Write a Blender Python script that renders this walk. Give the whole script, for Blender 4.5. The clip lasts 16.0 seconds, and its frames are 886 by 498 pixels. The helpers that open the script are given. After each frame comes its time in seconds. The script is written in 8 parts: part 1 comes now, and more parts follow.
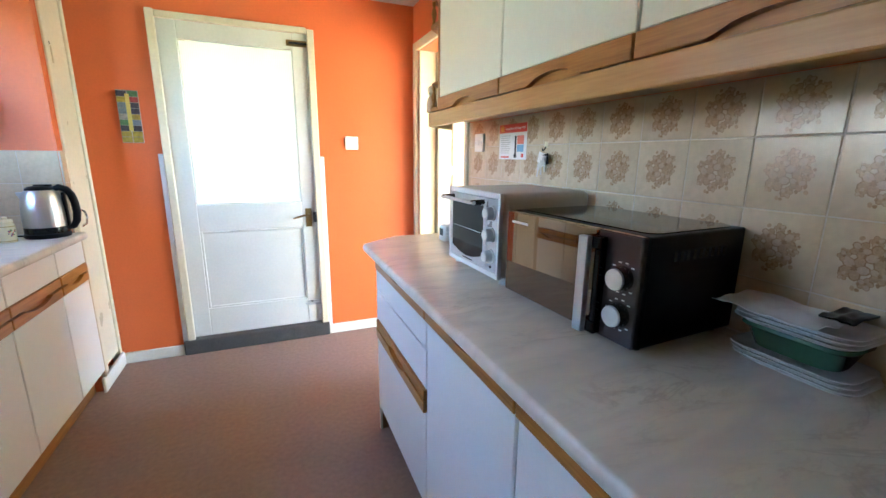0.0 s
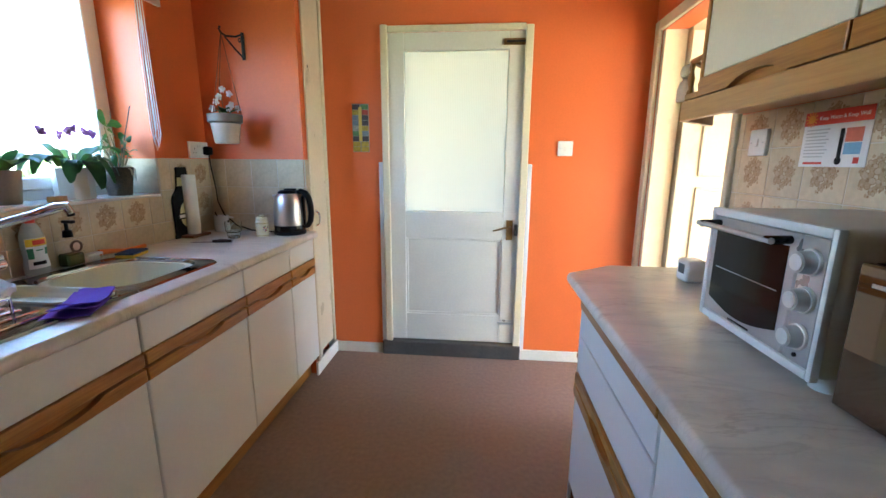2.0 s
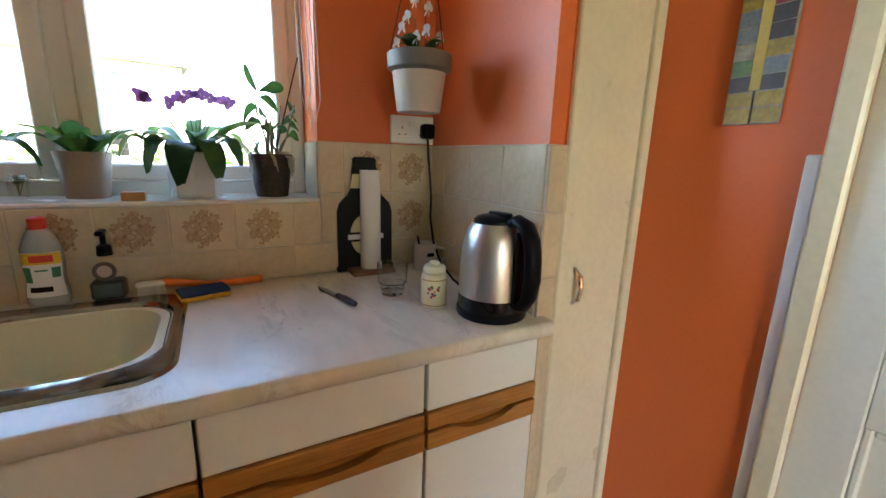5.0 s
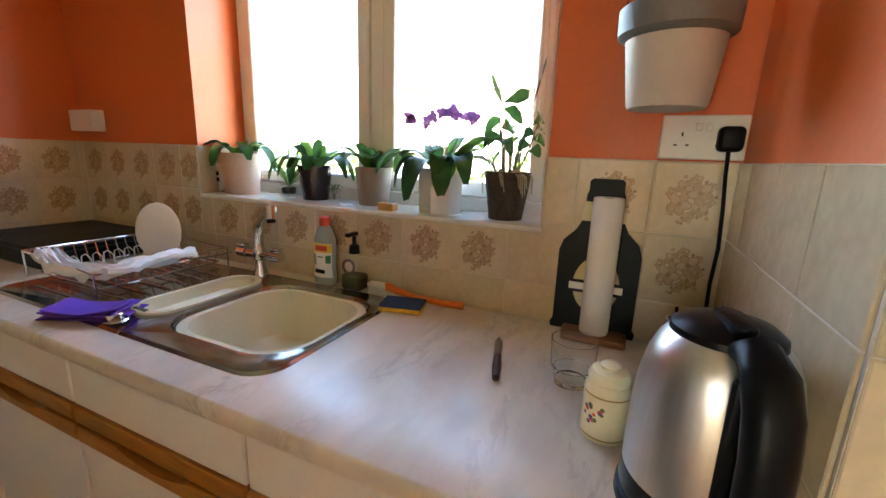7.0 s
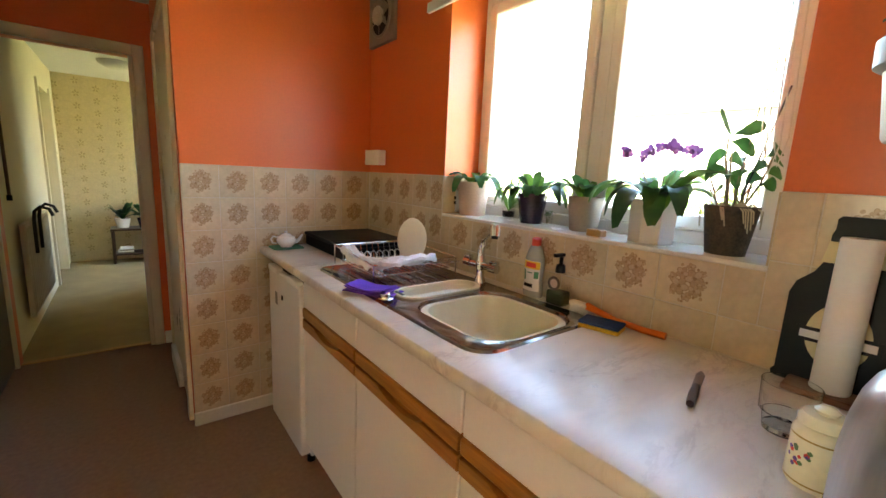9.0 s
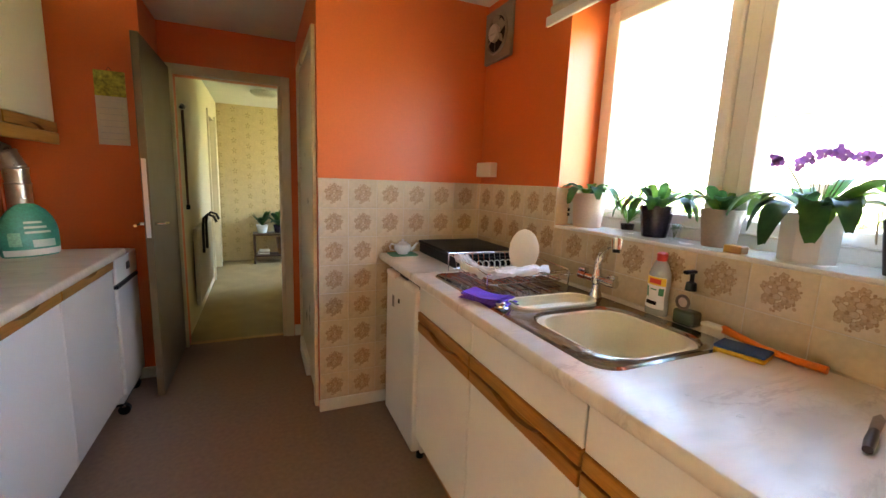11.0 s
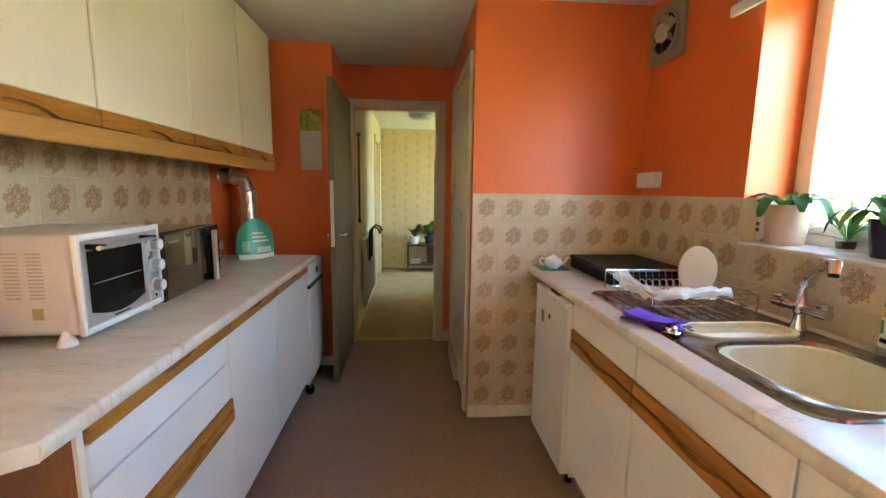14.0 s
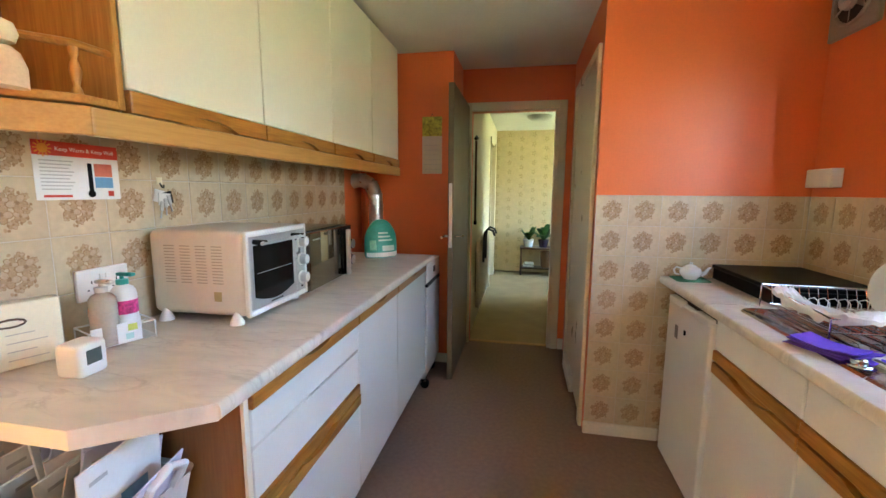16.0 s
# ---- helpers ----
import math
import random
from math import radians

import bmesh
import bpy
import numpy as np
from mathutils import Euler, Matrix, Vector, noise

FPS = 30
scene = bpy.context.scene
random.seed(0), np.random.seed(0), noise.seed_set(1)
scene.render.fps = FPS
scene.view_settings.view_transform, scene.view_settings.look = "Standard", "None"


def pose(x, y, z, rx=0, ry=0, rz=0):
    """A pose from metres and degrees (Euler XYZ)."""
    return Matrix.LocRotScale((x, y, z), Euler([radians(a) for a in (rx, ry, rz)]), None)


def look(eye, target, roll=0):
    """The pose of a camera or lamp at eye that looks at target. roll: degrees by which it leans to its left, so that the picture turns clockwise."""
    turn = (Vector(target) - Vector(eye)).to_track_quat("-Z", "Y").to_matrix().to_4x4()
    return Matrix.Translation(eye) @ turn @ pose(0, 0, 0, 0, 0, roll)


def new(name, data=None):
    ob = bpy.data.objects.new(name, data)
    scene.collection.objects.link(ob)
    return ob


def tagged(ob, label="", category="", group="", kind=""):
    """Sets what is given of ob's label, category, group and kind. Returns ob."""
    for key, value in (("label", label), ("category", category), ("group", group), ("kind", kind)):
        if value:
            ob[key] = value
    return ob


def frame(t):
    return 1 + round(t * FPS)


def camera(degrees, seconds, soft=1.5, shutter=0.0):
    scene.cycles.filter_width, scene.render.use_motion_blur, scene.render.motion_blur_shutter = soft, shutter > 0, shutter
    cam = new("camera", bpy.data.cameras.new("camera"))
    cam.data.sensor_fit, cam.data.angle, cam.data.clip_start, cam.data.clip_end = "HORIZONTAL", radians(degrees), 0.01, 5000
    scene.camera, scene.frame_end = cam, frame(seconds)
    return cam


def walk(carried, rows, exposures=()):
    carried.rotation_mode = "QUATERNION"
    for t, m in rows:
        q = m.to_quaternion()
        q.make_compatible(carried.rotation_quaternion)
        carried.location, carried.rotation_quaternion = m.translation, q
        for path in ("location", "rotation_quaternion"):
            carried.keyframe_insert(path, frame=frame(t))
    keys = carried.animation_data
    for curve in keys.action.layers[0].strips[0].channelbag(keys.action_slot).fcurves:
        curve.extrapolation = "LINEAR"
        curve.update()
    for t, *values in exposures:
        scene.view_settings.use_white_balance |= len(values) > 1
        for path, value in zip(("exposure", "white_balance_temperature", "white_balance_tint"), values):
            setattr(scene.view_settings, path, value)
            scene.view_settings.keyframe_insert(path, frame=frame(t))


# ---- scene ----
cam = camera(94.3, 16.0)
PATH = [
    (0, (0.464, 0.969, 1.277), (1.218, 2.769, 0.838), 0.6),
    (0.5, (0.456, 0.987, 1.276), (1.079, 2.838, 0.845), 0.5),
    (1, (0.471, 1.065, 1.269), (0.878, 2.979, 0.853), 0.5),
    (1.5, (0.509, 1.192, 1.28), (0.638, 3.146, 0.872), 0.3),
    (2, (0.522, 1.323, 1.271), (0.336, 3.272, 0.862), 0.4),
    (2.5, (0.456, 1.553, 1.274), (-0.041, 3.446, 0.86), 0.2),
    (3, (0.398, 1.768, 1.257), (-0.381, 3.562, 0.839), 0.4),
    (5.3, (0.212, 3.027, 1.25), (-1.603, 3.733, 0.798), 2.0),
    (5.5, (0.191, 3.088, 1.254), (-1.683, 3.611, 0.791), 2.1),
    (6, (0.088, 3.222, 1.252), (-1.86, 3.3, 0.808), 2.4),
    (6.5, (0.01, 3.297, 1.264), (-1.905, 2.899, 0.844), 2.5),
    (7, (-0.04, 3.364, 1.278), (-1.823, 2.57, 0.837), 2.1),
    (7.5, (-0.049, 3.415, 1.287), (-1.651, 2.297, 0.858), 2.4),
    (8, (-0.024, 3.446, 1.279), (-1.459, 2.111, 0.878), 2.7),
    (8.5, (0.049, 3.447, 1.279), (-1.26, 1.981, 0.908), 2.7),
    (9, (0.102, 3.452, 1.284), (-1.102, 1.894, 0.933), 2.7),
    (11.5, (0.186, 3.452, 1.289), (-0.514, 1.606, 0.972), 2.0),
    (12, (0.198, 3.454, 1.291), (-0.395, 1.569, 0.981), 1.8),
    (12.5, (0.212, 3.453, 1.293), (-0.274, 1.536, 0.991), 1.5),
    (13, (0.226, 3.454, 1.294), (-0.153, 1.512, 0.999), 1.2),
    (13.5, (0.233, 3.457, 1.295), (-0.033, 1.496, 1.008), 0.9),
    (14, (0.241, 3.461, 1.296), (0.083, 1.487, 1.015), 0.8),
    (14.5, (0.252, 3.462, 1.296), (0.206, 1.482, 1.02), 0.6),
    (15, (0.266, 3.457, 1.296), (0.339, 1.477, 1.022), 0.5),
    (15.5, (0.278, 3.455, 1.295), (0.484, 1.484, 1.021), 0.4),
    (16, (0.269, 3.454, 1.296), (0.646, 1.509, 1.02), 0.4),
]
EXPOSURES = [(0.0, 5.72, 5100, 3), (1.0, 5.6, 5200, 4), (2.0, 5.08, 5350, 4), (3.0, 4.76, 5550, 3), (5.5, 4.86, 6350, 6), (7.0, 5.1, 6750, 9), (8.0, 5.25, 7050, 10), (9.0, 5.38, 7150, 9),
             (11.5, 5.64, 7100, 10), (13.0, 5.7, 6900, 8), (14.5, 5.78, 6500, 4), (16.0, 5.9, 6150, 3)]
walk(cam, [(t, look(eye, target, roll)) for t, eye, target, roll in PATH], EXPOSURES)

# ---- world and sun ----
SUN_TURN, SUN_HEIGHT = radians(55), radians(48)
world = bpy.data.worlds.new("world")
scene.world = world
world.use_nodes = True
wn = world.node_tree
sky = wn.nodes.new("ShaderNodeTexSky")
sky.sky_type = "NISHITA"
sky.sun_disc = False
sky.sun_elevation, sky.sun_rotation = SUN_HEIGHT, SUN_TURN
sky.air_density, sky.dust_density = 1.0, 2.0
wn.links.new(sky.outputs[0], wn.nodes["Background"].inputs[0])
wn.nodes["Background"].inputs[1].default_value = 0.15
sun_data = bpy.data.lights.new("sun", "SUN")
sun_data.energy, sun_data.angle, sun_data.color = 4.5, radians(0.5), (1.0, 0.95, 0.87)
sun = new("sun", sun_data)
sun_way = Vector((math.sin(SUN_TURN) * math.cos(SUN_HEIGHT), math.cos(SUN_TURN) * math.cos(SUN_HEIGHT), math.sin(SUN_HEIGHT)))
sun.matrix_world = look(sun_way * 30, (0, 0, 0))
# Fill lamp at an unseen side-room opening, added to brighten the closet and door.
side_fill = bpy.data.lights.new("side_room_fill", "AREA")
side_fill.shape, side_fill.size, side_fill.size_y = "RECTANGLE", 1.25, 1.65
side_fill.energy, side_fill.color = 1.25, (1.0, 0.97, 0.90)
new("side_room_fill", side_fill).matrix_world = look((4.09, 2.25, 1.2), (0.0, 2.25, 1.2))


# ---- materials ----
def shader(name):
    m = bpy.data.materials.new(name)
    m.use_nodes = True
    nt = m.node_tree
    return m, nt, nt.nodes["Principled BSDF"]


def node(nt, kind, **values):
    n = nt.nodes.new(kind)
    for key, value in values.items():
        n.inputs[key].default_value = value
    return n


def surface(name, col, rough=0.5, metal=0.0, var=0.10, scale=8.0, fine=120.0, bump=0.1, stretch=(1, 1, 1), spec=0.5, coat=0.0, trans=0.0, per_object=0.0):
    """A painted, moulded or woven surface: two scales of tint, worn gloss and a fine relief."""
    m, nt, b = shader(name)
    co = nt.nodes.new("ShaderNodeTexCoord")
    mp = node(nt, "ShaderNodeMapping", Scale=stretch)
    nt.links.new(co.outputs["Object"], mp.inputs[0])
    n1 = node(nt, "ShaderNodeTexNoise", Scale=scale, Detail=4.0)
    n2 = node(nt, "ShaderNodeTexNoise", Scale=fine, Detail=2.0)
    for n in (n1, n2):
        nt.links.new(mp.outputs[0], n.inputs["Vector"])
    add = nt.nodes.new("ShaderNodeMath")
    add.operation = "MULTIPLY_ADD"
    add.inputs[1].default_value = 0.5
    nt.links.new(n2.outputs[0], add.inputs[0])
    half = nt.nodes.new("ShaderNodeMath")
    half.operation = "MULTIPLY"
    half.inputs[1].default_value = 0.5
    nt.links.new(n1.outputs[0], half.inputs[0])
    nt.links.new(half.outputs[0], add.inputs[2])
    ramp = nt.nodes.new("ShaderNodeValToRGB")
    ramp.color_ramp.elements[0].position, ramp.color_ramp.elements[1].position = 0.3, 0.7
    ramp.color_ramp.elements[0].color = [c * (1 - var) for c in col] + [1]
    ramp.color_ramp.elements[1].color = [min(1, c * (1 + var)) for c in col] + [1]
    nt.links.new(add.outputs[0], ramp.inputs[0])
    last = ramp.outputs[0]
    if per_object:
        info = nt.nodes.new("ShaderNodeObjectInfo")
        mr = node(nt, "ShaderNodeMapRange")
        mr.inputs[3].default_value, mr.inputs[4].default_value = 1 - per_object, 1 + per_object
        nt.links.new(info.outputs["Random"], mr.inputs[0])
        hsv = nt.nodes.new("ShaderNodeHueSaturation")
        nt.links.new(last, hsv.inputs["Color"])
        nt.links.new(mr.outputs[0], hsv.inputs["Value"])
        last = hsv.outputs[0]
    nt.links.new(last, b.inputs["Base Color"])
    rr = node(nt, "ShaderNodeMapRange")
    rr.inputs[3].default_value, rr.inputs[4].default_value = max(0.02, rough - 0.08), min(1, rough + 0.08)
    nt.links.new(n1.outputs[0], rr.inputs[0])
    nt.links.new(rr.outputs[0], b.inputs["Roughness"])
    b.inputs["Metallic"].default_value = metal
    b.inputs["Specular IOR Level"].default_value = spec
    b.inputs["Coat Weight"].default_value = coat
    b.inputs["Transmission Weight"].default_value = trans
    if bump:
        bp = node(nt, "ShaderNodeBump", Strength=bump, Distance=0.002)
        nt.links.new(n2.outputs[0], bp.inputs["Height"])
        nt.links.new(bp.outputs[0], b.inputs["Normal"])
    return m


def wood(name, dark, light, along, rough=0.42, scale=1.0):
    """Varnished wood with the grain along one axis (0, 1 or 2)."""
    m, nt, b = shader(name)
    co = nt.nodes.new("ShaderNodeTexCoord")
    sc = [26.0 * scale] * 3
    sc[along] = 1.6 * scale
    mp = node(nt, "ShaderNodeMapping", Scale=sc)
    nt.links.new(co.outputs["Object"], mp.inputs[0])
    n1 = node(nt, "ShaderNodeTexNoise", Scale=1.2, Detail=6.0, Distortion=0.8)
    n2 = node(nt, "ShaderNodeTexNoise", Scale=7.0, Detail=3.0)
    mix = node(nt, "ShaderNodeMix", Factor=0.45)
    nt.links.new(mp.outputs[0], n1.inputs["Vector"])
    nt.links.new(mp.outputs[0], n2.inputs["Vector"])
    nt.links.new(n1.outputs[0], mix.inputs[2])
    nt.links.new(n2.outputs[0], mix.inputs[3])
    ramp = nt.nodes.new("ShaderNodeValToRGB")
    e = ramp.color_ramp.elements
    e[0].position, e[1].position = 0.36, 0.62
    e[0].color, e[1].color = (*dark, 1), (*light, 1)
    nt.links.new(mix.outputs[0], ramp.inputs[0])
    nt.links.new(ramp.outputs[0], b.inputs["Base Color"])
    b.inputs["Roughness"].default_value = rough
    bp = node(nt, "ShaderNodeBump", Strength=0.12, Distance=0.001)
    nt.links.new(mix.outputs[0], bp.inputs["Height"])
    nt.links.new(bp.outputs[0], b.inputs["Normal"])
    return m


def marble(name, base, vein):
    """Marble-effect laminate: clouds of two tints, soft diagonal streaks and a few sharp dark veins."""
    m, nt, b = shader(name)
    co = nt.nodes.new("ShaderNodeTexCoord")
    mp = node(nt, "ShaderNodeMapping", Rotation=(0, 0, radians(58)), Scale=(2.6, 7.5, 3.4))
    nt.links.new(co.outputs["Object"], mp.inputs[0])
    cloud = node(nt, "ShaderNodeTexNoise", Scale=1.6, Detail=6.0, Distortion=0.9)
    nt.links.new(mp.outputs[0], cloud.inputs["Vector"])
    r1 = nt.nodes.new("ShaderNodeValToRGB")
    e = r1.color_ramp.elements
    e[0].position, e[1].position = 0.34, 0.60
    e[0].color, e[1].color = (*[c * 0.84 for c in base], 1), (*base, 1)
    nt.links.new(cloud.outputs[0], r1.inputs[0])
    last = r1.outputs[0]
    for size, half, weight in ((1.1, 0.026, 0.40), (2.7, 0.034, 0.20)):
        veins = node(nt, "ShaderNodeTexNoise", Scale=size, Detail=7.0, Roughness=0.58, Distortion=1.3)
        nt.links.new(mp.outputs[0], veins.inputs["Vector"])
        r2 = nt.nodes.new("ShaderNodeValToRGB")
        e = r2.color_ramp.elements
        e[0].position, e[1].position = 0.5 - half, 0.5 + half
        e[0].color, e[1].color = (0, 0, 0, 1), (0, 0, 0, 1)
        r2.color_ramp.elements.new(0.5).color = (weight, weight, weight, 1)
        nt.links.new(veins.outputs[0], r2.inputs[0])
        fade = node(nt, "ShaderNodeTexNoise", Scale=0.9, Detail=2.0)
        nt.links.new(mp.outputs[0], fade.inputs["Vector"])
        gate = node(nt, "ShaderNodeMapRange")
        gate.inputs[1].default_value, gate.inputs[2].default_value = 0.42, 0.60
        nt.links.new(fade.outputs[0], gate.inputs[0])
        mul = nt.nodes.new("ShaderNodeMath")
        mul.operation = "MULTIPLY"
        nt.links.new(r2.outputs[0], mul.inputs[0])
        nt.links.new(gate.outputs[0], mul.inputs[1])
        mix = nt.nodes.new("ShaderNodeMix")
        mix.data_type = "RGBA"
        nt.links.new(mul.outputs[0], mix.inputs[0])
        nt.links.new(last, mix.inputs[6])
        mix.inputs[7].default_value = (*vein, 1)
        last = mix.outputs[2]
    nt.links.new(last, b.inputs["Base Color"])
    b.inputs["Roughness"].default_value = 0.29
    b.inputs["Specular IOR Level"].default_value = 0.5
    fine = node(nt, "ShaderNodeTexNoise", Scale=350.0)
    nt.links.new(co.outputs["Object"], fine.inputs["Vector"])
    bp = node(nt, "ShaderNodeBump", Strength=0.04, Distance=0.001)
    nt.links.new(fine.outputs[0], bp.inputs["Height"])
    nt.links.new(bp.outputs[0], b.inputs["Normal"])
    return m


def clear_glass(name, tint=(1, 1, 1), gloss=0.02, least=0.03, most=0.22):
    m, nt, b = shader(name)
    nt.nodes.remove(b)
    tr = nt.nodes.new("ShaderNodeBsdfTransparent")
    tr.inputs[0].default_value = (*tint, 1)
    gl = node(nt, "ShaderNodeBsdfGlossy", Roughness=gloss)
    lw = node(nt, "ShaderNodeLayerWeight", Blend=0.12)
    fr = node(nt, "ShaderNodeMapRange")
    fr.inputs[3].default_value, fr.inputs[4].default_value = least, most
    nt.links.new(lw.outputs["Facing"], fr.inputs[0])
    mx = nt.nodes.new("ShaderNodeMixShader")
    nt.links.new(fr.outputs[0], mx.inputs[0])
    nt.links.new(tr.outputs[0], mx.inputs[1])
    nt.links.new(gl.outputs[0], mx.inputs[2])
    nt.links.new(mx.outputs[0], nt.nodes["Material Output"].inputs[0])
    return m


def reeded_glass(name):
    """Ribbed obscure glass: daylight passes scattered, the ribs run upright."""
    m, nt, b = shader(name)
    co = nt.nodes.new("ShaderNodeTexCoord")
    wv = node(nt, "ShaderNodeTexWave", Scale=30.0, Distortion=1.5, Detail=1.0)
    nt.links.new(co.outputs["Object"], wv.inputs[0])
    bp = node(nt, "ShaderNodeBump", Strength=0.2, Distance=0.002)
    nt.links.new(wv.outputs[0], bp.inputs["Height"])
    tl = nt.nodes.new("ShaderNodeBsdfTranslucent")
    tl.inputs[0].default_value = (0.38, 0.365, 0.32, 1)
    gl = node(nt, "ShaderNodeBsdfGlossy", Roughness=0.15)
    mx = node(nt, "ShaderNodeMixShader")
    mx.inputs[0].default_value = 0.06
    nt.links.new(bp.outputs[0], tl.inputs["Normal"])
    nt.links.new(bp.outputs[0], gl.inputs["Normal"])
    nt.links.new(tl.outputs[0], mx.inputs[1])
    nt.links.new(gl.outputs[0], mx.inputs[2])
    nt.links.new(mx.outputs[0], nt.nodes["Material Output"].inputs[0])
    nt.nodes.remove(b)
    return m


def leafy(name, dark, light, rough=0.45):
    """Leaf: midtones by noise, and light shining through."""
    m, nt, b = shader(name)
    co = nt.nodes.new("ShaderNodeTexCoord")
    n1 = node(nt, "ShaderNodeTexNoise", Scale=18.0, Detail=4.0)
    nt.links.new(co.outputs["Object"], n1.inputs["Vector"])
    ramp = nt.nodes.new("ShaderNodeValToRGB")
    e = ramp.color_ramp.elements
    e[0].position, e[1].position = 0.35, 0.68
    e[0].color, e[1].color = (*dark, 1), (*light, 1)
    nt.links.new(n1.outputs[0], ramp.inputs[0])
    nt.links.new(ramp.outputs[0], b.inputs["Base Color"])
    b.inputs["Roughness"].default_value = rough
    tl = nt.nodes.new("ShaderNodeBsdfTranslucent")
    nt.links.new(ramp.outputs[0], tl.inputs[0])
    mx = nt.nodes.new("ShaderNodeMixShader")
    mx.inputs[0].default_value = 0.42
    nt.links.new(b.outputs[0], mx.inputs[1])
    nt.links.new(tl.outputs[0], mx.inputs[2])
    nt.links.new(mx.outputs[0], nt.nodes["Material Output"].inputs[0])
    return m


ORANGE = surface("orange emulsion", (0.72, 0.155, 0.036), 0.42, var=0.05, scale=3, fine=90, bump=0.12)
CEILING = surface("ceiling paint", (0.72, 0.70, 0.66), 0.8, var=0.05, scale=6, fine=60, bump=0.25)
CREAM = surface("cream gloss paint", (0.72, 0.64, 0.46), 0.3, var=0.07, scale=5, fine=60, bump=0.06)
DOOR_PAINT = surface("white door paint", (0.70, 0.67, 0.60), 0.33, var=0.06, scale=5, fine=70, bump=0.06)
WHITE_TRIM = surface("white skirting paint", (0.74, 0.71, 0.62), 0.35, var=0.08, scale=7, fine=80, bump=0.06)
CARPET = surface("mauve carpet", (0.31, 0.207, 0.158), 0.95, var=0.17, scale=45, fine=420, bump=0.9, spec=0.1)
HALL_CARPET = surface("beige carpet", (0.38, 0.29, 0.16), 0.95, var=0.2, scale=5, fine=400, bump=0.8, spec=0.1)
GROUT = surface("pale grout", (0.60, 0.53, 0.42), 0.85, var=0.12, scale=20, fine=200, bump=0.2)
TILE = surface("beige glazed tile", (0.60, 0.485, 0.325), 0.2, var=0.10, scale=14, fine=60, bump=0.05, per_object=0.06)
MOTIF_DARK = surface("brown tile print", (0.345, 0.22, 0.118), 0.24, var=0.25, scale=90, fine=300, bump=0.0)
MOTIF_MID = surface("tan tile print", (0.45, 0.312, 0.185), 0.24, var=0.22, scale=70, fine=300, bump=0.0)
MOTIF_PALE = surface("pale tan tile print", (0.52, 0.385, 0.255), 0.24, var=0.15, scale=70, fine=300, bump=0.0)
WORKTOP = marble("marble effect laminate", (0.72, 0.65, 0.55), (0.36, 0.28, 0.22))
UNIT_WHITE = surface("white melamine", (0.78, 0.755, 0.70), 0.32, var=0.03, scale=4, fine=120, bump=0.03)
UNIT_CREAM = surface("cream melamine", (0.82, 0.775, 0.625), 0.33, var=0.03, scale=4, fine=120, bump=0.03)
OAK_Y = wood("oak along", (0.30, 0.115, 0.018), (0.46, 0.205, 0.038), 1, 0.32)
OAK_Z = wood("oak upright", (0.35, 0.150, 0.026), (0.52, 0.255, 0.055), 2)
# End panel veneer; on the shelf back its darkness paints the shade inside.
DARK_OAK = wood("dark oak veneer and shelf shade", (0.215, 0.092, 0.022), (0.275, 0.125, 0.032), 2, 0.36)
OAK_X = wood("oak across", (0.35, 0.150, 0.026), (0.52, 0.255, 0.055), 0)
PALE_OAK = wood("pale beech", (0.43, 0.215, 0.058), (0.52, 0.285, 0.085), 1, 0.34)
# Near-black colour painting the shade of gaps and recesses; also on the right plinth.
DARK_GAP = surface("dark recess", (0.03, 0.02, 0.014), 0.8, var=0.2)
STEEL = surface("brushed steel", (0.60, 0.585, 0.56), 0.35, 1.0, var=0.08, scale=4, fine=160, bump=0.05, stretch=(1, 1, 0.05))
SINK_STEEL = surface("sink steel", (0.40, 0.39, 0.38), 0.12, 1.0, var=0.15, scale=10, fine=180, bump=0.08)
CHROME = surface("chrome", (0.70, 0.70, 0.71), 0.0, 1.0, var=0.03, bump=0.0)
WIRE_WHITE = surface("plastic coated wire", (0.75, 0.74, 0.70), 0.35, var=0.05, bump=0)
BRASS = surface("aged brass", (0.30, 0.19, 0.075), 0.35, 1.0, var=0.3, scale=40, fine=200, bump=0.1)
IRON = surface("black iron", (0.03, 0.027, 0.025), 0.5, 0.4, var=0.3, scale=40, bump=0.1)
BLACK_GLOSS = surface("black gloss plastic", (0.006, 0.006, 0.0065), 0.08, var=0.2, bump=0.0, spec=0.4)
BLACK_MATT = surface("black matt plastic", (0.006, 0.006, 0.0065), 0.36, var=0.2, bump=0.05, spec=0.13)
SILVER = surface("silver painted plastic", (0.56, 0.56, 0.56), 0.3, 0.6, var=0.04, bump=0.02)
WHITE_PLASTIC = surface("white plastic", (0.80, 0.79, 0.75), 0.3, var=0.03, bump=0.02)
WHITE_METAL = surface("white enamelled metal", (0.74, 0.71, 0.66), 0.35, var=0.04, bump=0.04)
UPVC = surface("white window frame", (0.80, 0.79, 0.76), 0.3, var=0.04, bump=0.02)
SILL_PAINT = surface("white sill paint", (0.76, 0.74, 0.69), 0.25, var=0.08, scale=9, bump=0.08)
PANE = clear_glass("window glass")
TUMBLER_GLASS = clear_glass("drinking glass", (0.995, 0.998, 0.995), 0.02, 0.015, 0.38)
REEDED = reeded_glass("reeded glass")
CREAM_PLASTIC = surface("cream plastic", (0.74, 0.68, 0.47), 0.35, var=0.05, scale=9, bump=0.04)
SLATE = surface("dark stone step", (0.075, 0.066, 0.058), 0.7, var=0.3, scale=14, fine=120, bump=0.4)
GREY_DOOR = surface("grey green door paint", (0.13, 0.092, 0.05), 0.48, var=0.06, scale=5, fine=70, bump=0.05)
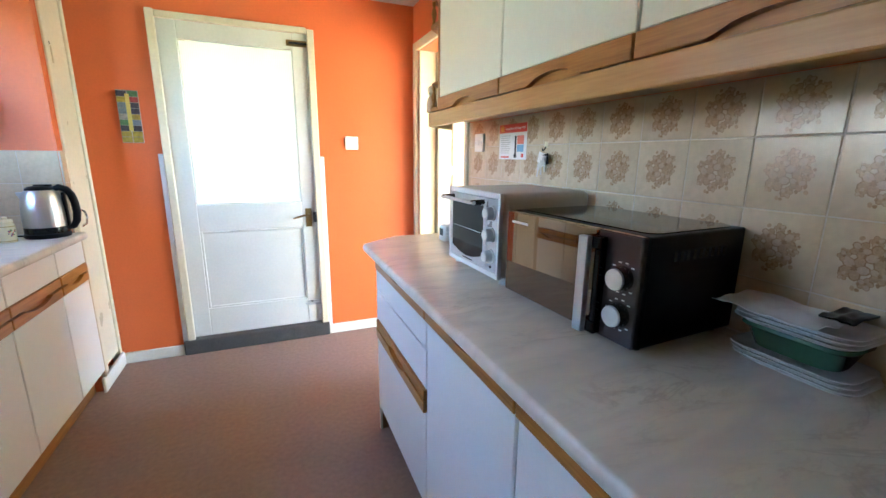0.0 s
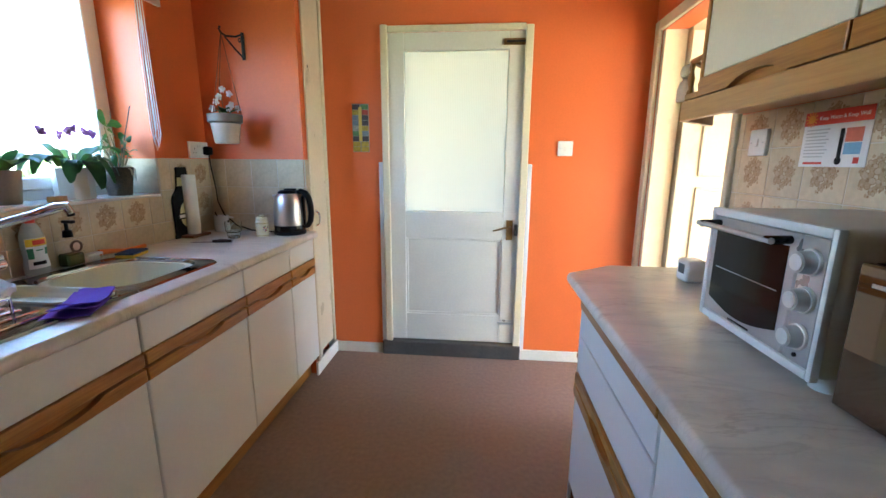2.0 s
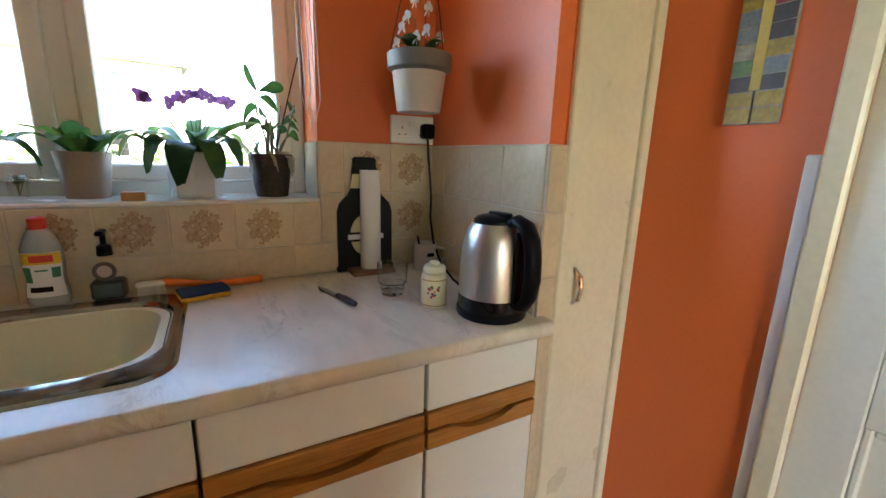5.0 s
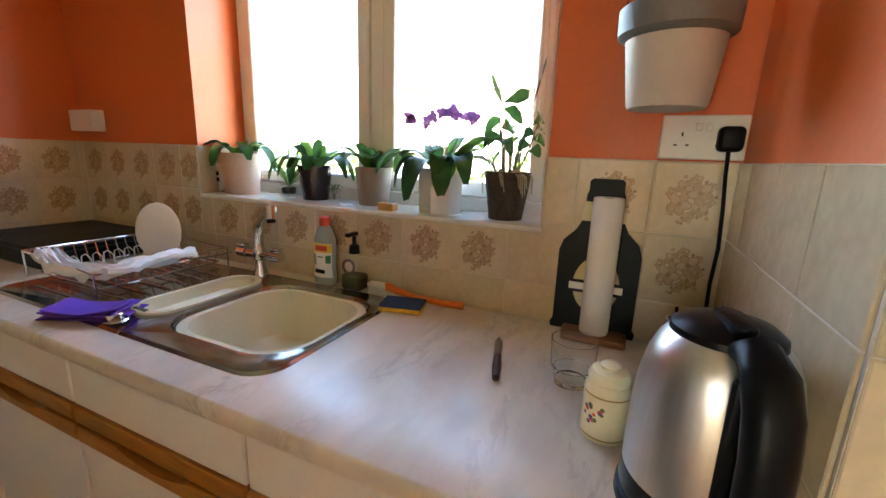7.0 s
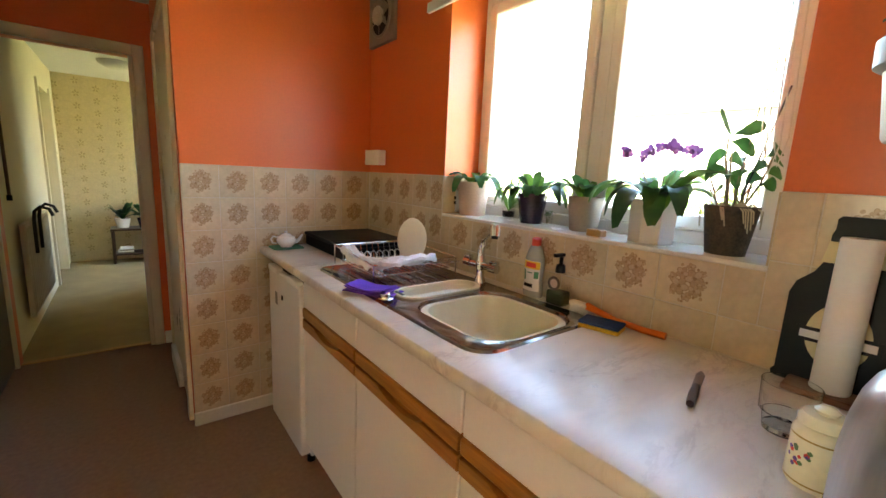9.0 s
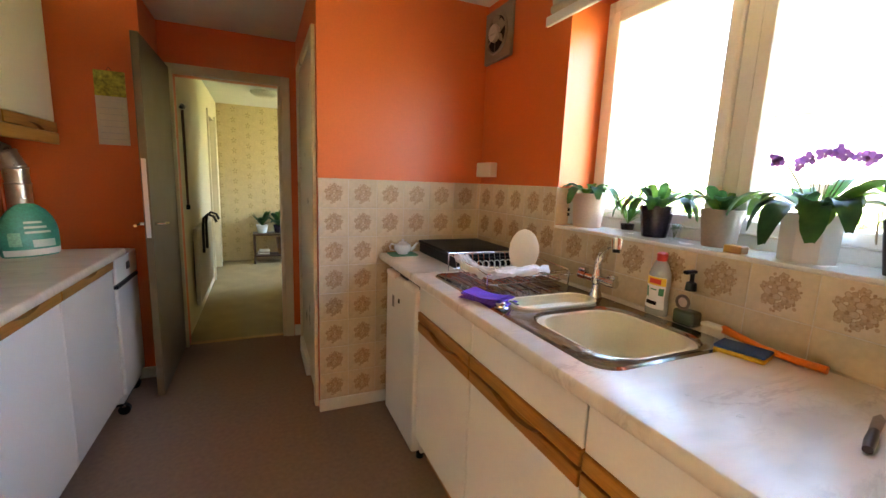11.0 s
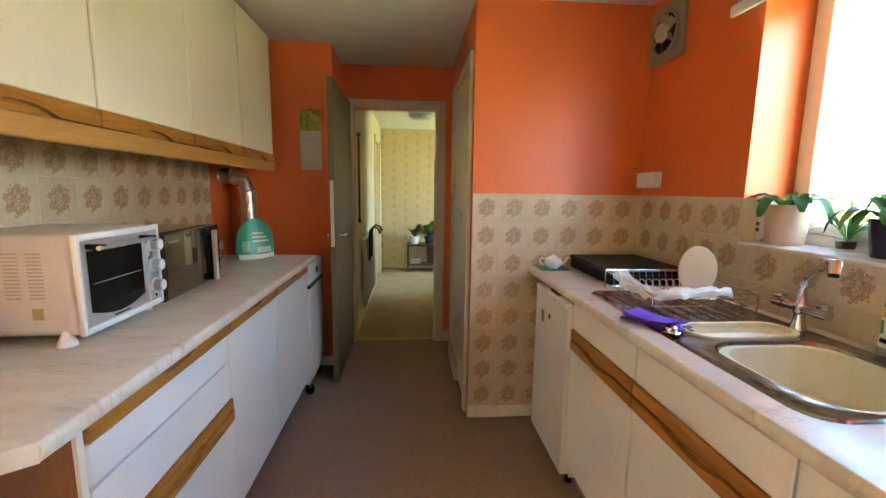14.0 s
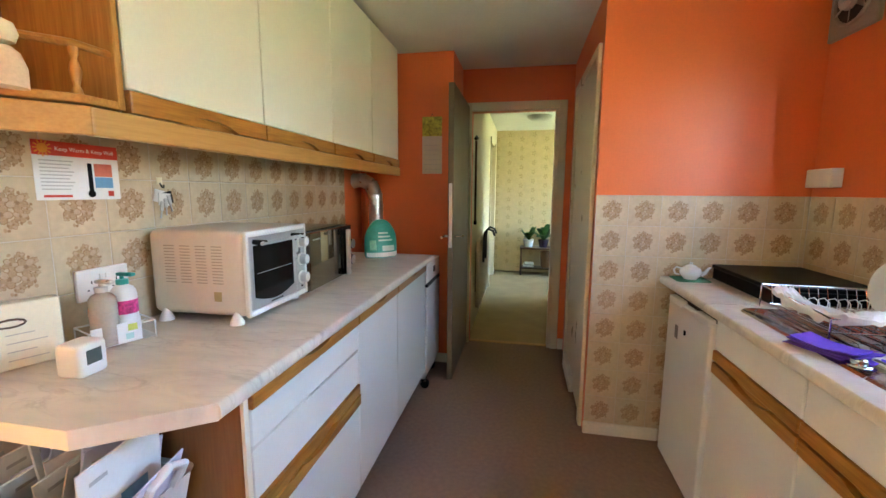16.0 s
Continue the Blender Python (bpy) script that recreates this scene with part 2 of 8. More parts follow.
WALLPAPER = surface("floral wallpaper ground", (0.58, 0.455, 0.25), 0.7, var=0.10, scale=14, fine=60, bump=0.1)
WALLPAPER_PRINT = surface("wallpaper print", (0.42, 0.32, 0.15), 0.7, var=0.2, scale=30, bump=0)
PALE_WALL = surface("pale cream wall", (0.74, 0.65, 0.46), 0.75, var=0.05, scale=5, bump=0.15)
PAPER = surface("white paper", (0.80, 0.79, 0.77), 0.8, var=0.03, bump=0.05)
RED_PRINT = surface("red print", (0.62, 0.045, 0.02), 0.4, var=0.08, bump=0)
GRASS = surface("grass", (0.14, 0.15, 0.06), 0.9, var=0.5, scale=2, fine=60, bump=0.6)
RENDER_WALL = surface("pale house render", (0.26, 0.24, 0.205), 0.9, var=0.1, scale=2, bump=0.3)
ROOF_TILE = surface("roof tile", (0.16, 0.145, 0.135), 0.8, var=0.3, scale=6, bump=0.5)
HEDGE = leafy("hedge leaf", (0.05, 0.10, 0.02), (0.12, 0.20, 0.04))


# ---- mesh helpers ----
def box(bm, x0, x1, y0, y1, z0, z1, bevel=0.0, segments=1):
    g = bmesh.ops.create_cube(bm, size=1.0)["verts"]
    for v in g:
        v.co = Vector((x0 + (v.co.x + 0.5) * (x1 - x0), y0 + (v.co.y + 0.5) * (y1 - y0), z0 + (v.co.z + 0.5) * (z1 - z0)))
    if bevel:
        edges = list({e for v in g for e in v.link_edges})
        bmesh.ops.bevel(bm, geom=edges, offset=bevel, segments=segments, affect="EDGES", profile=0.5)
    return bm


def cuboid(x0, x1, y0, y1, z0, z1, bevel=0.0, segments=1):
    return box(bmesh.new(), x0, x1, y0, y1, z0, z1, bevel, segments)


def cyl(bm, p0, p1, r0, r1=None, seg=16, caps=True):
    r1 = r0 if r1 is None else r1
    p0, p1 = Vector(p0), Vector(p1)
    turn = (p1 - p0).to_track_quat("Z", "Y").to_matrix().to_4x4()
    m = Matrix.Translation((p0 + p1) / 2) @ turn
    bmesh.ops.create_cone(bm, cap_ends=caps, segments=seg, radius1=r0, radius2=r1, depth=(p1 - p0).length, matrix=m)
    return bm


def lathe(bm, profile, seg=28, at=(0, 0, 0), sx=1.0, sy=1.0):
    """Turns a profile of (radius, height) about an upright axis."""
    rings = []
    for r, z in profile:
        if r < 1e-5:
            rings.append([bm.verts.new((at[0], at[1], at[2] + z))])
        else:
            rings.append([bm.verts.new((at[0] + sx * r * math.cos(2 * math.pi * k / seg), at[1] + sy * r * math.sin(2 * math.pi * k / seg), at[2] + z)) for k in range(seg)])
    for a, b in zip(rings, rings[1:]):
        for k in range(seg):
            q = (k + 1) % seg
            loop = [a[k % len(a)], a[q % len(a)], b[q % len(b)], b[k % len(b)]]
            loop = [v for n, v in enumerate(loop) if v not in loop[:n]]
            if len(loop) > 2:
                bm.faces.new(loop)
    return bm


def tube(bm, pts, r, seg=8, closed=False):
    """A round bar swept along points; r is one radius or one for each point."""
    pts = [Vector(p) for p in pts]
    rad = r if isinstance(r, (list, tuple)) else [r] * len(pts)
    rings, side = [], None
    for n, p in enumerate(pts):
        a = pts[n - 1] if n or closed else p
        b = pts[(n + 1) % len(pts)] if n < len(pts) - 1 or closed else p
        way = (b - a).normalized()
        if side is None:
            side = way.orthogonal().normalized()
        side = (side - way * side.dot(way)).normalized()
        other = way.cross(side)
        rings.append([bm.verts.new(p + rad[n] * (math.cos(2 * math.pi * k / seg) * side + math.sin(2 * math.pi * k / seg) * other)) for k in range(seg)])
    pairs = list(zip(rings, rings[1:])) + ([(rings[-1], rings[0])] if closed else [])
    for a, b in pairs:
        for k in range(seg):
            q = (k + 1) % seg
            bm.faces.new((a[k], a[q], b[q], b[k]))
    if not closed:
        bm.faces.new(rings[0][::-1])
        bm.faces.new(rings[-1])
    return bm


def slab(bm, outline, z0, z1, bevel=0.0, segments=2):
    """An outline of (x, y), counter-clockwise from above, made thick from z0 to z1."""
    low = [bm.verts.new((x, y, z0)) for x, y in outline]
    top = [bm.verts.new((x, y, z1)) for x, y in outline]
    faces = [bm.faces.new(low[::-1]), bm.faces.new(top)]
    n = len(outline)
    for k in range(n):
        faces.append(bm.faces.new((low[k], low[(k + 1) % n], top[(k + 1) % n], top[k])))
    if bevel:
        edges = [e for f in faces[:2] for e in f.edges]
        bmesh.ops.bevel(bm, geom=edges, offset=bevel, segments=segments, affect="EDGES", profile=0.5)
    return bm


def rounded(x0, x1, y0, y1, r, n=6):
    """The outline of a rectangle with round corners."""
    out = []
    for cx, cy, a in ((x1 - r, y1 - r, 0), (x0 + r, y1 - r, 90), (x0 + r, y0 + r, 180), (x1 - r, y0 + r, 270)):
        out += [(cx + r * math.cos(radians(a + 90 * k / n)), cy + r * math.sin(radians(a + 90 * k / n))) for k in range(n + 1)]
    return out


def link(name, bm, material, smooth=False):
    mesh = bpy.data.meshes.new(name)
    bmesh.ops.recalc_face_normals(bm, faces=bm.faces)
    bm.to_mesh(mesh)
    bm.free()
    for m in material if isinstance(material, (list, tuple)) else [material]:
        mesh.materials.append(m)
    if smooth:
        for p in mesh.polygons:
            p.use_smooth = True
        mesh.set_sharp_from_angle(angle=radians(40))
    return new(name, mesh)


def origin_of(ob):
    o = Vector(ob.location)
    while ob.parent:
        ob = ob.parent
        o += ob.location
    return o


def part(name, bm, material, parent, label="", smooth=False, local=False):
    """One mesh under a thing or a part. Built in the room's metres, or with local in the thing's own."""
    if not local:
        bmesh.ops.translate(bm, verts=bm.verts, vec=-origin_of(parent))
    ob = link(name, bm, material, smooth)
    ob.parent = parent
    if label:
        ob["label"] = label
    return ob


def thing(name, at, label, category, group="", kind=""):
    ob = new(name)
    ob.location = at
    ob.empty_display_size = 0.05
    return tagged(ob, label, category, group, kind)


def setting(name, bm, material, label, category="", smooth=False):
    return tagged(link(name, bm, material, smooth), label, category or name.split("_")[0], kind="structure")


def solid(name, bm, material, label, category, group="", smooth=False, at=None):
    """A thing that is one mesh, with its origin at its base."""
    if at is not None:
        bmesh.ops.translate(bm, verts=bm.verts, vec=-Vector(at))
    ob = link(name, bm, material, smooth)
    if at is not None:
        ob.location = at
    return tagged(ob, label, category, group)


# ---- the room: window wall at x = -1.03, cabinets wall at x = 1.45, glazed door at y = 3.89 ----
WEST, EAST, NORTH, TOP = -1.031, 1.45, 3.89, 2.265
NIB, NIB_X, LOBBY, CAL = 1.254, -0.09, 0.03, 0.49
WIN_Y0, WIN_Y1, SILL, HEAD = 1.972, 3.182, 1.118, 2.07
COUNTER = 0.885
ALC = 3.560
FRONT_L, FRONT_R = -0.437, 0.834

setting("floor", cuboid(WEST, EAST, LOBBY - 0.05, NORTH, -0.1, 0.0), CARPET, "mauve brown short pile carpet on the kitchen floor")
setting("floor_hall", cuboid(-1.8, 0.88, -3.42, LOBBY - 0.05, -0.1, -0.002), HALL_CARPET, "beige short pile carpet in the hallway", "floor")
setting("threshold_strip", cuboid(0.02, 0.70, LOBBY - 0.075, LOBBY - 0.03, -0.01, 0.006, 0.003), PALE_OAK, "thin pale strip between the two carpets", "trim")
setting("ceiling", cuboid(WEST - 0.25, EAST + 0.12, LOBBY - 0.1, NORTH + 0.12, TOP, TOP + 0.12), CEILING, "off-white painted kitchen ceiling")
setting("ceiling_hall", cuboid(-1.85, 0.9, -3.5, LOBBY - 0.1, TOP, TOP + 0.12), CEILING, "off-white painted hallway ceiling", "ceiling")

bm = bmesh.new()
for y0, y1, z0, z1 in ((LOBBY - 0.1, WIN_Y0, 0, TOP), (WIN_Y1, NORTH + 0.12, 0, TOP), (WIN_Y0, WIN_Y1, 0, SILL - 0.012), (WIN_Y0, WIN_Y1, HEAD, TOP)):
    box(bm, WEST - 0.27, WEST, y0, y1, z0, z1)
wall_west = setting("wall_west", bm, ORANGE, "orange painted wall with the kitchen window and half-height tiles", "wall")

DX0, DX1, DTOP = -0.062, 0.748, 2.02
bm = bmesh.new()
for x0, x1, z0, z1 in ((WEST, DX0, 0, TOP), (DX1, EAST, 0, TOP), (DX0, DX1, DTOP, TOP)):
    box(bm, x0, x1, NORTH, NORTH + 0.12, z0, z1)
wall_north = setting("wall_north", bm, ORANGE, "orange painted wall round the glazed back door", "wall")

EY0, EY1, ETOP = 3.0, 3.79, 1.965
bm = bmesh.new()
for y0, y1, z0, z1 in ((LOBBY - 0.1, EY0, 0, TOP), (EY1, NORTH + 0.12, 0, TOP), (EY0, EY1, ETOP, TOP)):
    box(bm, EAST, EAST + 0.12, y0, y1, z0, z1)
wall_east = setting("wall_east", bm, ORANGE, "orange painted wall behind the tiles and wall cabinets", "wall")

wall_nib = setting("wall_nib", cuboid(WEST, NIB_X, NIB - 0.1, NIB, 0, TOP), ORANGE, "orange painted wall end with patterned tiles below", "wall")
bm = bmesh.new()
for y0, y1, z0, z1 in ((LOBBY, 0.33, 0, TOP), (1.135, NIB - 0.1, 0, TOP), (0.33, 1.135, 1.985, TOP)):
    box(bm, NIB_X - 0.1, NIB_X, y0, y1, z0, z1)
wall_pantry = setting("wall_pantry", bm, ORANGE, "orange painted wall round the pantry cupboard door", "wall")
bm = bmesh.new()
for x0, x1, z0, z1 in ((WEST, 0.018, 0, TOP), (0.70, 0.775, 0, TOP), (0.018, 0.70, 1.94, TOP)):
    box(bm, x0, x1, LOBBY - 0.1, LOBBY, z0, z1)
setting("wall_lobby", bm, ORANGE, "orange painted wall round the hallway opening", "wall")
setting("wall_calendar", cuboid(0.775, EAST, LOBBY - 0.1, CAL, 0, TOP), ORANGE, "orange painted wall with the calendar", "wall")
setting("wall_alcove", cuboid(WEST, -0.468, ALC, 3.605, 0, TOP), ORANGE, "orange painted alcove wall at the end of the worktop", "wall")

# closet beside the worktop
setting("closet_corner", cuboid(-0.52, -0.466, 3.6065, 3.612, 0, TOP), ORANGE, "orange painted corner beside the closet", "wall")
bm = bmesh.new()
box(bm, -0.5, -0.455, 3.610, 3.648, 0, TOP - 0.002, 0.004)
box(bm, -0.5, -0.455, 3.858, 3.888, 0, TOP - 0.002, 0.004)
setting("closet_frame", bm, CREAM, "cream gloss painted closet door frame", "trim")
closet = thing("closet_door", (-0.47, 3.765, 0.1), "tall narrow cream painted closet door with chrome pull", "door", kind="structure")
part("leaf", cuboid(-0.495, -0.465, 3.651, 3.855, 0.1, TOP - 0.004, 0.003), CREAM, closet)
bm = bmesh.new()
tube(bm, [(-0.466, 3.675, 0.90 + 0.0), (-0.445, 3.675, 0.915), (-0.44, 3.675, 0.945), (-0.445, 3.675, 0.975), (-0.466, 3.675, 0.99)], 0.006, 8)
part("handle", bm, CHROME, closet, "small bowed chrome pull", True)
part("keyhole", cyl(bmesh.new(), (-0.466, 3.665, 1.79), (-0.461, 3.665, 1.79), 0.008), IRON, closet)
part("latch", cuboid(-0.466, -0.458, 3.675, 3.687, 1.70, 1.78, 0.002), CREAM, closet)
setting("closet_skirting", cuboid(-0.455, -0.44, 3.53, 3.875, 0, 0.085, 0.004), WHITE_TRIM, "white painted skirting below the closet", "baseboard")


def skirting(name, x0, x1, y0, y1, h=0.07):
    return setting(name, cuboid(x0, x1, y0, y1, 0, h, 0.004), WHITE_TRIM, "off-white painted skirting board", "baseboard")


skirting("baseboard_1", -0.455, -0.125, NORTH - 0.016, NORTH)
skirting("baseboard_2", 0.79, EAST, NORTH - 0.016, NORTH)
skirting("baseboard_3", -0.46, NIB_X + 0.004, NIB, NIB + 0.016)
skirting("baseboard_4", 0.775, EAST, CAL, CAL + 0.016)
skirting("baseboard_5", 0.759, 0.775, LOBBY, CAL + 0.016)
skirting("baseboard_6", NIB_X, -0.045, LOBBY, LOBBY + 0.016, 0.09)

# glazed back door
bm = bmesh.new()
box(bm, -0.100, DX0 + 0.005, NORTH - 0.022, NORTH + 0.001, 0.0, 2.055, 0.005)
box(bm, DX1 - 0.006, 0.786, NORTH - 0.022, NORTH + 0.001, 0.0, 2.04, 0.005)
box(bm, DX0 + 0.005, DX1 - 0.006, NORTH - 0.022, NORTH + 0.001, DTOP - 0.007, 2.048, 0.005)
setting("door_frame", bm, CREAM, "cream gloss painted frame round the back door", "trim")
bm = bmesh.new()
box(bm, -0.127, -0.102, NORTH - 0.012, NORTH + 0.001, 0.0, 1.275, 0.003)
box(bm, 0.788, 0.812, NORTH - 0.012, NORTH + 0.001, 0.0, 1.268, 0.003)
setting("door_trim", bm, surface("white plastic trunking", (0.78, 0.76, 0.78), 0.4, var=0.03), "white plastic strips beside the door frame", "trim")
setting("doorstep", cuboid(-0.125, 0.79, NORTH - 0.03, NORTH + 0.11, 0, 0.098, 0.008, 2), SLATE, "dark worn stone step under the back door", "step")
door = thing("door_1", (0.343, NORTH + 0.02, 0.12), "white painted half-glazed back door with reeded glass", "door", kind="structure")
YD0, YD1 = NORTH + 0.004, NORTH + 0.044
part("stile", cuboid(-0.060, 0.036, YD0, YD1, 0.106, 2.015, 0.003), DOOR_PAINT, door)
part("stile", cuboid(0.652, 0.745, YD0, YD1, 0.106, 2.015, 0.003), DOOR_PAINT, door)
part("rail", cuboid(0.036, 0.652, YD0 + 0.0015, YD1, 1.915, 2.015, 0.003), DOOR_PAINT, door)
part("rail", cuboid(0.036, 0.652, YD0 + 0.0015, YD1, 0.80, 0.97, 0.003), DOOR_PAINT, door)
part("rail", cuboid(0.036, 0.652, YD0 + 0.0015, YD1, 0.106, 0.29, 0.003), DOOR_PAINT, door)
part("panel", cuboid(0.036, 0.652, YD0 + 0.016, YD1 - 0.008, 0.29, 0.80), DOOR_PAINT, door)
bm = bmesh.new()
for x0, x1, z0, z1 in ((0.036, 0.05, 0.29, 0.80), (0.638, 0.652, 0.29, 0.80), (0.05, 0.638, 0.29, 0.304), (0.05, 0.638, 0.786, 0.80)):
    box(bm, x0, x1, YD0 + 0.006, YD0 + 0.017, z0, z1, 0.004)
part("moulding", bm, DOOR_PAINT, door)
pane = part("glass_pane", cuboid(0.036, 0.652, YD0 + 0.018, YD0 + 0.024, 0.97, 1.915), REEDED, door, "white glowing reeded obscure glass")
lock = part("lock_plate", cuboid(0.672, 0.712, YD0 - 0.006, YD0, 0.80, 0.925, 0.002), BRASS, door, "aged brass lever lock plate")
bm = bmesh.new()
cyl(bm, (0.694, YD0 - 0.006, 0.88), (0.694, YD0 - 0.045, 0.88), 0.009)
tube(bm, [(0.694, YD0 - 0.04, 0.88), (0.66, YD0 - 0.045, 0.882), (0.62, YD0 - 0.04, 0.87), (0.59, YD0 - 0.038, 0.862)], [0.008, 0.007, 0.006, 0.004], 8)
part("lever", bm, BRASS, lock, smooth=True)
part("keep", cuboid(0.722, 0.762, YD0 - 0.02, YD0, 0.83, 0.90, 0.003), IRON, door)
for z in (1.955, 0.252):
    bolt = part("bolt", cuboid(0.62 if z > 1 else 0.65, 0.75, YD0 - 0.006, YD0, z - 0.018, z + 0.018, 0.002), BRASS if z > 1 else SILVER, door)
    part("bar", cyl(bmesh.new(), (0.635, YD0 - 0.012, z), (0.775, YD0 - 0.012, z), 0.006), IRON if z > 1 else SILVER, bolt, smooth=True)
for z in (1.83, 0.36):
    part("hinge", cyl(bmesh.new(), (-0.064, YD0 - 0.006, z - 0.045), (-0.064, YD0 - 0.006, z + 0.045), 0.007), CREAM, door)

# doorway to the next room
bm = bmesh.new()
box(bm, EAST - 0.022, EAST + 0.001, EY1, 3.845, 0, 2.02, 0.005)
box(bm, EAST - 0.022, EAST + 0.001, EY0 - 0.03, EY0 + 0.002, 0, 2.02, 0.005)
box(bm, EAST - 0.022, EAST + 0.001, EY0 + 0.002, EY1, ETOP, 2.02, 0.005)
box(bm, EAST + 0.002, EAST + 0.118, EY1 - 0.03, EY1 + 0.001, 0, ETOP, 0.003)
box(bm, EAST + 0.002, EAST + 0.118, EY0, EY0 + 0.03, 0, ETOP, 0.003)
setting("doorway_frame", bm, CREAM, "cream gloss painted frame of the side doorway", "trim")
bm = bmesh.new()
for x0, x1, y0, y1 in ((EAST + 0.12, 4.2, 5.0, 5.1), (EAST + 0.12, 4.2, 1.4, 1.5)):
    box(bm, x0, x1, y0, y1, 0, TOP)
# Unseen opening, placed so light passes the doorway onto the closet.
for y0, y1, z0, z1 in ((1.5, 1.6, 0, TOP), (2.9, 5.0, 0, TOP), (1.6, 2.9, 0, 0.35), (1.6, 2.9, 2.05, TOP)):
    box(bm, 4.1, 4.2, y0, y1, z0, z1)
box(bm, EAST + 0.12, 1.65, NORTH + 0.12, 5.0, 0, TOP)
setting("wall_side_room", bm, PALE_WALL, "pale cream walls of the side room", "wall")
setting("ceiling_side_room", cuboid(EAST + 0.12, 4.2, 1.4, 5.1, TOP, TOP + 0.1), CEILING, "off-white ceiling of the side room", "ceiling")
setting("floor_side_room", cuboid(EAST, 4.2, 1.4, 5.1, -0.1, -0.001), HALL_CARPET, "beige carpet of the side room", "floor")
side = thing("door_2", (1.6, 3.75, 0.01), "cream painted panelled door standing open into the side room", "door", kind="structure")
part("leaf", cuboid(1.575, 2.33, 3.722, 3.758, 0.01, 1.95, 0.003), CREAM, side)
for z0, z1 in ((0.2, 0.62), (0.68, 1.15), (1.21, 1.8)):
    bm = bmesh.new()
    for x0, x1, a, b in ((1.68, 1.70, z0, z1), (2.2, 2.22, z0, z1), (1.70, 2.2, z0, z0 + 0.02), (1.70, 2.2, z1 - 0.02, z1)):
        box(bm, x0, x1, 3.712, 3.722, a, b, 0.003)
    part("panel_moulding", bm, CREAM, side)

# pantry door on the side of the nib
bm = bmesh.new()
box(bm, NIB_X - 0.001, NIB_X + 0.02, 0.285, 0.332, 0, 2.03, 0.004)
box(bm, NIB_X - 0.001, NIB_X + 0.02, 1.133, 1.2, 0, 2.03, 0.004)
box(bm, NIB_X - 0.001, NIB_X + 0.02, 0.332, 1.133, 1.983, 2.03, 0.004)
setting("pantry_frame", bm, CREAM, "cream gloss painted frame of the pantry cupboard", "trim")
pantry = thing("pantry_door", (NIB_X - 0.01, 0.73, 0.1), "cream painted flush pantry cupboard door, shut", "door", kind="structure")
part("leaf", cuboid(NIB_X - 0.03, NIB_X + 0.006, 0.336, 1.13, 0.02, 1.98, 0.003), CREAM, pantry)
part("knob", lathe(bmesh.new(), [(0, 0), (0.012, 0), (0.016, 0.01), (0.012, 0.02), (0, 0.024)], 16, (NIB_X + 0.015, 0.43, 1.33)), CREAM, pantry, smooth=True)
part("kick_step", cuboid(NIB_X, NIB_X + 0.03, 0.36, 0.8, 0.0, 0.11, 0.004), WHITE_TRIM, pantry)

# hallway opening, open door
bm = bmesh.new()
box(bm, -0.042, 0.02, LOBBY - 0.001, LOBBY + 0.018, 0.0, 2.005, 0.004)
box(bm, 0.698, 0.752, LOBBY - 0.001, LOBBY + 0.018, 0.0, 2.005, 0.004)
box(bm, 0.02, 0.698, LOBBY - 0.001, LOBBY + 0.018, 1.938, 2.005, 0.004)
box(bm, 0.0185, 0.04, LOBBY - 0.1, LOBBY - 0.001, 0.0, 1.938)
setting("hall_frame", bm, surface("old cream paint", (0.62, 0.55, 0.40), 0.35, var=0.06), "cream painted frame of the hallway opening", "trim")
hall_door = thing("door_3", (0.735, 0.44, 0.01), "grey-green flush door standing open against the wall", "door", kind="structure")
part("leaf", cuboid(0.716, 0.752, 0.055, 0.808, 0.012, 1.975, 0.003), GREY_DOOR, hall_door)
bm = bmesh.new()
cyl(bm, (0.716, 0.745, 1.0), (0.67, 0.745, 1.0), 0.009)
tube(bm, [(0.672, 0.745, 1.0), (0.67, 0.70, 1.0), (0.672, 0.645, 0.996)], 0.008)
cyl(bm, (0.752, 0.745, 1.0), (0.79, 0.745, 1.0), 0.009)
tube(bm, [(0.788, 0.745, 1.0), (0.79, 0.78, 1.0), (0.788, 0.83, 0.998)], 0.008)
part("lever_handle", bm, CHROME, hall_door, "chrome lever handle", True)
part("edge_plate", cuboid(0.724, 0.745, 0.8075, 0.811, 0.93, 1.35, 0.001), SILVER, hall_door)

# hallway beyond
bm = bmesh.new()
box(bm, 0.72, 0.9, -2.15, LOBBY - 0.1, -0.05, TOP)
box(bm, 0.72, 0.9, -3.36, -2.95, -0.05, TOP)
box(bm, 0.72, 0.9, -2.95, -2.15, 1.97, TOP)
box(bm, 0.86, 0.9, -2.95, -2.15, -0.05, 1.97)
setting("wall_hall_east", bm, PALE_WALL, "pale cream hallway wall", "wall")
# Unseen walls: opening added to let daylight in, nearer wall to shade the floor.
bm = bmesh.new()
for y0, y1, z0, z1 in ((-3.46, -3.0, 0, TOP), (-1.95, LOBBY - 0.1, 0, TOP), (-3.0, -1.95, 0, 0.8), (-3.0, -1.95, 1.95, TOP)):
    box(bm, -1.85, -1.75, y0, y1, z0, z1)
box(bm, -0.45, -0.35, -1.75, LOBBY - 0.1, 0, TOP)
box(bm, -1.75, -0.45, -1.85, -1.75, 0, TOP)
setting("wall_hall_west", bm, PALE_WALL, "unseen pale cream hallway walls with an opening added for daylight", "wall")
box(bm := bmesh.new(), -1.75, 0.9, -3.46, -3.36, 0, TOP)
wall_far = setting("wall_hall_far", bm, WALLPAPER, "faded floral wallpaper at the end of the hallway", "wall")

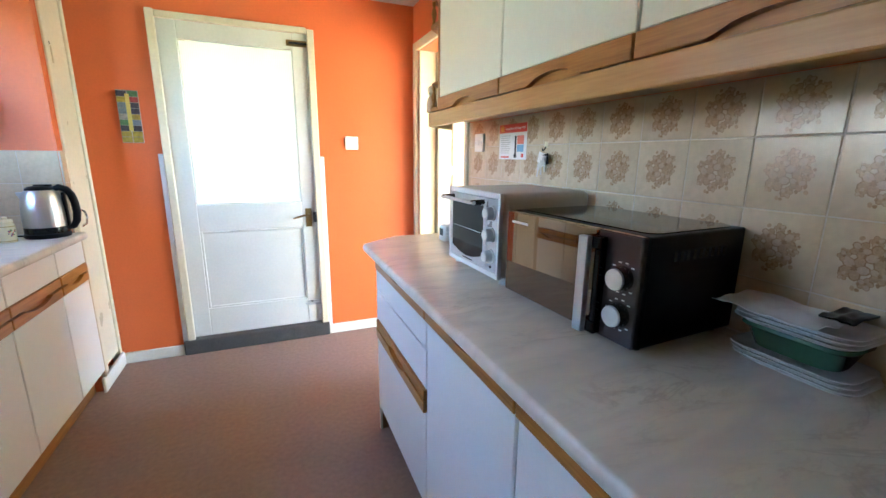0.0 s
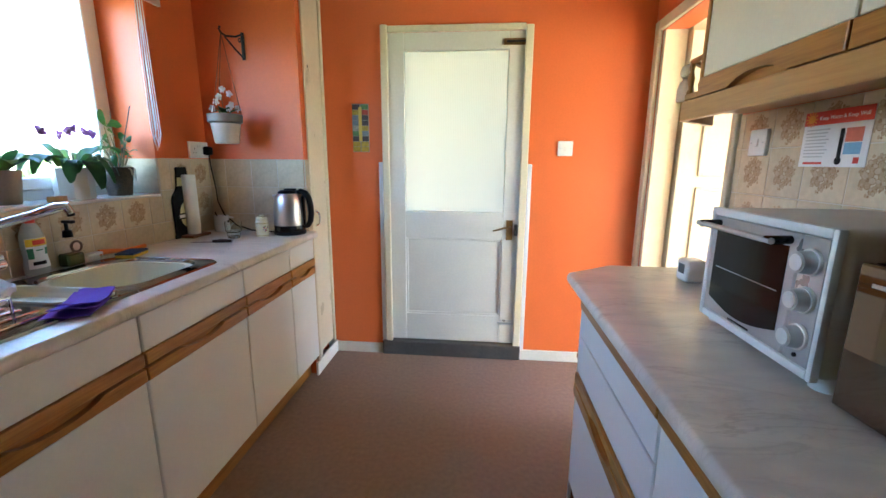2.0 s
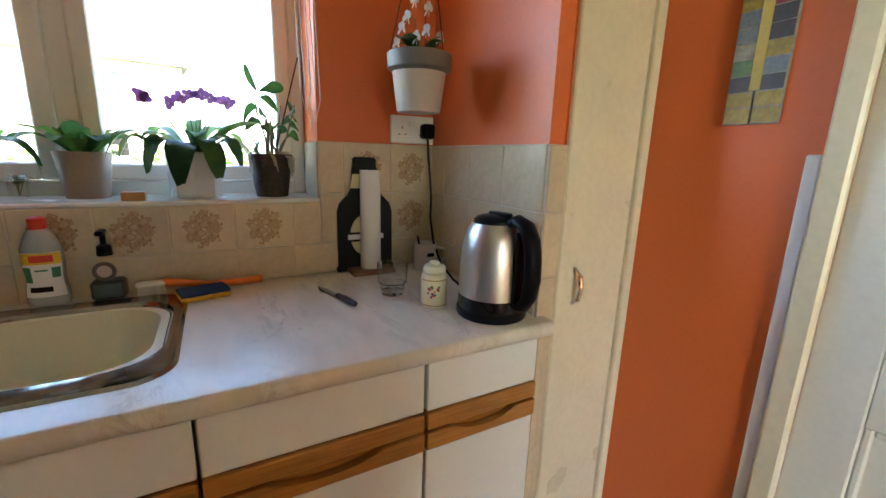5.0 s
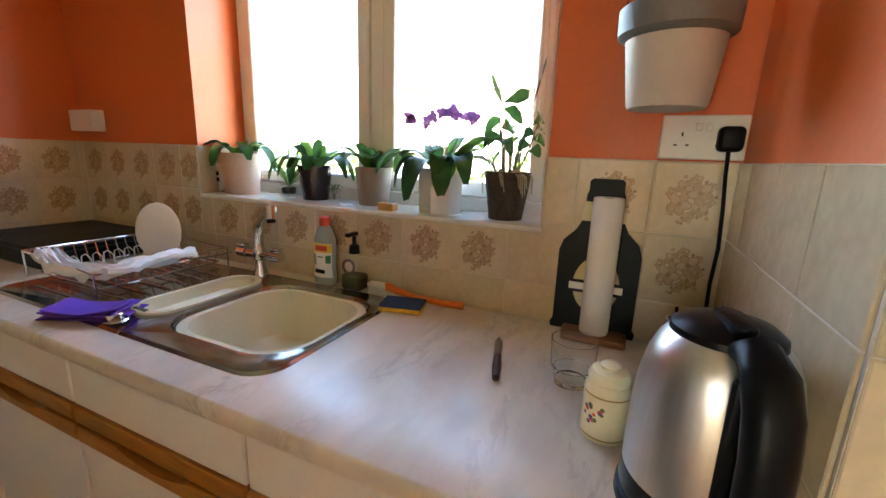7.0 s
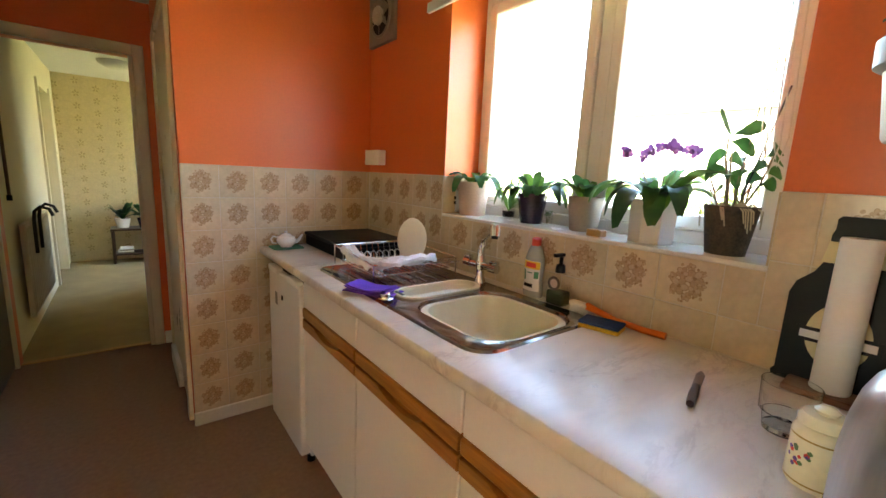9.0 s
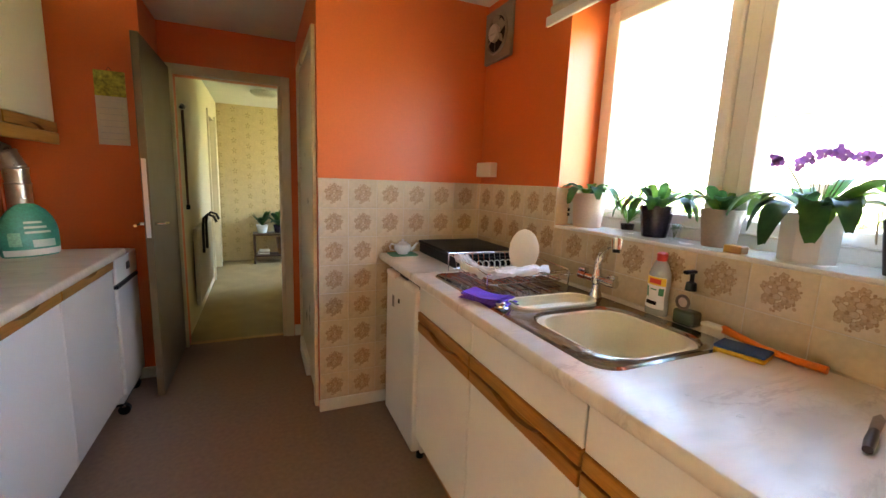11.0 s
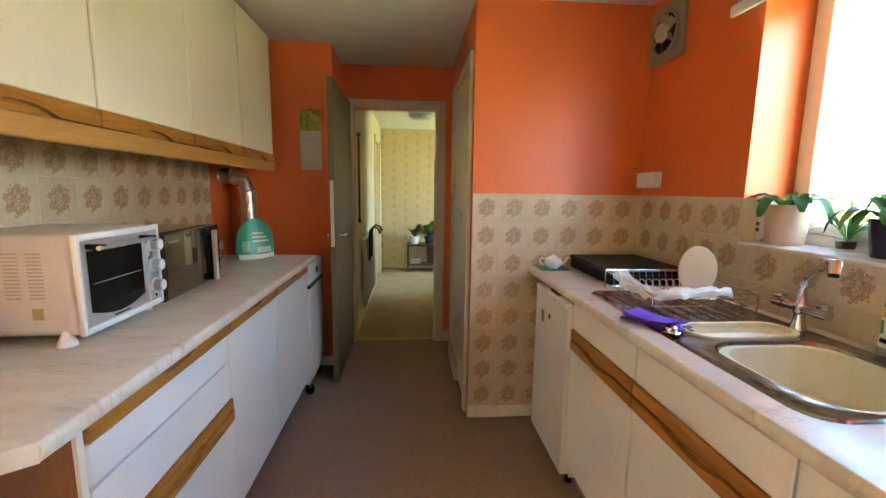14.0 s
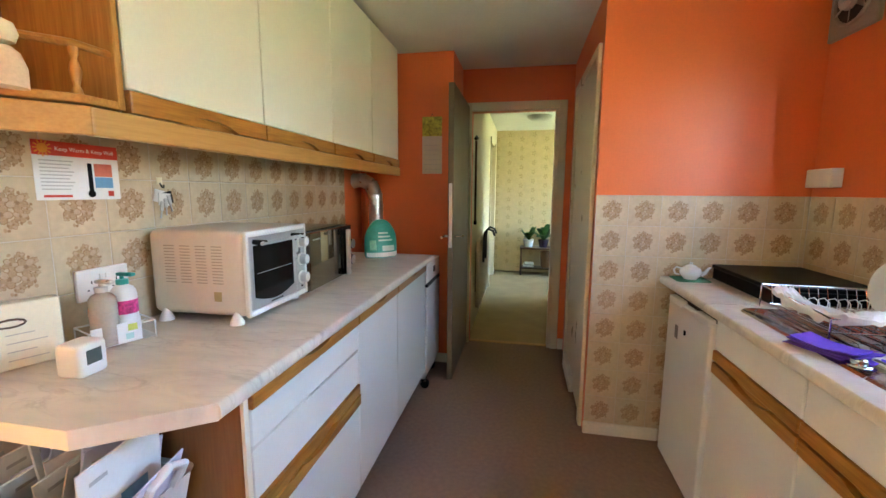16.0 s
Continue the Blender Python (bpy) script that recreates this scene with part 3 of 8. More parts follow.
# window
win = thing("window_1", (WEST - 0.23, 2.577, SILL), "white framed kitchen window with two casements", "window", kind="structure")
XF0, XF1 = WEST - 0.255, WEST - 0.195
bm = bmesh.new()
for y0, y1, z0, z1 in ((WIN_Y0, WIN_Y0 + 0.035, SILL - 0.012, HEAD), (WIN_Y1 - 0.04, WIN_Y1, SILL - 0.012, HEAD), (WIN_Y0 + 0.035, WIN_Y1 - 0.04, SILL - 0.012, SILL + 0.04), (WIN_Y0 + 0.035, WIN_Y1 - 0.04, HEAD - 0.05, HEAD), (2.56, 2.61, SILL + 0.04, HEAD - 0.05)):
    box(bm, XF0, XF1, y0, y1, z0, z1, 0.004)
part("window_frame", bm, UPVC, win)
for y0, y1 in ((WIN_Y0 + 0.036, 2.558), (2.612, WIN_Y1 - 0.041)):
    bm = bmesh.new()
    za, zb = SILL + 0.042, HEAD - 0.052
    for a, b, c, d in ((y0, y0 + 0.045, za, zb), (y1 - 0.045, y1, za, zb), (y0 + 0.045, y1 - 0.045, za, za + 0.045), (y0 + 0.045, y1 - 0.045, zb - 0.045, zb)):
        box(bm, XF0 + 0.012, XF1 + 0.012, a, b, c, d, 0.005)
    sash = part("casement", bm, UPVC, win)
    p = part("pane", cuboid(XF0 + 0.03, XF0 + 0.036, y0 + 0.045, y1 - 0.045, za + 0.045, zb - 0.045), PANE, sash)
    p.visible_shadow = False
part("window_sill", cuboid(WEST - 0.195, WEST + 0.006, WIN_Y0, WIN_Y1, SILL - 0.012, SILL, 0.003), SILL_PAINT, win)

# porch outside the back door, unseen, added to cut the daylight on its glass
bm = bmesh.new()
box(bm, -1.2, -1.1, NORTH + 0.12, 5.6, -0.2, 2.4)
box(bm, 1.7, 1.8, NORTH + 0.12, 5.6, -0.2, 2.4)
box(bm, -1.2, 1.8, 5.6, 5.7, -0.2, 0.9)
setting("wall_porch", bm, PALE_WALL, "pale porch walls outside the back door", "wall")
setting("ceiling_porch", cuboid(-1.3, 1.9, NORTH + 0.12, 5.8, 2.4, 2.5), CEILING, "porch roof outside the back door", "ceiling")
setting("floor_porch", cuboid(-1.1, 1.7, NORTH + 0.12, 5.6, -0.15, 0.03), SLATE, "stone porch floor", "floor")

# outside
setting("ground", cuboid(-300, 300, -300, 300, -0.6, -0.2), GRASS, "lawn outside the house")


def house(x, y, w, d, h, rz, label):
    t = thing("house", (x, y, -0.2), label, "house", "houses across the garden")
    t.rotation_euler = (0, 0, radians(rz))
    part("wall", cuboid(-w / 2, w / 2, -d / 2, d / 2, 0, h), RENDER_WALL, t, local=True)
    bm = bmesh.new()
    a = [bm.verts.new(v) for v in ((-w / 2 - 0.3, -d / 2 - 0.3, h), (-w / 2 - 0.3, d / 2 + 0.3, h), (-w / 2 - 0.3, 0, h + 2.6))]
    b = [bm.verts.new(v) for v in ((w / 2 + 0.3, -d / 2 - 0.3, h), (w / 2 + 0.3, d / 2 + 0.3, h), (w / 2 + 0.3, 0, h + 2.6))]
    bm.faces.new(a), bm.faces.new(b)
    for i, j in ((0, 1), (1, 2), (2, 0)):
        bm.faces.new((a[i], a[j], b[j], b[i]))
    roof = part("roof", bm, ROOF_TILE, t, local=True)
    part("chimney", cuboid(-0.4, 0.4, -0.3, 0.3, h + 1.8, h + 3.6), RENDER_WALL, roof, local=True)
    for k, yy in enumerate((-d / 4, d / 4)):
        for zz in (1.0, 3.5):
            wd = part("window", cuboid(w / 2 + 0.002, w / 2 + 0.05, yy - 0.6, yy + 0.6, zz, zz + 1.1), UPVC, t, local=True)
            part("pane", cuboid(w / 2 + 0.052, w / 2 + 0.06, yy - 0.5, yy + 0.5, zz + 0.08, zz + 1.02), BLACK_GLOSS, wd, local=True)
    return t


house(-21, 11, 8, 9, 5.0, -12, "pale rendered two-storey house with a gabled tiled roof")
house(-26, -4, 8, 11, 5.0, 8, "pale rendered house with a tiled roof across the garden")
bm = bmesh.new()
for k in range(2600):
    x, y, z = random.gauss(-12, 0.5), random.uniform(-14, 16), random.uniform(-0.2, 1.3) ** 1.0
    m = Matrix.Translation((x, y, z)) @ Euler((random.uniform(0, 6), random.uniform(0, 6), random.uniform(0, 6))).to_matrix().to_4x4()
    s = random.uniform(0.08, 0.2)
    bm.faces.new([bm.verts.new(m @ Vector(v)) for v in ((-s, 0, 0), (0, -s * 0.5, 0), (s, 0, 0), (0, s * 0.5, 0.03))])
tagged(link("hedge", bm, HEDGE), "green garden hedge beyond the lawn", "hedge", kind="stuff")

# ---- fitted kitchen ----
def pull_rail(x0, x1, y0, y1, z0, z1, notch):
    """An oak handle rail with a bowed finger pull cut into its lower (-1) or upper (1) edge."""
    c, half, depth, n = (y0 + y1) / 2, min(0.11, (y1 - y0) * 0.3), (z1 - z0) * 0.5, 10
    arc = [(c - half + 2 * half * k / n, depth * math.sin(math.pi * k / n) ** 0.7) for k in range(n + 1)]
    if notch < 0:
        ring = [(y0, z0)] + [(y, z0 + d) for y, d in arc] + [(y1, z0), (y1, z1), (y0, z1)]
    else:
        ring = [(y0, z0), (y1, z0), (y1, z1)] + [(y, z1 - d) for y, d in arc[::-1]] + [(y0, z1)]
    bm = bmesh.new()
    a = [bm.verts.new((x0, y, z)) for y, z in ring]
    b = [bm.verts.new((x1, y, z)) for y, z in ring]
    bm.faces.new(a), bm.faces.new(b[::-1])
    for k in range(len(ring)):
        q = (k + 1) % len(ring)
        bm.faces.new((a[k], b[k], b[q], a[q]))
    s = 1 if x1 > x0 else -1
    edges = [e for e in bm.edges if abs(e.verts[0].co.x - e.verts[1].co.x) < 1e-6 and abs(e.verts[0].co.x - (x0 if abs(x0) < abs(x1) else x1)) < 1e-6]
    bmesh.ops.bevel(bm, geom=edges, offset=0.003, segments=2, affect="EDGES", profile=0.5)
    lo, hi = sorted((x0 + s * 0.018, x1))
    box(bm, lo, hi, y0 + 0.001, y1 - 0.001, z0 + 0.001, z1 - 0.001)
    return bm


FL, FR = -0.438, 0.866


def sink_side_unit(y0, y1, low):
    u = thing("base_cabinet", ((FL - 0.28), (y0 + y1) / 2, 0.12), "white base cabinet with drawer front and oak finger-pull rails", "cabinet", "base cabinets under the sink worktop")
    part("body", cuboid(-1.0, FL - 0.02, y0 + 0.001, y1 - 0.001, 0.12, low), UNIT_WHITE, u)
    # Dark sheet behind the fronts puts the shade of the gaps into colour.
    part("painted_gap_shade", cuboid(FL - 0.03, FL - 0.0185, y0 + 0.002, y1 - 0.002, 0.60, 0.845), DARK_GAP, u)
    g = 0.002
    part("drawer_front", cuboid(FL - 0.018, FL, y0 + g, y1 - g, 0.731, 0.843, 0.003), UNIT_WHITE, u)
    part("drawer_rail", cuboid(FL - 0.018, FL + 0.006, y0 + g, y1 - g, 0.690, 0.729, 0.004, 2), OAK_Y, u, "oak finger-pull rail")
    d = part("door", cuboid(FL - 0.018, FL, y0 + g, y1 - g, 0.125, 0.640, 0.003), UNIT_WHITE, u)
    part("door_rail", pull_rail(FL + 0.006, FL - 0.018, y0 + g, y1 - g, 0.642, 0.682, 1), OAK_Y, d, "oak finger-pull rail")
    return u


for y0, y1 in ((1.842, 2.33), (2.332, 2.848), (2.85, 3.254), (3.256, 3.552)):
    sink_side_unit(y0, y1, 0.60 if y1 < 3 else 0.84)
setting("plinth_1", cuboid(-0.51, -0.498, 1.842, 3.556, 0, 0.12), OAK_Y, "oak plinth under the sink cabinets", "trim")
setting("filler_1", cuboid(-0.457, FL - 0.004, 3.553, 3.570, 0.0, 0.845), TILE, "narrow tiled filler at the end of the cabinets", "trim")


def nosed(bm, x_front, x_back, y0, y1, z0, z1):
    """A strip of worktop with a rounded front edge."""
    s, r, n = (1 if x_front > x_back else -1), (z1 - z0) / 2, 8
    prof = [(x_back, z0), (x_front - s * r * 0.6, z0)]
    prof += [(x_front - s * r * 0.6 + s * 0.6 * r * math.sin(math.pi * k / n), (z0 + z1) / 2 - r * math.cos(math.pi * k / n)) for k in range(1, n)]
    prof += [(x_front - s * r * 0.6, z1), (x_back, z1)]
    a = [bm.verts.new((x, y0, z)) for x, z in prof]
    b = [bm.verts.new((x, y1, z)) for x, z in prof]
    bm.faces.new(a), bm.faces.new(b[::-1])
    for k in range(len(prof)):
        q = (k + 1) % len(prof)
        bm.faces.new((a[k], b[k], b[q], a[q]))
    return bm


FRONT_L = -0.416
wt = thing("worktop", (0, 0, 0), "cream marble-effect laminate worktop round the sink", "worktop")
part("front_board", nosed(bmesh.new(), FRONT_L, -0.56, 1.782, ALC - 0.008, 0.848, COUNTER), WORKTOP, wt, smooth=True)
part("front_end", nosed(bmesh.new(), FRONT_L, -0.457, ALC - 0.008, 3.574, 0.848, COUNTER), WORKTOP, wt, smooth=True)
for x1, y0, y1 in ((-0.56, 1.782, 2.27), (-0.56, 2.80, ALC - 0.008), (-0.93, 2.27, 2.80)):
    part("board", cuboid(WEST + 0.001, x1, y0, y1, 0.848, COUNTER), WORKTOP, wt)
wt = thing("worktop", (0, 0, 0), "short cream marble-effect worktop over the fridge", "worktop")
part("front_board", nosed(bmesh.new(), FRONT_L + 0.002, -0.56, NIB + 0.007, 1.779, 0.85, COUNTER + 0.002), WORKTOP, wt, smooth=True)
part("board", cuboid(WEST + 0.001, -0.56, NIB + 0.007, 1.779, 0.85, COUNTER + 0.002), WORKTOP, wt)

# drawers and cupboards under the long worktop
def long_unit(name, y0, y1, label):
    u = thing(name, (1.16, (y0 + y1) / 2, 0.12), label, "cabinet", "base cabinets under the long worktop")
    part("body", cuboid(FR + 0.02, EAST - 0.012, y0 + 0.001, y1 - 0.001, 0.12, 0.846), UNIT_WHITE, u)
    # Near-black sheet paints the shade between drawers and doors.
    part("painted_gap_shade", cuboid(FR + 0.0185, FR + 0.03, y0 + 0.002, y1 - 0.002, 0.13, 0.845), DARK_GAP, u)
    return u


u = long_unit("drawer_cabinet", 2.052, 2.676, "white three-drawer cabinet with oak finger-pull rails")
part("top_rail", pull_rail(FR - 0.008, FR + 0.018, 2.054, 2.674, 0.799, 0.846, 1), OAK_Y, u, "oak finger-pull rail")
part("drawer_front", cuboid(FR, FR + 0.018, 2.054, 2.674, 0.701, 0.797, 0.004), UNIT_WHITE, u)
part("drawer_front", cuboid(FR, FR + 0.018, 2.054, 2.674, 0.566, 0.696, 0.002), UNIT_WHITE, u)
part("middle_rail", pull_rail(FR - 0.008, FR + 0.018, 2.054, 2.674, 0.527, 0.564, -1), OAK_Y, u, "oak finger-pull rail")
part("middle_rail", pull_rail(FR - 0.010, FR + 0.018, 2.054, 2.674, 0.485, 0.524, 1), OAK_Y, u, "oak finger-pull rail")
part("drawer_front", cuboid(FR, FR + 0.018, 2.054, 2.674, 0.125, 0.483, 0.004), UNIT_WHITE, u)
part("end_panel", cuboid(FR + 0.012, EAST - 0.012, 2.678, 2.694, 0.0, 0.847, 0.001), DARK_OAK, u, "oak end panel")
part("edge_strip", cuboid(FR + 0.002, FR + 0.011, 2.678, 2.694, 0.0, 0.847), UNIT_CREAM, u)
for y0, y1 in ((1.555, 2.05), (0.965, 1.553)):
    u = long_unit("base_cabinet", y0, y1, "white base cabinet with one door and an oak top rail")
    part("top_rail", pull_rail(FR - 0.008, FR + 0.018, y0 + 0.002, y1 - 0.002, 0.799, 0.846, 1), OAK_Y, u, "oak finger-pull rail")
    part("door", cuboid(FR, FR + 0.018, y0 + 0.002, y1 - 0.002, 0.125, 0.797, 0.004), UNIT_WHITE, u)
setting("plinth_2", cuboid(0.945, 0.957, 0.965, 2.676, 0, 0.12), DARK_GAP, "dark plinth under the long worktop", "trim")
wt = thing("worktop", (0, 0, 0), "long grey-beige marble-effect worktop with a cut-off corner", "worktop")
part("front_board", nosed(bmesh.new(), FRONT_R, 1.025, 0.845, 2.80, 0.848, COUNTER), WORKTOP, wt, smooth=True)
part("board", cuboid(1.025, EAST - 0.001, 0.845, 2.935, 0.848, COUNTER), WORKTOP, wt)
part("corner_board", slab(bmesh.new(), [(FRONT_R + 0.006, 2.80), (1.025, 2.80), (1.025, 2.935)], 0.848, COUNTER), WORKTOP, wt)

ap = thing("appliance", (1.15, 0.76, 0.0), "white slimline kitchen appliance on castors beside the cabinets", "appliance")
part("body", cuboid(0.868, 1.40, 0.585, 0.962, 0.07, 0.845, 0.008, 2), WHITE_METAL, ap)
part("control_panel", cuboid(0.852, 0.868, 0.588, 0.960, 0.715, 0.842, 0.004), WHITE_PLASTIC, ap)
part("trim_strip", cuboid(0.849, 0.868, 0.588, 0.960, 0.690, 0.708, 0.002), BLACK_MATT, ap)
part("door", cuboid(0.852, 0.868, 0.588, 0.960, 0.12, 0.688, 0.004), WHITE_METAL, ap)
part("dial", cuboid(0.847, 0.852, 0.74, 0.79, 0.76, 0.80, 0.002), BLACK_MATT, ap)
part("base", cuboid(0.875, 1.39, 0.59, 0.955, 0.055, 0.07), BLACK_MATT, ap)
for x, y in ((0.875, 0.93), (0.9, 0.62), (1.36, 0.93), (1.36, 0.62)):
    c = part("castor", cyl(bmesh.new(), (x, y - 0.014, 0.028), (x, y + 0.014, 0.028), 0.028), BLACK_MATT, ap, smooth=True)
    part("fork", cuboid(x - 0.01, x + 0.01, y - 0.02, y + 0.02, 0.045, 0.058, 0.003), CHROME, c)

# wall cabinets
CX = 1.145
for y0, y1 in ((2.15, 2.652), (1.63, 2.148), (1.118, 1.628), (0.610, 1.116)):
    u = thing("wall_cabinet", (1.3, (y0 + y1) / 2, 1.47), "cream wall cabinet with an oak finger-pull rail", "cabinet", "wall cabinets")
    part("body", cuboid(CX + 0.02, EAST - 0.001, y0 + 0.001, y1 - 0.001, 1.467, 2.255), UNIT_WHITE, u)
    # Same dark sheet: shade round the wall doors is painted.
    part("painted_gap_shade", cuboid(CX + 0.0185, CX + 0.03, y0 + 0.002, y1 - 0.002, 1.468, 2.25), DARK_GAP, u)
    d = part("door", cuboid(CX, CX + 0.018, y0 + 0.002, y1 - 0.002, 1.518, 2.25, 0.003), UNIT_CREAM, u)
    part("door_rail", pull_rail(CX - 0.008, CX + 0.018, y0 + 0.002, y1 - 0.002, 1.466, 1.516, -1), OAK_Y, d, "oak finger-pull rail")
bm = bmesh.new()
box(bm, CX - 0.012, CX + 0.012, 0.608, 2.745, 1.405, 1.463, 0.005, 2)
pel = thing("pelmet", (CX, 1.66, 1.405), "pale oak light pelmet under the wall cabinets", "pelmet")
part("board", bm, PALE_OAK, pel)
bm = bmesh.new()
slab(bm, [(CX + 0.01, 2.747), (CX - 0.012, 2.747), (1.30, 2.925), (1.32, 2.91)][::-1], 1.405, 1.463, 0.003)
part("end_board", bm, PALE_OAK, pel)
bm = bmesh.new()
slab(bm, [(CX + 0.013, 0.609), (EAST - 0.013, 0.609), (EAST - 0.013, 2.92), (1.30, 2.92), (CX + 0.013, 2.746)], 1.448, 1.4645)
part("soffit", bm, PALE_OAK, pel, "pale oak underside board")

shelf = thing("open_shelf", (1.32, 2.79, 1.467), "oak open end shelf with turned gallery rails", "shelf")
part("side_panel", cuboid(CX, EAST - 0.002, 2.656, 2.672, 1.468, 2.25, 0.002), OAK_Z, shelf)
# Darker than the boards: shade inside the shelf is put into the colour.
part("back_panel", cuboid(EAST - 0.014, EAST - 0.002, 2.674, 2.925, 1.49, 2.25), DARK_OAK, shelf)
poly = [(CX, 2.674), (EAST - 0.015, 2.674), (EAST - 0.015, 2.925), (1.305, 2.925), (CX, 2.75)]
for z in (1.468, 1.80, 2.09, 2.232):
    part("board", slab(bmesh.new(), poly, z, z + 0.018, 0.003), OAK_X, shelf)
for z in (1.468, 1.80):
    part("gallery_rail", tube(bmesh.new(), [(CX + 0.012, 2.676, z + 0.115), (CX + 0.012, 2.748, z + 0.115), (1.308, 2.915, z + 0.115), (EAST - 0.016, 2.915, z + 0.115)], 0.0085, 8), OAK_Y, shelf, smooth=True)
    for x, y in ((CX + 0.012, 2.748), (1.23, 2.835), (1.308, 2.915), (1.39, 2.915)):
        prof = [(0, 0), (0.009, 0), (0.009, 0.008), (0.005, 0.016), (0.0085, 0.03), (0.011, 0.045), (0.008, 0.058), (0.0045, 0.068), (0.008, 0.078), (0.008, 0.09), (0, 0.09)]
        part("spindle", lathe(bmesh.new(), prof, 12, (x, y, z + 0.018)), OAK_Z, shelf, smooth=True)

# fridge
fr = thing("fridge", (-0.70, 1.617, 0.0), "small white under-counter fridge with two top-edge grips", "fridge")
part("body", cuboid(-1.0, -0.466, 1.40, 1.835, 0.03, 0.825, 0.006, 2), WHITE_METAL, fr)
# Solid dark strip stands in for the shade between door and worktop.
part("top_gap_shade", cuboid(-0.4655, -0.44, 1.402, 1.833, 0.822, 0.838, 0.002), DARK_GAP, fr, "dark strip painted for the shade above the door")
d = part("door", cuboid(-0.462, -0.421, 1.397, 1.838, 0.05, 0.820, 0.009, 3), WHITE_METAL, fr)
part("grip", cuboid(-0.445, -0.412, 1.42, 1.56, 0.806, 0.834, 0.006, 2), WHITE_PLASTIC, d)
part("grip", cuboid(-0.445, -0.412, 1.70, 1.832, 0.806, 0.834, 0.006, 2), WHITE_PLASTIC, d)
part("badge", cuboid(-0.4215, -0.4195, 1.50, 1.535, 0.655, 0.715, 0.001), surface("grey badge", (0.16, 0.14, 0.12), 0.4), d)
part("badge", lathe(bmesh.new(), [(0, 0), (0.014, 0), (0.014, 0.02), (0, 0.02)], 16, (-0.4305, 1.61, 0.70)), BLACK_GLOSS, d)
for y in (1.42, 1.81):
    part("foot", cyl(bmesh.new(), (-0.475, y, 0.0), (-0.475, y, 0.04), 0.018), BLACK_MATT, fr)

# ---- sink ----
def corners(x0, x1, y0, y1, radii, n=6):
    """A rectangle's outline with a radius for each corner: (x1, y1), (x0, y1), (x0, y0), (x1, y0)."""
    out = []
    for (sx, sy, a), r in zip(((1, 1, 0), (-1, 1, 90), (-1, -1, 180), (1, -1, 270)), radii):
        cx, cy = (x1 - r if sx > 0 else x0 + r), (y1 - r if sy > 0 else y0 + r)
        out += [(cx + r * math.cos(radians(a + 90 * k / n)), cy + r * math.sin(radians(a + 90 * k / n))) for k in range(n + 1)]
    return out


def rings(bm, levels, close_last=True):
    """Skins a row of outlines (each a list of (x, y), with a height)."""
    made = [[bm.verts.new((x, y, z)) for x, y in ring] for ring, z in levels]
    for a, b in zip(made, made[1:]):
        for k in range(len(a)):
            q = (k + 1) % len(a)
            bm.faces.new((a[k], a[q], b[q], b[k]))
    if close_last:
        bm.faces.new(made[-1])
    return bm


SX0, SX1, SY0, SYM, SY1 = -0.972, -0.496, 1.832, 2.412, 2.828
Z = COUNTER
bm = bmesh.new()
rings(bm, [(corners(SX0, SX1, SY0, SYM, (0.002, 0.002, 0.05, 0.05)), Z + 0.0005), (corners(SX0 + 0.006, SX1 - 0.006, SY0 + 0.006, SYM, (0.002, 0.002, 0.046, 0.046)), Z + 0.006),
           (corners(SX0 + 0.012, SX1 - 0.012, SY0 + 0.012, SYM, (0.002, 0.002, 0.042, 0.042)), Z + 0.003),
           (corners(-0.912, -0.581, 2.278, 2.402, [0.06] * 4), Z + 0.003), (corners(-0.909, -0.584, 2.281, 2.399, [0.058] * 4), Z - 0.006), (corners(-0.905, -0.588, 2.284, 2.396, [0.055] * 4), Z - 0.12)])
rings(bm, [(corners(SX0, SX1, SYM, SY1, (0.07, 0.07, 0.002, 0.002)), Z + 0.0005), (corners(SX0 + 0.006, SX1 - 0.006, SYM, SY1 - 0.006, (0.066, 0.066, 0.002, 0.002)), Z + 0.006),
           (corners(SX0 + 0.012, SX1 - 0.012, SYM, SY1 - 0.012, (0.062, 0.062, 0.002, 0.002)), Z + 0.003),
           (corners(-0.928, -0.556, 2.424, 2.804, [0.10] * 4), Z + 0.0045), (corners(-0.922, -0.562, 2.430, 2.798, [0.096] * 4), Z - 0.006), (corners(-0.915, -0.57, 2.438, 2.79, [0.09] * 4), Z - 0.16)])
bmesh.ops.delete(bm, geom=[f for f in bm.faces if all(abs(v.co.y - SYM) < 0.0025 for v in f.verts)], context="FACES_ONLY")
sink = thing("sink", (-0.73, 2.33, COUNTER), "stainless steel inset sink with drainer and half bowl", "sink")
part("sink_top", bm, SINK_STEEL, sink, smooth=True)
for k in range(7):
    x = -0.88 + k * 0.052
    part("drainer_rib", tube(bmesh.new(), [(x, 1.90, Z + 0.002), (x, 1.92, Z + 0.0045), (x, 2.20, Z + 0.0045), (x, 2.23, Z + 0.002)], 0.004, 8), SINK_STEEL, sink, smooth=True)
part("waste", lathe(bmesh.new(), [(0, 0.004), (0.035, 0.004), (0.04, 0.0)], 20, (-0.74, 2.61, Z - 0.16)), CHROME, sink, smooth=True)


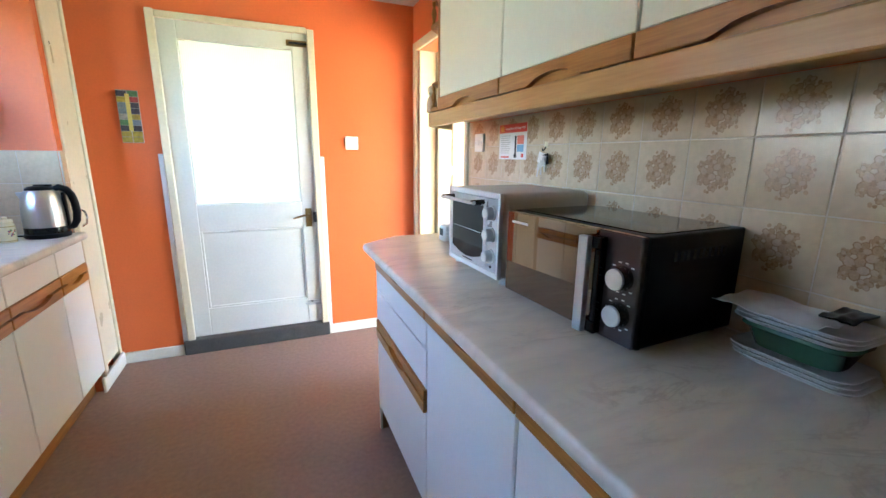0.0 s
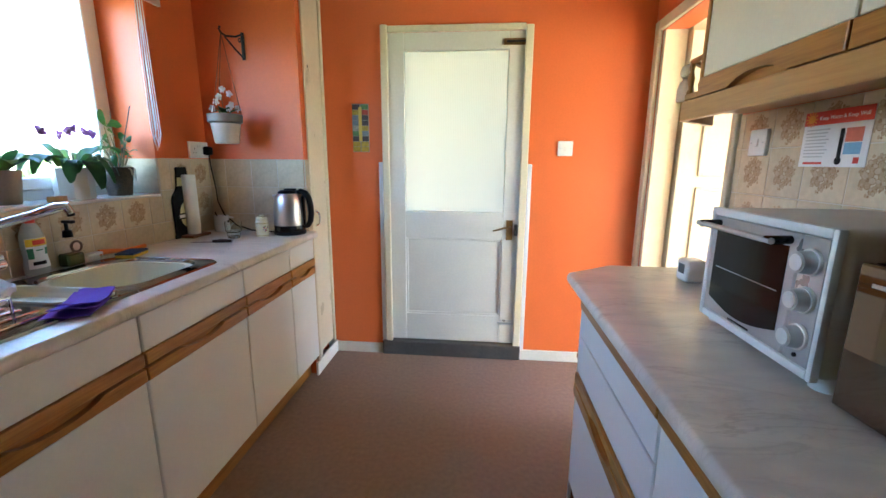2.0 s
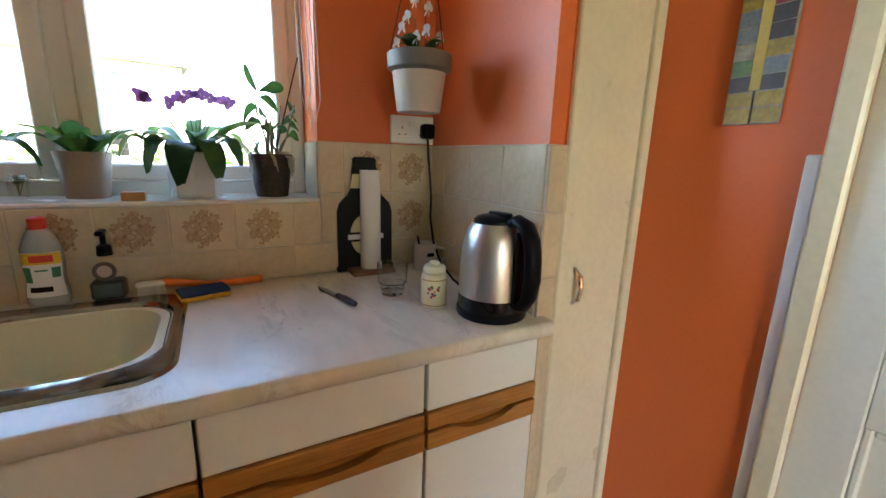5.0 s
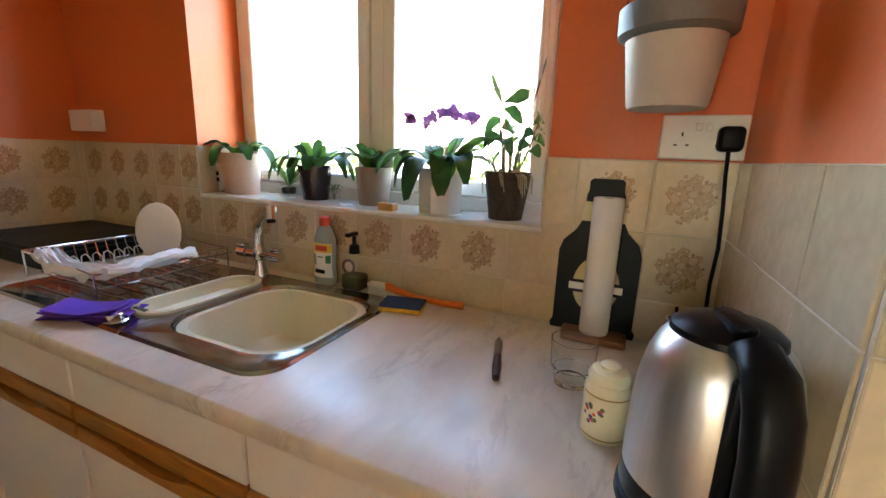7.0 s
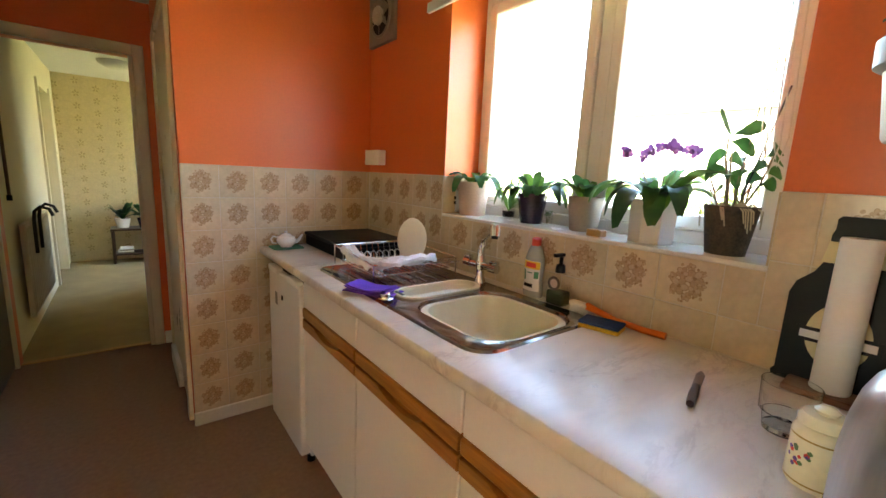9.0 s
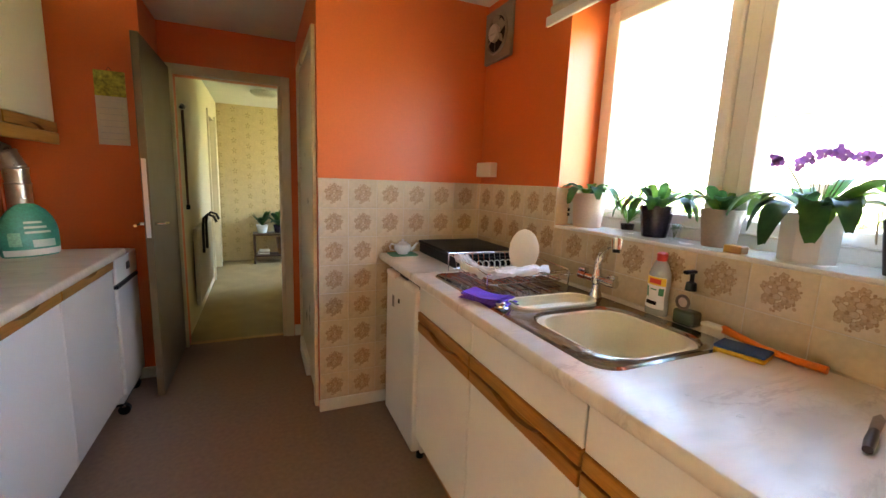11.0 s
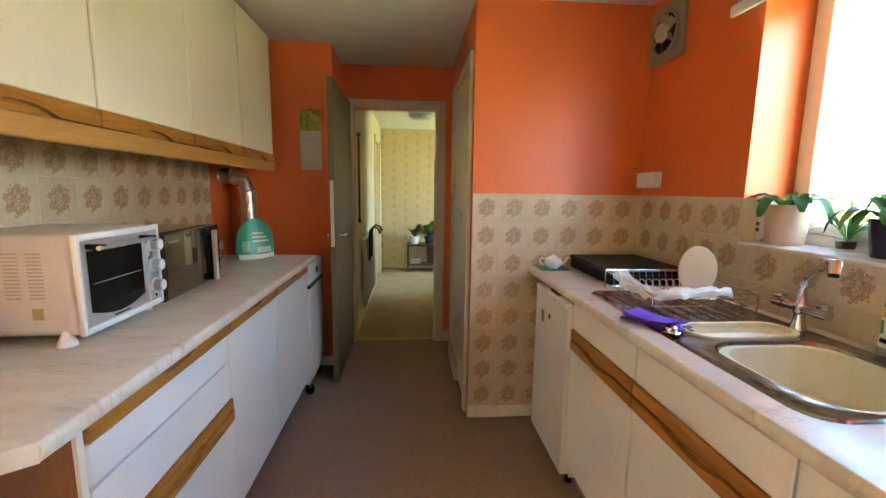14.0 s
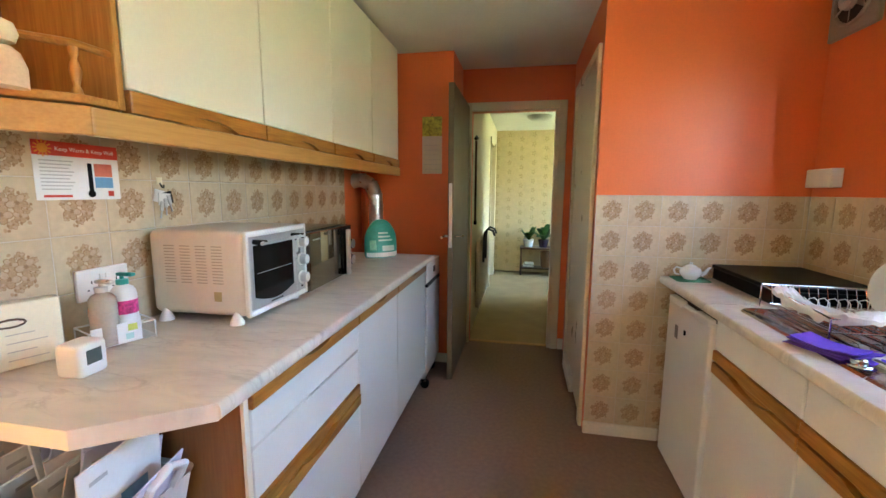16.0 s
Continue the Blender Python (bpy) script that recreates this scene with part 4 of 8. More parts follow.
def tub(x0, x1, y0, y1, z_rim, depth, r, wall=0.012):
    bm = bmesh.new()
    o = lambda d, rr: corners(x0 + d, x1 - d, y0 + d, y1 - d, [max(0.01, rr)] * 4)
    rings(bm, [(o(0.03, r), z_rim - depth), (o(0.012, r), z_rim - 0.014), (o(0.0, r), z_rim - 0.010), (o(-0.002, r), z_rim - 0.003), (o(0.004, r), z_rim), (o(wall, r), z_rim - 0.002),
               (o(wall + 0.006, r - 0.01), z_rim - 0.03), (o(0.038, r - 0.015), z_rim - depth + 0.02), (o(0.055, r - 0.02), z_rim - depth + 0.006)])
    return bm


solid("washing_up_bowl", tub(-0.918, -0.566, 2.434, 2.794, Z - 0.003, 0.142, 0.095, 0.014), CREAM_PLASTIC, "cream plastic washing-up bowl sitting in the sink", "bowl", smooth=True, at=(-0.74, 2.61, Z - 0.13))
col = thing("sink_colander", (-0.75, 2.34, Z - 0.05), "cream plastic strainer tray fitted in the half bowl", "strainer")
part("tray", tub(-0.915, -0.578, 2.275, 2.405, Z + 0.013, 0.06, 0.062, 0.010), CREAM_PLASTIC, col, smooth=True)
# Slot and slits are surface strips, with the shade inside put into their colour.
part("slot", cuboid(-0.592, -0.582, 2.315, 2.363, Z + 0.0105, Z + 0.0145, 0.001), surface("grey slot", (0.10, 0.09, 0.07), 0.6), col)
SLIT = surface("painted slit shade", (0.46, 0.40, 0.27), 0.6)
for j in range(19):
    x = -0.868 + 0.0135 * j
    part("slit", cuboid(x, x + 0.003, 2.333, 2.347, Z - 0.0402, Z - 0.0385), SLIT, col)

tap = thing("mixer_tap", (-0.948, 2.331, Z), "chrome mixer tap with two cross-body handles", "tap")
bm = bmesh.new()
lathe(bm, [(0, 0.003), (0.024, 0.003), (0.023, 0.012), (0.016, 0.03), (0.015, 0.055), (0.019, 0.06), (0.019, 0.09), (0.015, 0.096), (0.015, 0.108), (0.012, 0.112)], 20, (-0.948, 2.331, Z))
part("body", bm, CHROME, tap, smooth=True)
bm = bmesh.new()
tube(bm, [(-0.948, 2.331, Z + 0.10), (-0.948, 2.331, Z + 0.135), (-0.953, 2.338, Z + 0.158), (-0.945, 2.349, Z + 0.176), (-0.925, 2.378, Z + 0.190), (-0.88, 2.442, Z + 0.213), (-0.858, 2.472, Z + 0.224), (-0.856, 2.475, Z + 0.225), (-0.833, 2.508, Z + 0.238), (-0.82, 2.526, Z + 0.240), (-0.813, 2.533, Z + 0.216)],
     [0.0145, 0.014, 0.014, 0.014, 0.014, 0.014, 0.0145, 0.0165, 0.017, 0.0175, 0.015], 16)
part("spout", bm, CHROME, tap, smooth=True)
part("nozzle", cyl(bmesh.new(), (-0.813, 2.533, Z + 0.220), (-0.812, 2.534, Z + 0.209), 0.011), BLACK_MATT, tap)
for s in (-1, 1):
    bm = bmesh.new()
    cyl(bm, (-0.948, 2.331 + s * 0.012, Z + 0.072), (-0.948, 2.331 + s * 0.05, Z + 0.072), 0.0145, 0.0145, 20)
    cyl(bm, (-0.948, 2.331 + s * 0.052, Z + 0.072), (-0.948, 2.331 + s * 0.088, Z + 0.072), 0.0175, 0.0165, 20)
    box(bm, -0.959, -0.937, 2.331 + s * 0.072 - 0.017, 2.331 + s * 0.072 + 0.017, Z + 0.087, Z + 0.101, 0.003, 2)
    part("tap_handle", bm, CHROME, tap, smooth=True)

plug = thing("sink_plug", (-0.530, 2.345, Z), "chrome basket plug lying on the sink edge", "plug")
part("cap", lathe(bmesh.new(), [(0, 0.006), (0.016, 0.006), (0.017, 0.010), (0.017, 0.022), (0.012, 0.026), (0, 0.026)], 20), CHROME, plug, smooth=True, local=True)
part("flange", lathe(bmesh.new(), [(0, 0.0058), (0.026, 0.0058), (0.027, 0.008), (0.024, 0.0105), (0.017, 0.0105)], 24), CHROME, plug, smooth=True, local=True)

# ---- tiles ----
PITCH = 0.1525


def tile_mesh(w, h, cache={}):
    key = (round(w, 3), round(h, 3))
    if key not in cache:
        g, c, t = 0.0012, 0.0015, 0.0055
        x, y = w / 2 - g, h / 2 - g
        v = [(-x, -y, 0), (x, -y, 0), (x, y, 0), (-x, y, 0), (-x, -y, t - c), (x, -y, t - c), (x, y, t - c), (-x, y, t - c), (-x + c, -y + c, t), (x - c, -y + c, t), (x - c, y - c, t), (-x + c, y - c, t)]
        f = [(0, 1, 5, 4), (1, 2, 6, 5), (2, 3, 7, 6), (3, 0, 4, 7), (4, 5, 9, 8), (5, 6, 10, 9), (6, 7, 11, 10), (7, 4, 8, 11), (8, 9, 10, 11)]
        m = bpy.data.meshes.new("tile")
        m.from_pydata(v, [], f)
        m.materials.append(TILE)
        cache[key] = m
    return cache[key]


def bouquet():
    """The printed spray of flowers: outlined five-petalled blooms with buds and leaves round them."""
    rnd = random.Random(7)
    bm = bmesh.new()

    def petal(cx, cy, a, length, width, z, mat):
        ring = []
        for k in range(8):
            t = 2 * math.pi * k / 8
            u, w = length * (0.5 + 0.5 * math.cos(t)), width * math.sin(t)
            ring.append(bm.verts.new((cx + u * math.cos(a) - w * math.sin(a), cy + u * math.sin(a) + w * math.cos(a), z)))
        bm.faces.new(ring).material_index = mat

    def bloom(cx, cy, r, turn, z):
        for k in range(5):
            a = turn + 2 * math.pi * k / 5
            petal(cx, cy, a, r, r * 0.40, z, 0)
            petal(cx + 0.12 * r * math.cos(a), cy + 0.12 * r * math.sin(a), a, r * 0.78, r * 0.31, z + 0.00012, 2 if k % 2 else 1)
        for k in range(7):
            petal(cx, cy, turn + k * 0.9, r * 0.26, r * 0.05, z + 0.00024, 0)

    for k in range(30):
        a = 2 * math.pi * k / 30 + rnd.uniform(-0.15, 0.15)
        d = rnd.uniform(0.024, 0.040)
        petal(d * math.cos(a), 1.12 * d * math.sin(a), a + rnd.uniform(-1.6, 1.6), rnd.uniform(0.006, 0.011), rnd.uniform(0.0025, 0.0042), 0.0001, rnd.choice((0, 1, 1)))
    n = 0
    for cx, cy, r in ((-0.018, -0.010, 0.023), (0.014, 0.013, 0.023), (0.016, -0.017, 0.016), (-0.014, 0.022, 0.016), (0.031, -0.002, 0.011), (-0.034, 0.008, 0.011), (0.0, -0.034, 0.012), (0.004, 0.038, 0.011), (0.031, 0.026, 0.009), (-0.031, -0.026, 0.009)):
        n += 1
        bloom(cx, cy, r, rnd.uniform(0, 6), 0.0003 + 0.0001 * (n % 4))
    m = bpy.data.meshes.new("motif")
    bm.to_mesh(m)
    bm.free()
    for mm in (MOTIF_DARK, MOTIF_MID, MOTIF_PALE):
        m.materials.append(mm)
    return m


MOTIF = bouquet()


def tiles(wall, plane, us, vs, u_axis, normal, motif_rows, u_clip, holes=(), motif_pitch=PITCH):
    """Lays tiles between the joints us (along the wall) and vs (upwards). plane(u, v) gives the place on the wall."""
    up = Vector((0, 0, 1))
    u_axis, normal = Vector(u_axis), Vector(normal)
    basis = Matrix((u_axis, up, normal)).transposed().to_4x4()
    for a, b in zip(us, us[1:]):
        for c, d in zip(vs, vs[1:]):
            pieces = [(a, b, c, d)]
            for h0, h1, h2, h3 in holes:
                cut = []
                for p, q, r, s in pieces:
                    if q <= h0 or p >= h1 or s <= h2 or r >= h3:
                        cut.append((p, q, r, s))
                        continue
                    if p < h0:
                        cut.append((p, h0, r, s))
                    if q > h1:
                        cut.append((h1, q, r, s))
                    if r < h2:
                        cut.append((max(p, h0), min(q, h1), r, h2))
                pieces = cut
            for n, (p, q, r, s) in enumerate(pieces):
                if q - p < 0.012 or s - r < 0.012:
                    continue
                flip = u_axis.dot(Vector((1, 1, 0))) < 0
                t = new("tile", tile_mesh(q - p, s - r))
                t.matrix_world = Matrix.Translation(plane((p + q) / 2, (r + s) / 2) + normal * 0.002) @ basis
                t.parent = wall
                if c in motif_rows and q - p > 0.085 and s - r > 0.10:
                    f = new("motif", MOTIF)
                    f.parent = t
                    f.location = (0, 0, 0.0056)
                    f.rotation_euler = (0, 0, random.uniform(-0.05, 0.05))
                    f.scale = (1.08, 1.08, 1)


def joints(start, stop, anchor, pitch=PITCH):
    k = math.ceil((start - anchor) / pitch + 0.02)
    out = [start]
    while anchor + k * pitch < stop - 0.002:
        out.append(anchor + k * pitch)
        k += 1
    return out + [stop]


def bed(wall, x0, x1, y0, y1, z0, z1):
    part("grout_bed", cuboid(x0, x1, y0, y1, z0, z1), GROUT, wall)


NIB_ROWS = [1.285 - PITCH * k for k in range(8, -1, -1)]
bed(wall_nib, WEST, NIB_X - 0.001, NIB - 0.001, NIB + 0.0062, 0.0, 1.285)
tiles(wall_nib, lambda u, v: Vector((-u, NIB, v)), joints(-NIB_X + 0.003, -WEST, -NIB_X + 0.003), NIB_ROWS, (-1, 0, 0), (0, 1, 0), NIB_ROWS, None)
W_ROWS = [0.888, 0.98, 1.1325, 1.285]
bm = bmesh.new()
for y0, y1, z1 in ((NIB, WIN_Y0, 1.285), (WIN_Y0, WIN_Y1, SILL - 0.012), (WIN_Y1, ALC - 0.007, 1.285)):
    box(bm, WEST - 0.001, WEST + 0.0062, y0, y1, 0.6, z1)
part("grout_bed", bm, GROUT, wall_west)
tiles(wall_west, lambda u, v: Vector((WEST, u, v)), joints(NIB + 0.008, ALC - 0.007, ALC - 0.001), W_ROWS, (0, 1, 0), (1, 0, 0), W_ROWS[1:], None, [(WIN_Y0, WIN_Y1, SILL - 0.012, 9)])
E_ROWS = [0.888, 1.02, 1.1725, 1.325, 1.4475]
bed(wall_east, EAST - 0.0062, EAST + 0.001, 0.862, 2.968, 0.6, 1.4475)
tiles(wall_east, lambda u, v: Vector((EAST, -u, v)), joints(-2.966, -0.862, -1.56), E_ROWS, (0, -1, 0), (-1, 0, 0), E_ROWS[1:], None)
wall_alcove = bpy.data.objects["wall_alcove"]
bed(wall_alcove, WEST, -0.47, ALC - 0.0062, ALC + 0.001, 0.6, 1.285)
tiles(wall_alcove, lambda u, v: Vector((u, ALC, v)), joints(WEST + 0.008, -0.468, -0.468), W_ROWS, (1, 0, 0), (0, -1, 0), (), None)
bed(bpy.data.objects["closet_corner"], -0.4668, -0.4612, ALC - 0.004, 3.6095, 0.09, 1.285)
tiles(bpy.data.objects["closet_corner"], lambda u, v: Vector((-0.466, u, v)), [ALC - 0.004, 3.610], [0.09, 0.37, 0.675, 0.98, 1.1325, 1.285], (0, 1, 0), (1, 0, 0), (), None)

# ---- appliances on the long worktop ----
DOOR_MIRROR = surface("smoked mirror glass", (0.22, 0.175, 0.13), -0.055, 0.9, var=0.03, bump=0)
PANEL_SMOKE = surface("smoked control panel", (0.10, 0.08, 0.075), -0.05, 0.6, var=0.05, bump=0)
OVEN_GLASS = surface("dark oven glass", (0.010, 0.008, 0.007), 0.06, var=0.1, bump=0, spec=0.25)
# Slots are strips on the casing; their shade is put into this darker beige.
VENT_SHADE = surface("painted slot shade", (0.40, 0.35, 0.28), 0.6)
OVEN_SHELL = surface("beige grey oven casing", (0.68, 0.62, 0.54), 0.38, var=0.04, bump=0.04)


def turned(name, at, rz, label, category, group=""):
    t = thing(name, at, label, category, group)
    t.rotation_euler = (0, 0, radians(rz))
    return t


def lpart(name, bm, material, parent, label="", smooth=False):
    """A part built about its thing's own origin."""
    return part(name, bm, material, parent, label, smooth, True)


mw = turned("microwave", (1.112, 1.525, COUNTER), 3.0, "black microwave with mirrored door and two silver dials", "microwave")
lpart("casing", cuboid(0.018, 0.325, 0.0, 0.455, 0.012, 0.245, 0.004, 2), BLACK_MATT, mw)
lpart("top_plate", slab(bmesh.new(), rounded(0.04, 0.315, 0.015, 0.44, 0.03), 0.245, 0.2475, 0.001), BLACK_GLOSS, mw)
dr = lpart("door", cuboid(0.0, 0.0175, 0.118, 0.455, 0.012, 0.245, 0.003), DOOR_MIRROR, mw, "smoked mirror glass door")
bm = bmesh.new()
box(bm, -0.038, -0.022, 0.108, 0.134, 0.018, 0.232, 0.003, 2)
hd = lpart("handle", bm, SILVER, dr, "upright silver bar handle")
bm = bmesh.new()
box(bm, -0.0215, 0.0, 0.086, 0.13, 0.206, 0.232, 0.002)
box(bm, -0.0215, 0.0, 0.086, 0.13, 0.018, 0.044, 0.002)
box(bm, -0.0215, -0.0, 0.086, 0.1, 0.045, 0.205, 0.002)
lpart("handle_mount", bm, BLACK_GLOSS, dr)
lpart("control_panel", cuboid(0.0, 0.0175, 0.003, 0.115, 0.012, 0.245, 0.003), PANEL_SMOKE, mw, "smoked control panel")
for z in (0.155, 0.077):
    k = lpart("dial", cyl(bmesh.new(), (-0.022, 0.041, z), (0.0, 0.041, z), 0.0235, 0.026, 28), BLACK_GLOSS, mw, smooth=True)
    lpart("dial_face", cyl(bmesh.new(), (-0.0265, 0.041, z), (-0.0215, 0.041, z), 0.0215, 0.0225, 28), SILVER, k, "round silver dial face", True)
    for n in range(10):
        a = radians(-40 + n * 29)
        y, zz = 0.041 + 0.033 * math.sin(a), z + 0.033 * math.cos(a)
        lpart("tick", cuboid(-0.0008, 0.0002, y - 0.0035, y + 0.0035, zz - 0.0008, zz + 0.0008), WHITE_PLASTIC, mw)
lpart("name_bar", cuboid(-0.0008, 0.0, 0.36, 0.43, 0.213, 0.219), SILVER, mw)
for x in (0.04, 0.29):
    for y in (0.03, 0.42):
        lpart("foot", cyl(bmesh.new(), (x, y, 0), (x, y, 0.0125), 0.014), BLACK_MATT, mw)
for n in range(9):
    lpart("vent_slot", cuboid(0.09 + n * 0.02, 0.10 + n * 0.02, -0.0006, 0.0006, 0.19, 0.21), BLACK_GLOSS, mw)

ov = turned("mini_oven", (1.082, 2.018, COUNTER), 1.0, "white countertop mini oven with glass door and three dials", "oven")
bm = bmesh.new()
box(bm, 0.014, 0.345, 0.0, 0.355, 0.022, 0.288, 0.022, 4)
lpart("casing", bm, OVEN_SHELL, ov, "beige grey metal casing", True)
bm = bmesh.new()
for y0, y1, z0, z1 in ((0.0, 0.012, 0.022, 0.288), (0.343, 0.355, 0.022, 0.288), (0.012, 0.343, 0.022, 0.04), (0.012, 0.343, 0.27, 0.288)):
    box(bm, 0.0, 0.016, y0, y1, z0, z1, 0.004, 2)
lpart("front_frame", bm, WHITE_PLASTIC, ov, "white front frame", True)
lpart("control_panel", cuboid(0.002, 0.016, 0.0125, 0.072, 0.041, 0.269, 0.002), SILVER, ov)
for z in (0.225, 0.158, 0.09):
    k = lpart("dial", cyl(bmesh.new(), (-0.024, 0.042, z), (0.002, 0.042, z), 0.0185, 0.021, 24), SILVER, ov, smooth=True)
    lpart("dial_rim", cyl(bmesh.new(), (-0.004, 0.042, z), (0.0019, 0.042, z), 0.0235, 0.0235, 24), WHITE_PLASTIC, k, smooth=True)
    lpart("dial_face", cyl(bmesh.new(), (-0.026, 0.042, z), (-0.0238, 0.042, z), 0.0145, 0.0145, 24), WHITE_PLASTIC, k, smooth=True)
lpart("lamp", cyl(bmesh.new(), (-0.001, 0.042, 0.056), (0.003, 0.042, 0.056), 0.004), BLACK_GLOSS, ov)
od = lpart("oven_door", cuboid(0.002, 0.015, 0.075, 0.342, 0.041, 0.269, 0.003), SILVER, ov, "silver framed drop-down door")
bow = [(0.098, 0.078 + 0.0)] + [(0.098 + 0.225 * k / 10, 0.078 - 0.022 * math.sin(math.pi * k / 10)) for k in range(1, 10)] + [(0.323, 0.078), (0.323, 0.242), (0.098, 0.242)]
bm = bmesh.new()
a = [bm.verts.new((0.0005, y, z)) for y, z in bow]
b = [bm.verts.new((0.0035, y, z)) for y, z in bow]
bm.faces.new(a), bm.faces.new(b[::-1])
for k in range(len(bow)):
    q = (k + 1) % len(bow)
    bm.faces.new((a[k], b[k], b[q], a[q]))
lpart("window", bm, OVEN_GLASS, od, "dark glass window with a bowed lower edge")
lpart("rack_line", cuboid(-0.0002, 0.0006, 0.11, 0.31, 0.152, 0.154), SILVER, od)
lpart("handle", tube(bmesh.new(), [(-0.038, 0.088, 0.252), (-0.038, 0.335, 0.252)], 0.006, 10), SILVER, od, "silver bar handle", True)
for y in (0.098, 0.318):
    lpart("handle_bracket", cyl(bmesh.new(), (0.002, y, 0.254), (-0.042, y, 0.252), 0.008, 0.009, 12), BLACK_GLOSS, od, smooth=True)
lpart("name_bar", cuboid(0.0012, 0.0022, 0.17, 0.24, 0.046, 0.050), BLACK_GLOSS, od)
for n in range(13):
    for m in range(4):
        x, z = 0.085 + m * 0.055, 0.125 + n * 0.0095
        lpart("vent_slot", cuboid(x, x + 0.036, 0.3545, 0.3558, z, z + 0.003), VENT_SHADE, ov)
lpart("warning_label", cuboid(0.094, 0.12, 0.3546, 0.3556, 0.07, 0.10), surface("yellow brown label", (0.45, 0.36, 0.16), 0.5), ov)
for x in (0.05, 0.30):
    for y in (0.028, 0.342):
        lpart("foot", lathe(bmesh.new(), [(0, 0), (0.022, 0), (0.021, 0.008), (0.009, 0.035), (0, 0.042)], 16, (x, y + (0.008 if y > 0.1 else 0), 0)), WHITE_PLASTIC, ov, smooth=True)


def stacked(name, x0, x1, y0, y1, z, h, mat, label, category, inset=0.012):
    bm = bmesh.new()
    o = lambda d: corners(x0 + d, x1 - d, y0 + d, y1 - d, [0.03] * 4, 4)
    rings(bm, [(o(inset), z), (o(inset * 0.4), z + h * 0.7), (o(0), z + h * 0.85), (o(0.0), z + h), (o(0.006), z + h), (o(inset + 0.006), z + h * 0.35)])
    return solid(name, bm, mat, label, category, "stack of dishes beside the microwave", True, ((x0 + x1) / 2, (y0 + y1) / 2, z))


GREEN_DISH = surface("green enamel", (0.06, 0.13, 0.075), 0.2, var=0.08, bump=0.02)
STONEWARE = surface("white glazed china", (0.76, 0.75, 0.74), 0.15, var=0.03, bump=0.02)
z = COUNTER + 0.0005
for k in range(3):
    stacked("serving_dish", 1.315, 1.442, 1.265 + 0.004 * k, 1.47 + 0.004 * k, z, 0.012, STONEWARE, "white rectangular china dish in a stack", "dish")
    z += 0.0085
z += 0.004
stacked("loaf_dish", 1.32, 1.438, 1.285, 1.465, z, 0.05, GREEN_DISH, "green enamelled loaf dish stacked on white dishes", "dish", 0.02)
z += 0.0505
for k in range(3):
    stacked("plate", 1.308 + 0.004 * k, 1.443, 1.275, 1.475, z, 0.010, STONEWARE, "white china plate on top of the stack", "plate")
    z += 0.0075
z += 0.003


def sheet(bm, x0, x1, y0, y1, z, amp, seed, thick=0.0012, n=10, curl=0.0):
    """A creased sheet with thickness."""
    def h(u, v):
        return z + amp * noise.noise((u * 3.1 + seed, v * 3.1, seed)) + curl * (abs(u - 0.5) * 2) ** 2
    top = [[bm.verts.new((x0 + (x1 - x0) * i / n, y0 + (y1 - y0) * j / n, h(i / n, j / n) + thick)) for j in range(n + 1)] for i in range(n + 1)]
    low = [[bm.verts.new((x0 + (x1 - x0) * i / n, y0 + (y1 - y0) * j / n, h(i / n, j / n))) for j in range(n + 1)] for i in range(n + 1)]
    for i in range(n):
        for j in range(n):
            bm.faces.new((top[i][j], top[i + 1][j], top[i + 1][j + 1], top[i][j + 1]))
            bm.faces.new((low[i][j], low[i][j + 1], low[i + 1][j + 1], low[i + 1][j]))
    rim = [(i, 0) for i in range(n)] + [(n, j) for j in range(n)] + [(i, n) for i in range(n, 0, -1)] + [(0, j) for j in range(n, 0, -1)]
    for k in range(len(rim)):
        (a, b), (c, d) = rim[k], rim[(k + 1) % len(rim)]
        bm.faces.new((low[a][b], low[c][d], top[c][d], top[a][b]))
    return bm


solid("paper_towel", sheet(bmesh.new(), 1.29, 1.43, 1.32, 1.50, z + 0.006, 0.012, 3.0), PAPER, "crumpled white paper towel on the plates", "towel", smooth=True, at=(1.36, 1.41, z))
solid("dish_cloth", sheet(bmesh.new(), 1.345, 1.44, 1.30, 1.345, z + 0.016, 0.006, 5.0, 0.004), BLACK_MATT, "folded black cloth on the plates", "cloth", smooth=True, at=(1.39, 1.32, z))

TEAL = surface("teal printed pouch", (0.05, 0.34, 0.24), 0.3, var=0.25, scale=12, bump=0.1)
PALE_TEAL = surface("pale print", (0.55, 0.70, 0.58), 0.35, var=0.1)
pouch = turned("detergent_pouch", (1.148, 0.995, COUNTER), 133, "teal plastic detergent refill pouch standing upright", "pouch")
pouch.scale = (1.25, 1.12, 1.0)
prof = [(0.0, 0.088, 0.044), (0.010, 0.094, 0.047), (0.05, 0.097, 0.043), (0.10, 0.097, 0.036), (0.14, 0.092, 0.029), (0.175, 0.080, 0.021), (0.205, 0.062, 0.013), (0.225, 0.042, 0.007), (0.236, 0.022, 0.004)]


def pouch_skin(turn, z, lift):
    """A place on the pouch's skin, given the turn about its axis and the height."""
    k = max(i for i in range(len(prof) - 1) if prof[i][0] <= z)
    f = (z - prof[k][0]) / (prof[k + 1][0] - prof[k][0])
    w, d = (prof[k][j] + f * (prof[k + 1][j] - prof[k][j]) for j in (1, 2))
    crease = 1 + 0.05 * noise.noise((3 * math.cos(turn), 3 * math.sin(turn), z * 25))
    return ((d * crease + lift) * math.cos(turn), (w + lift) * math.sin(turn), z)


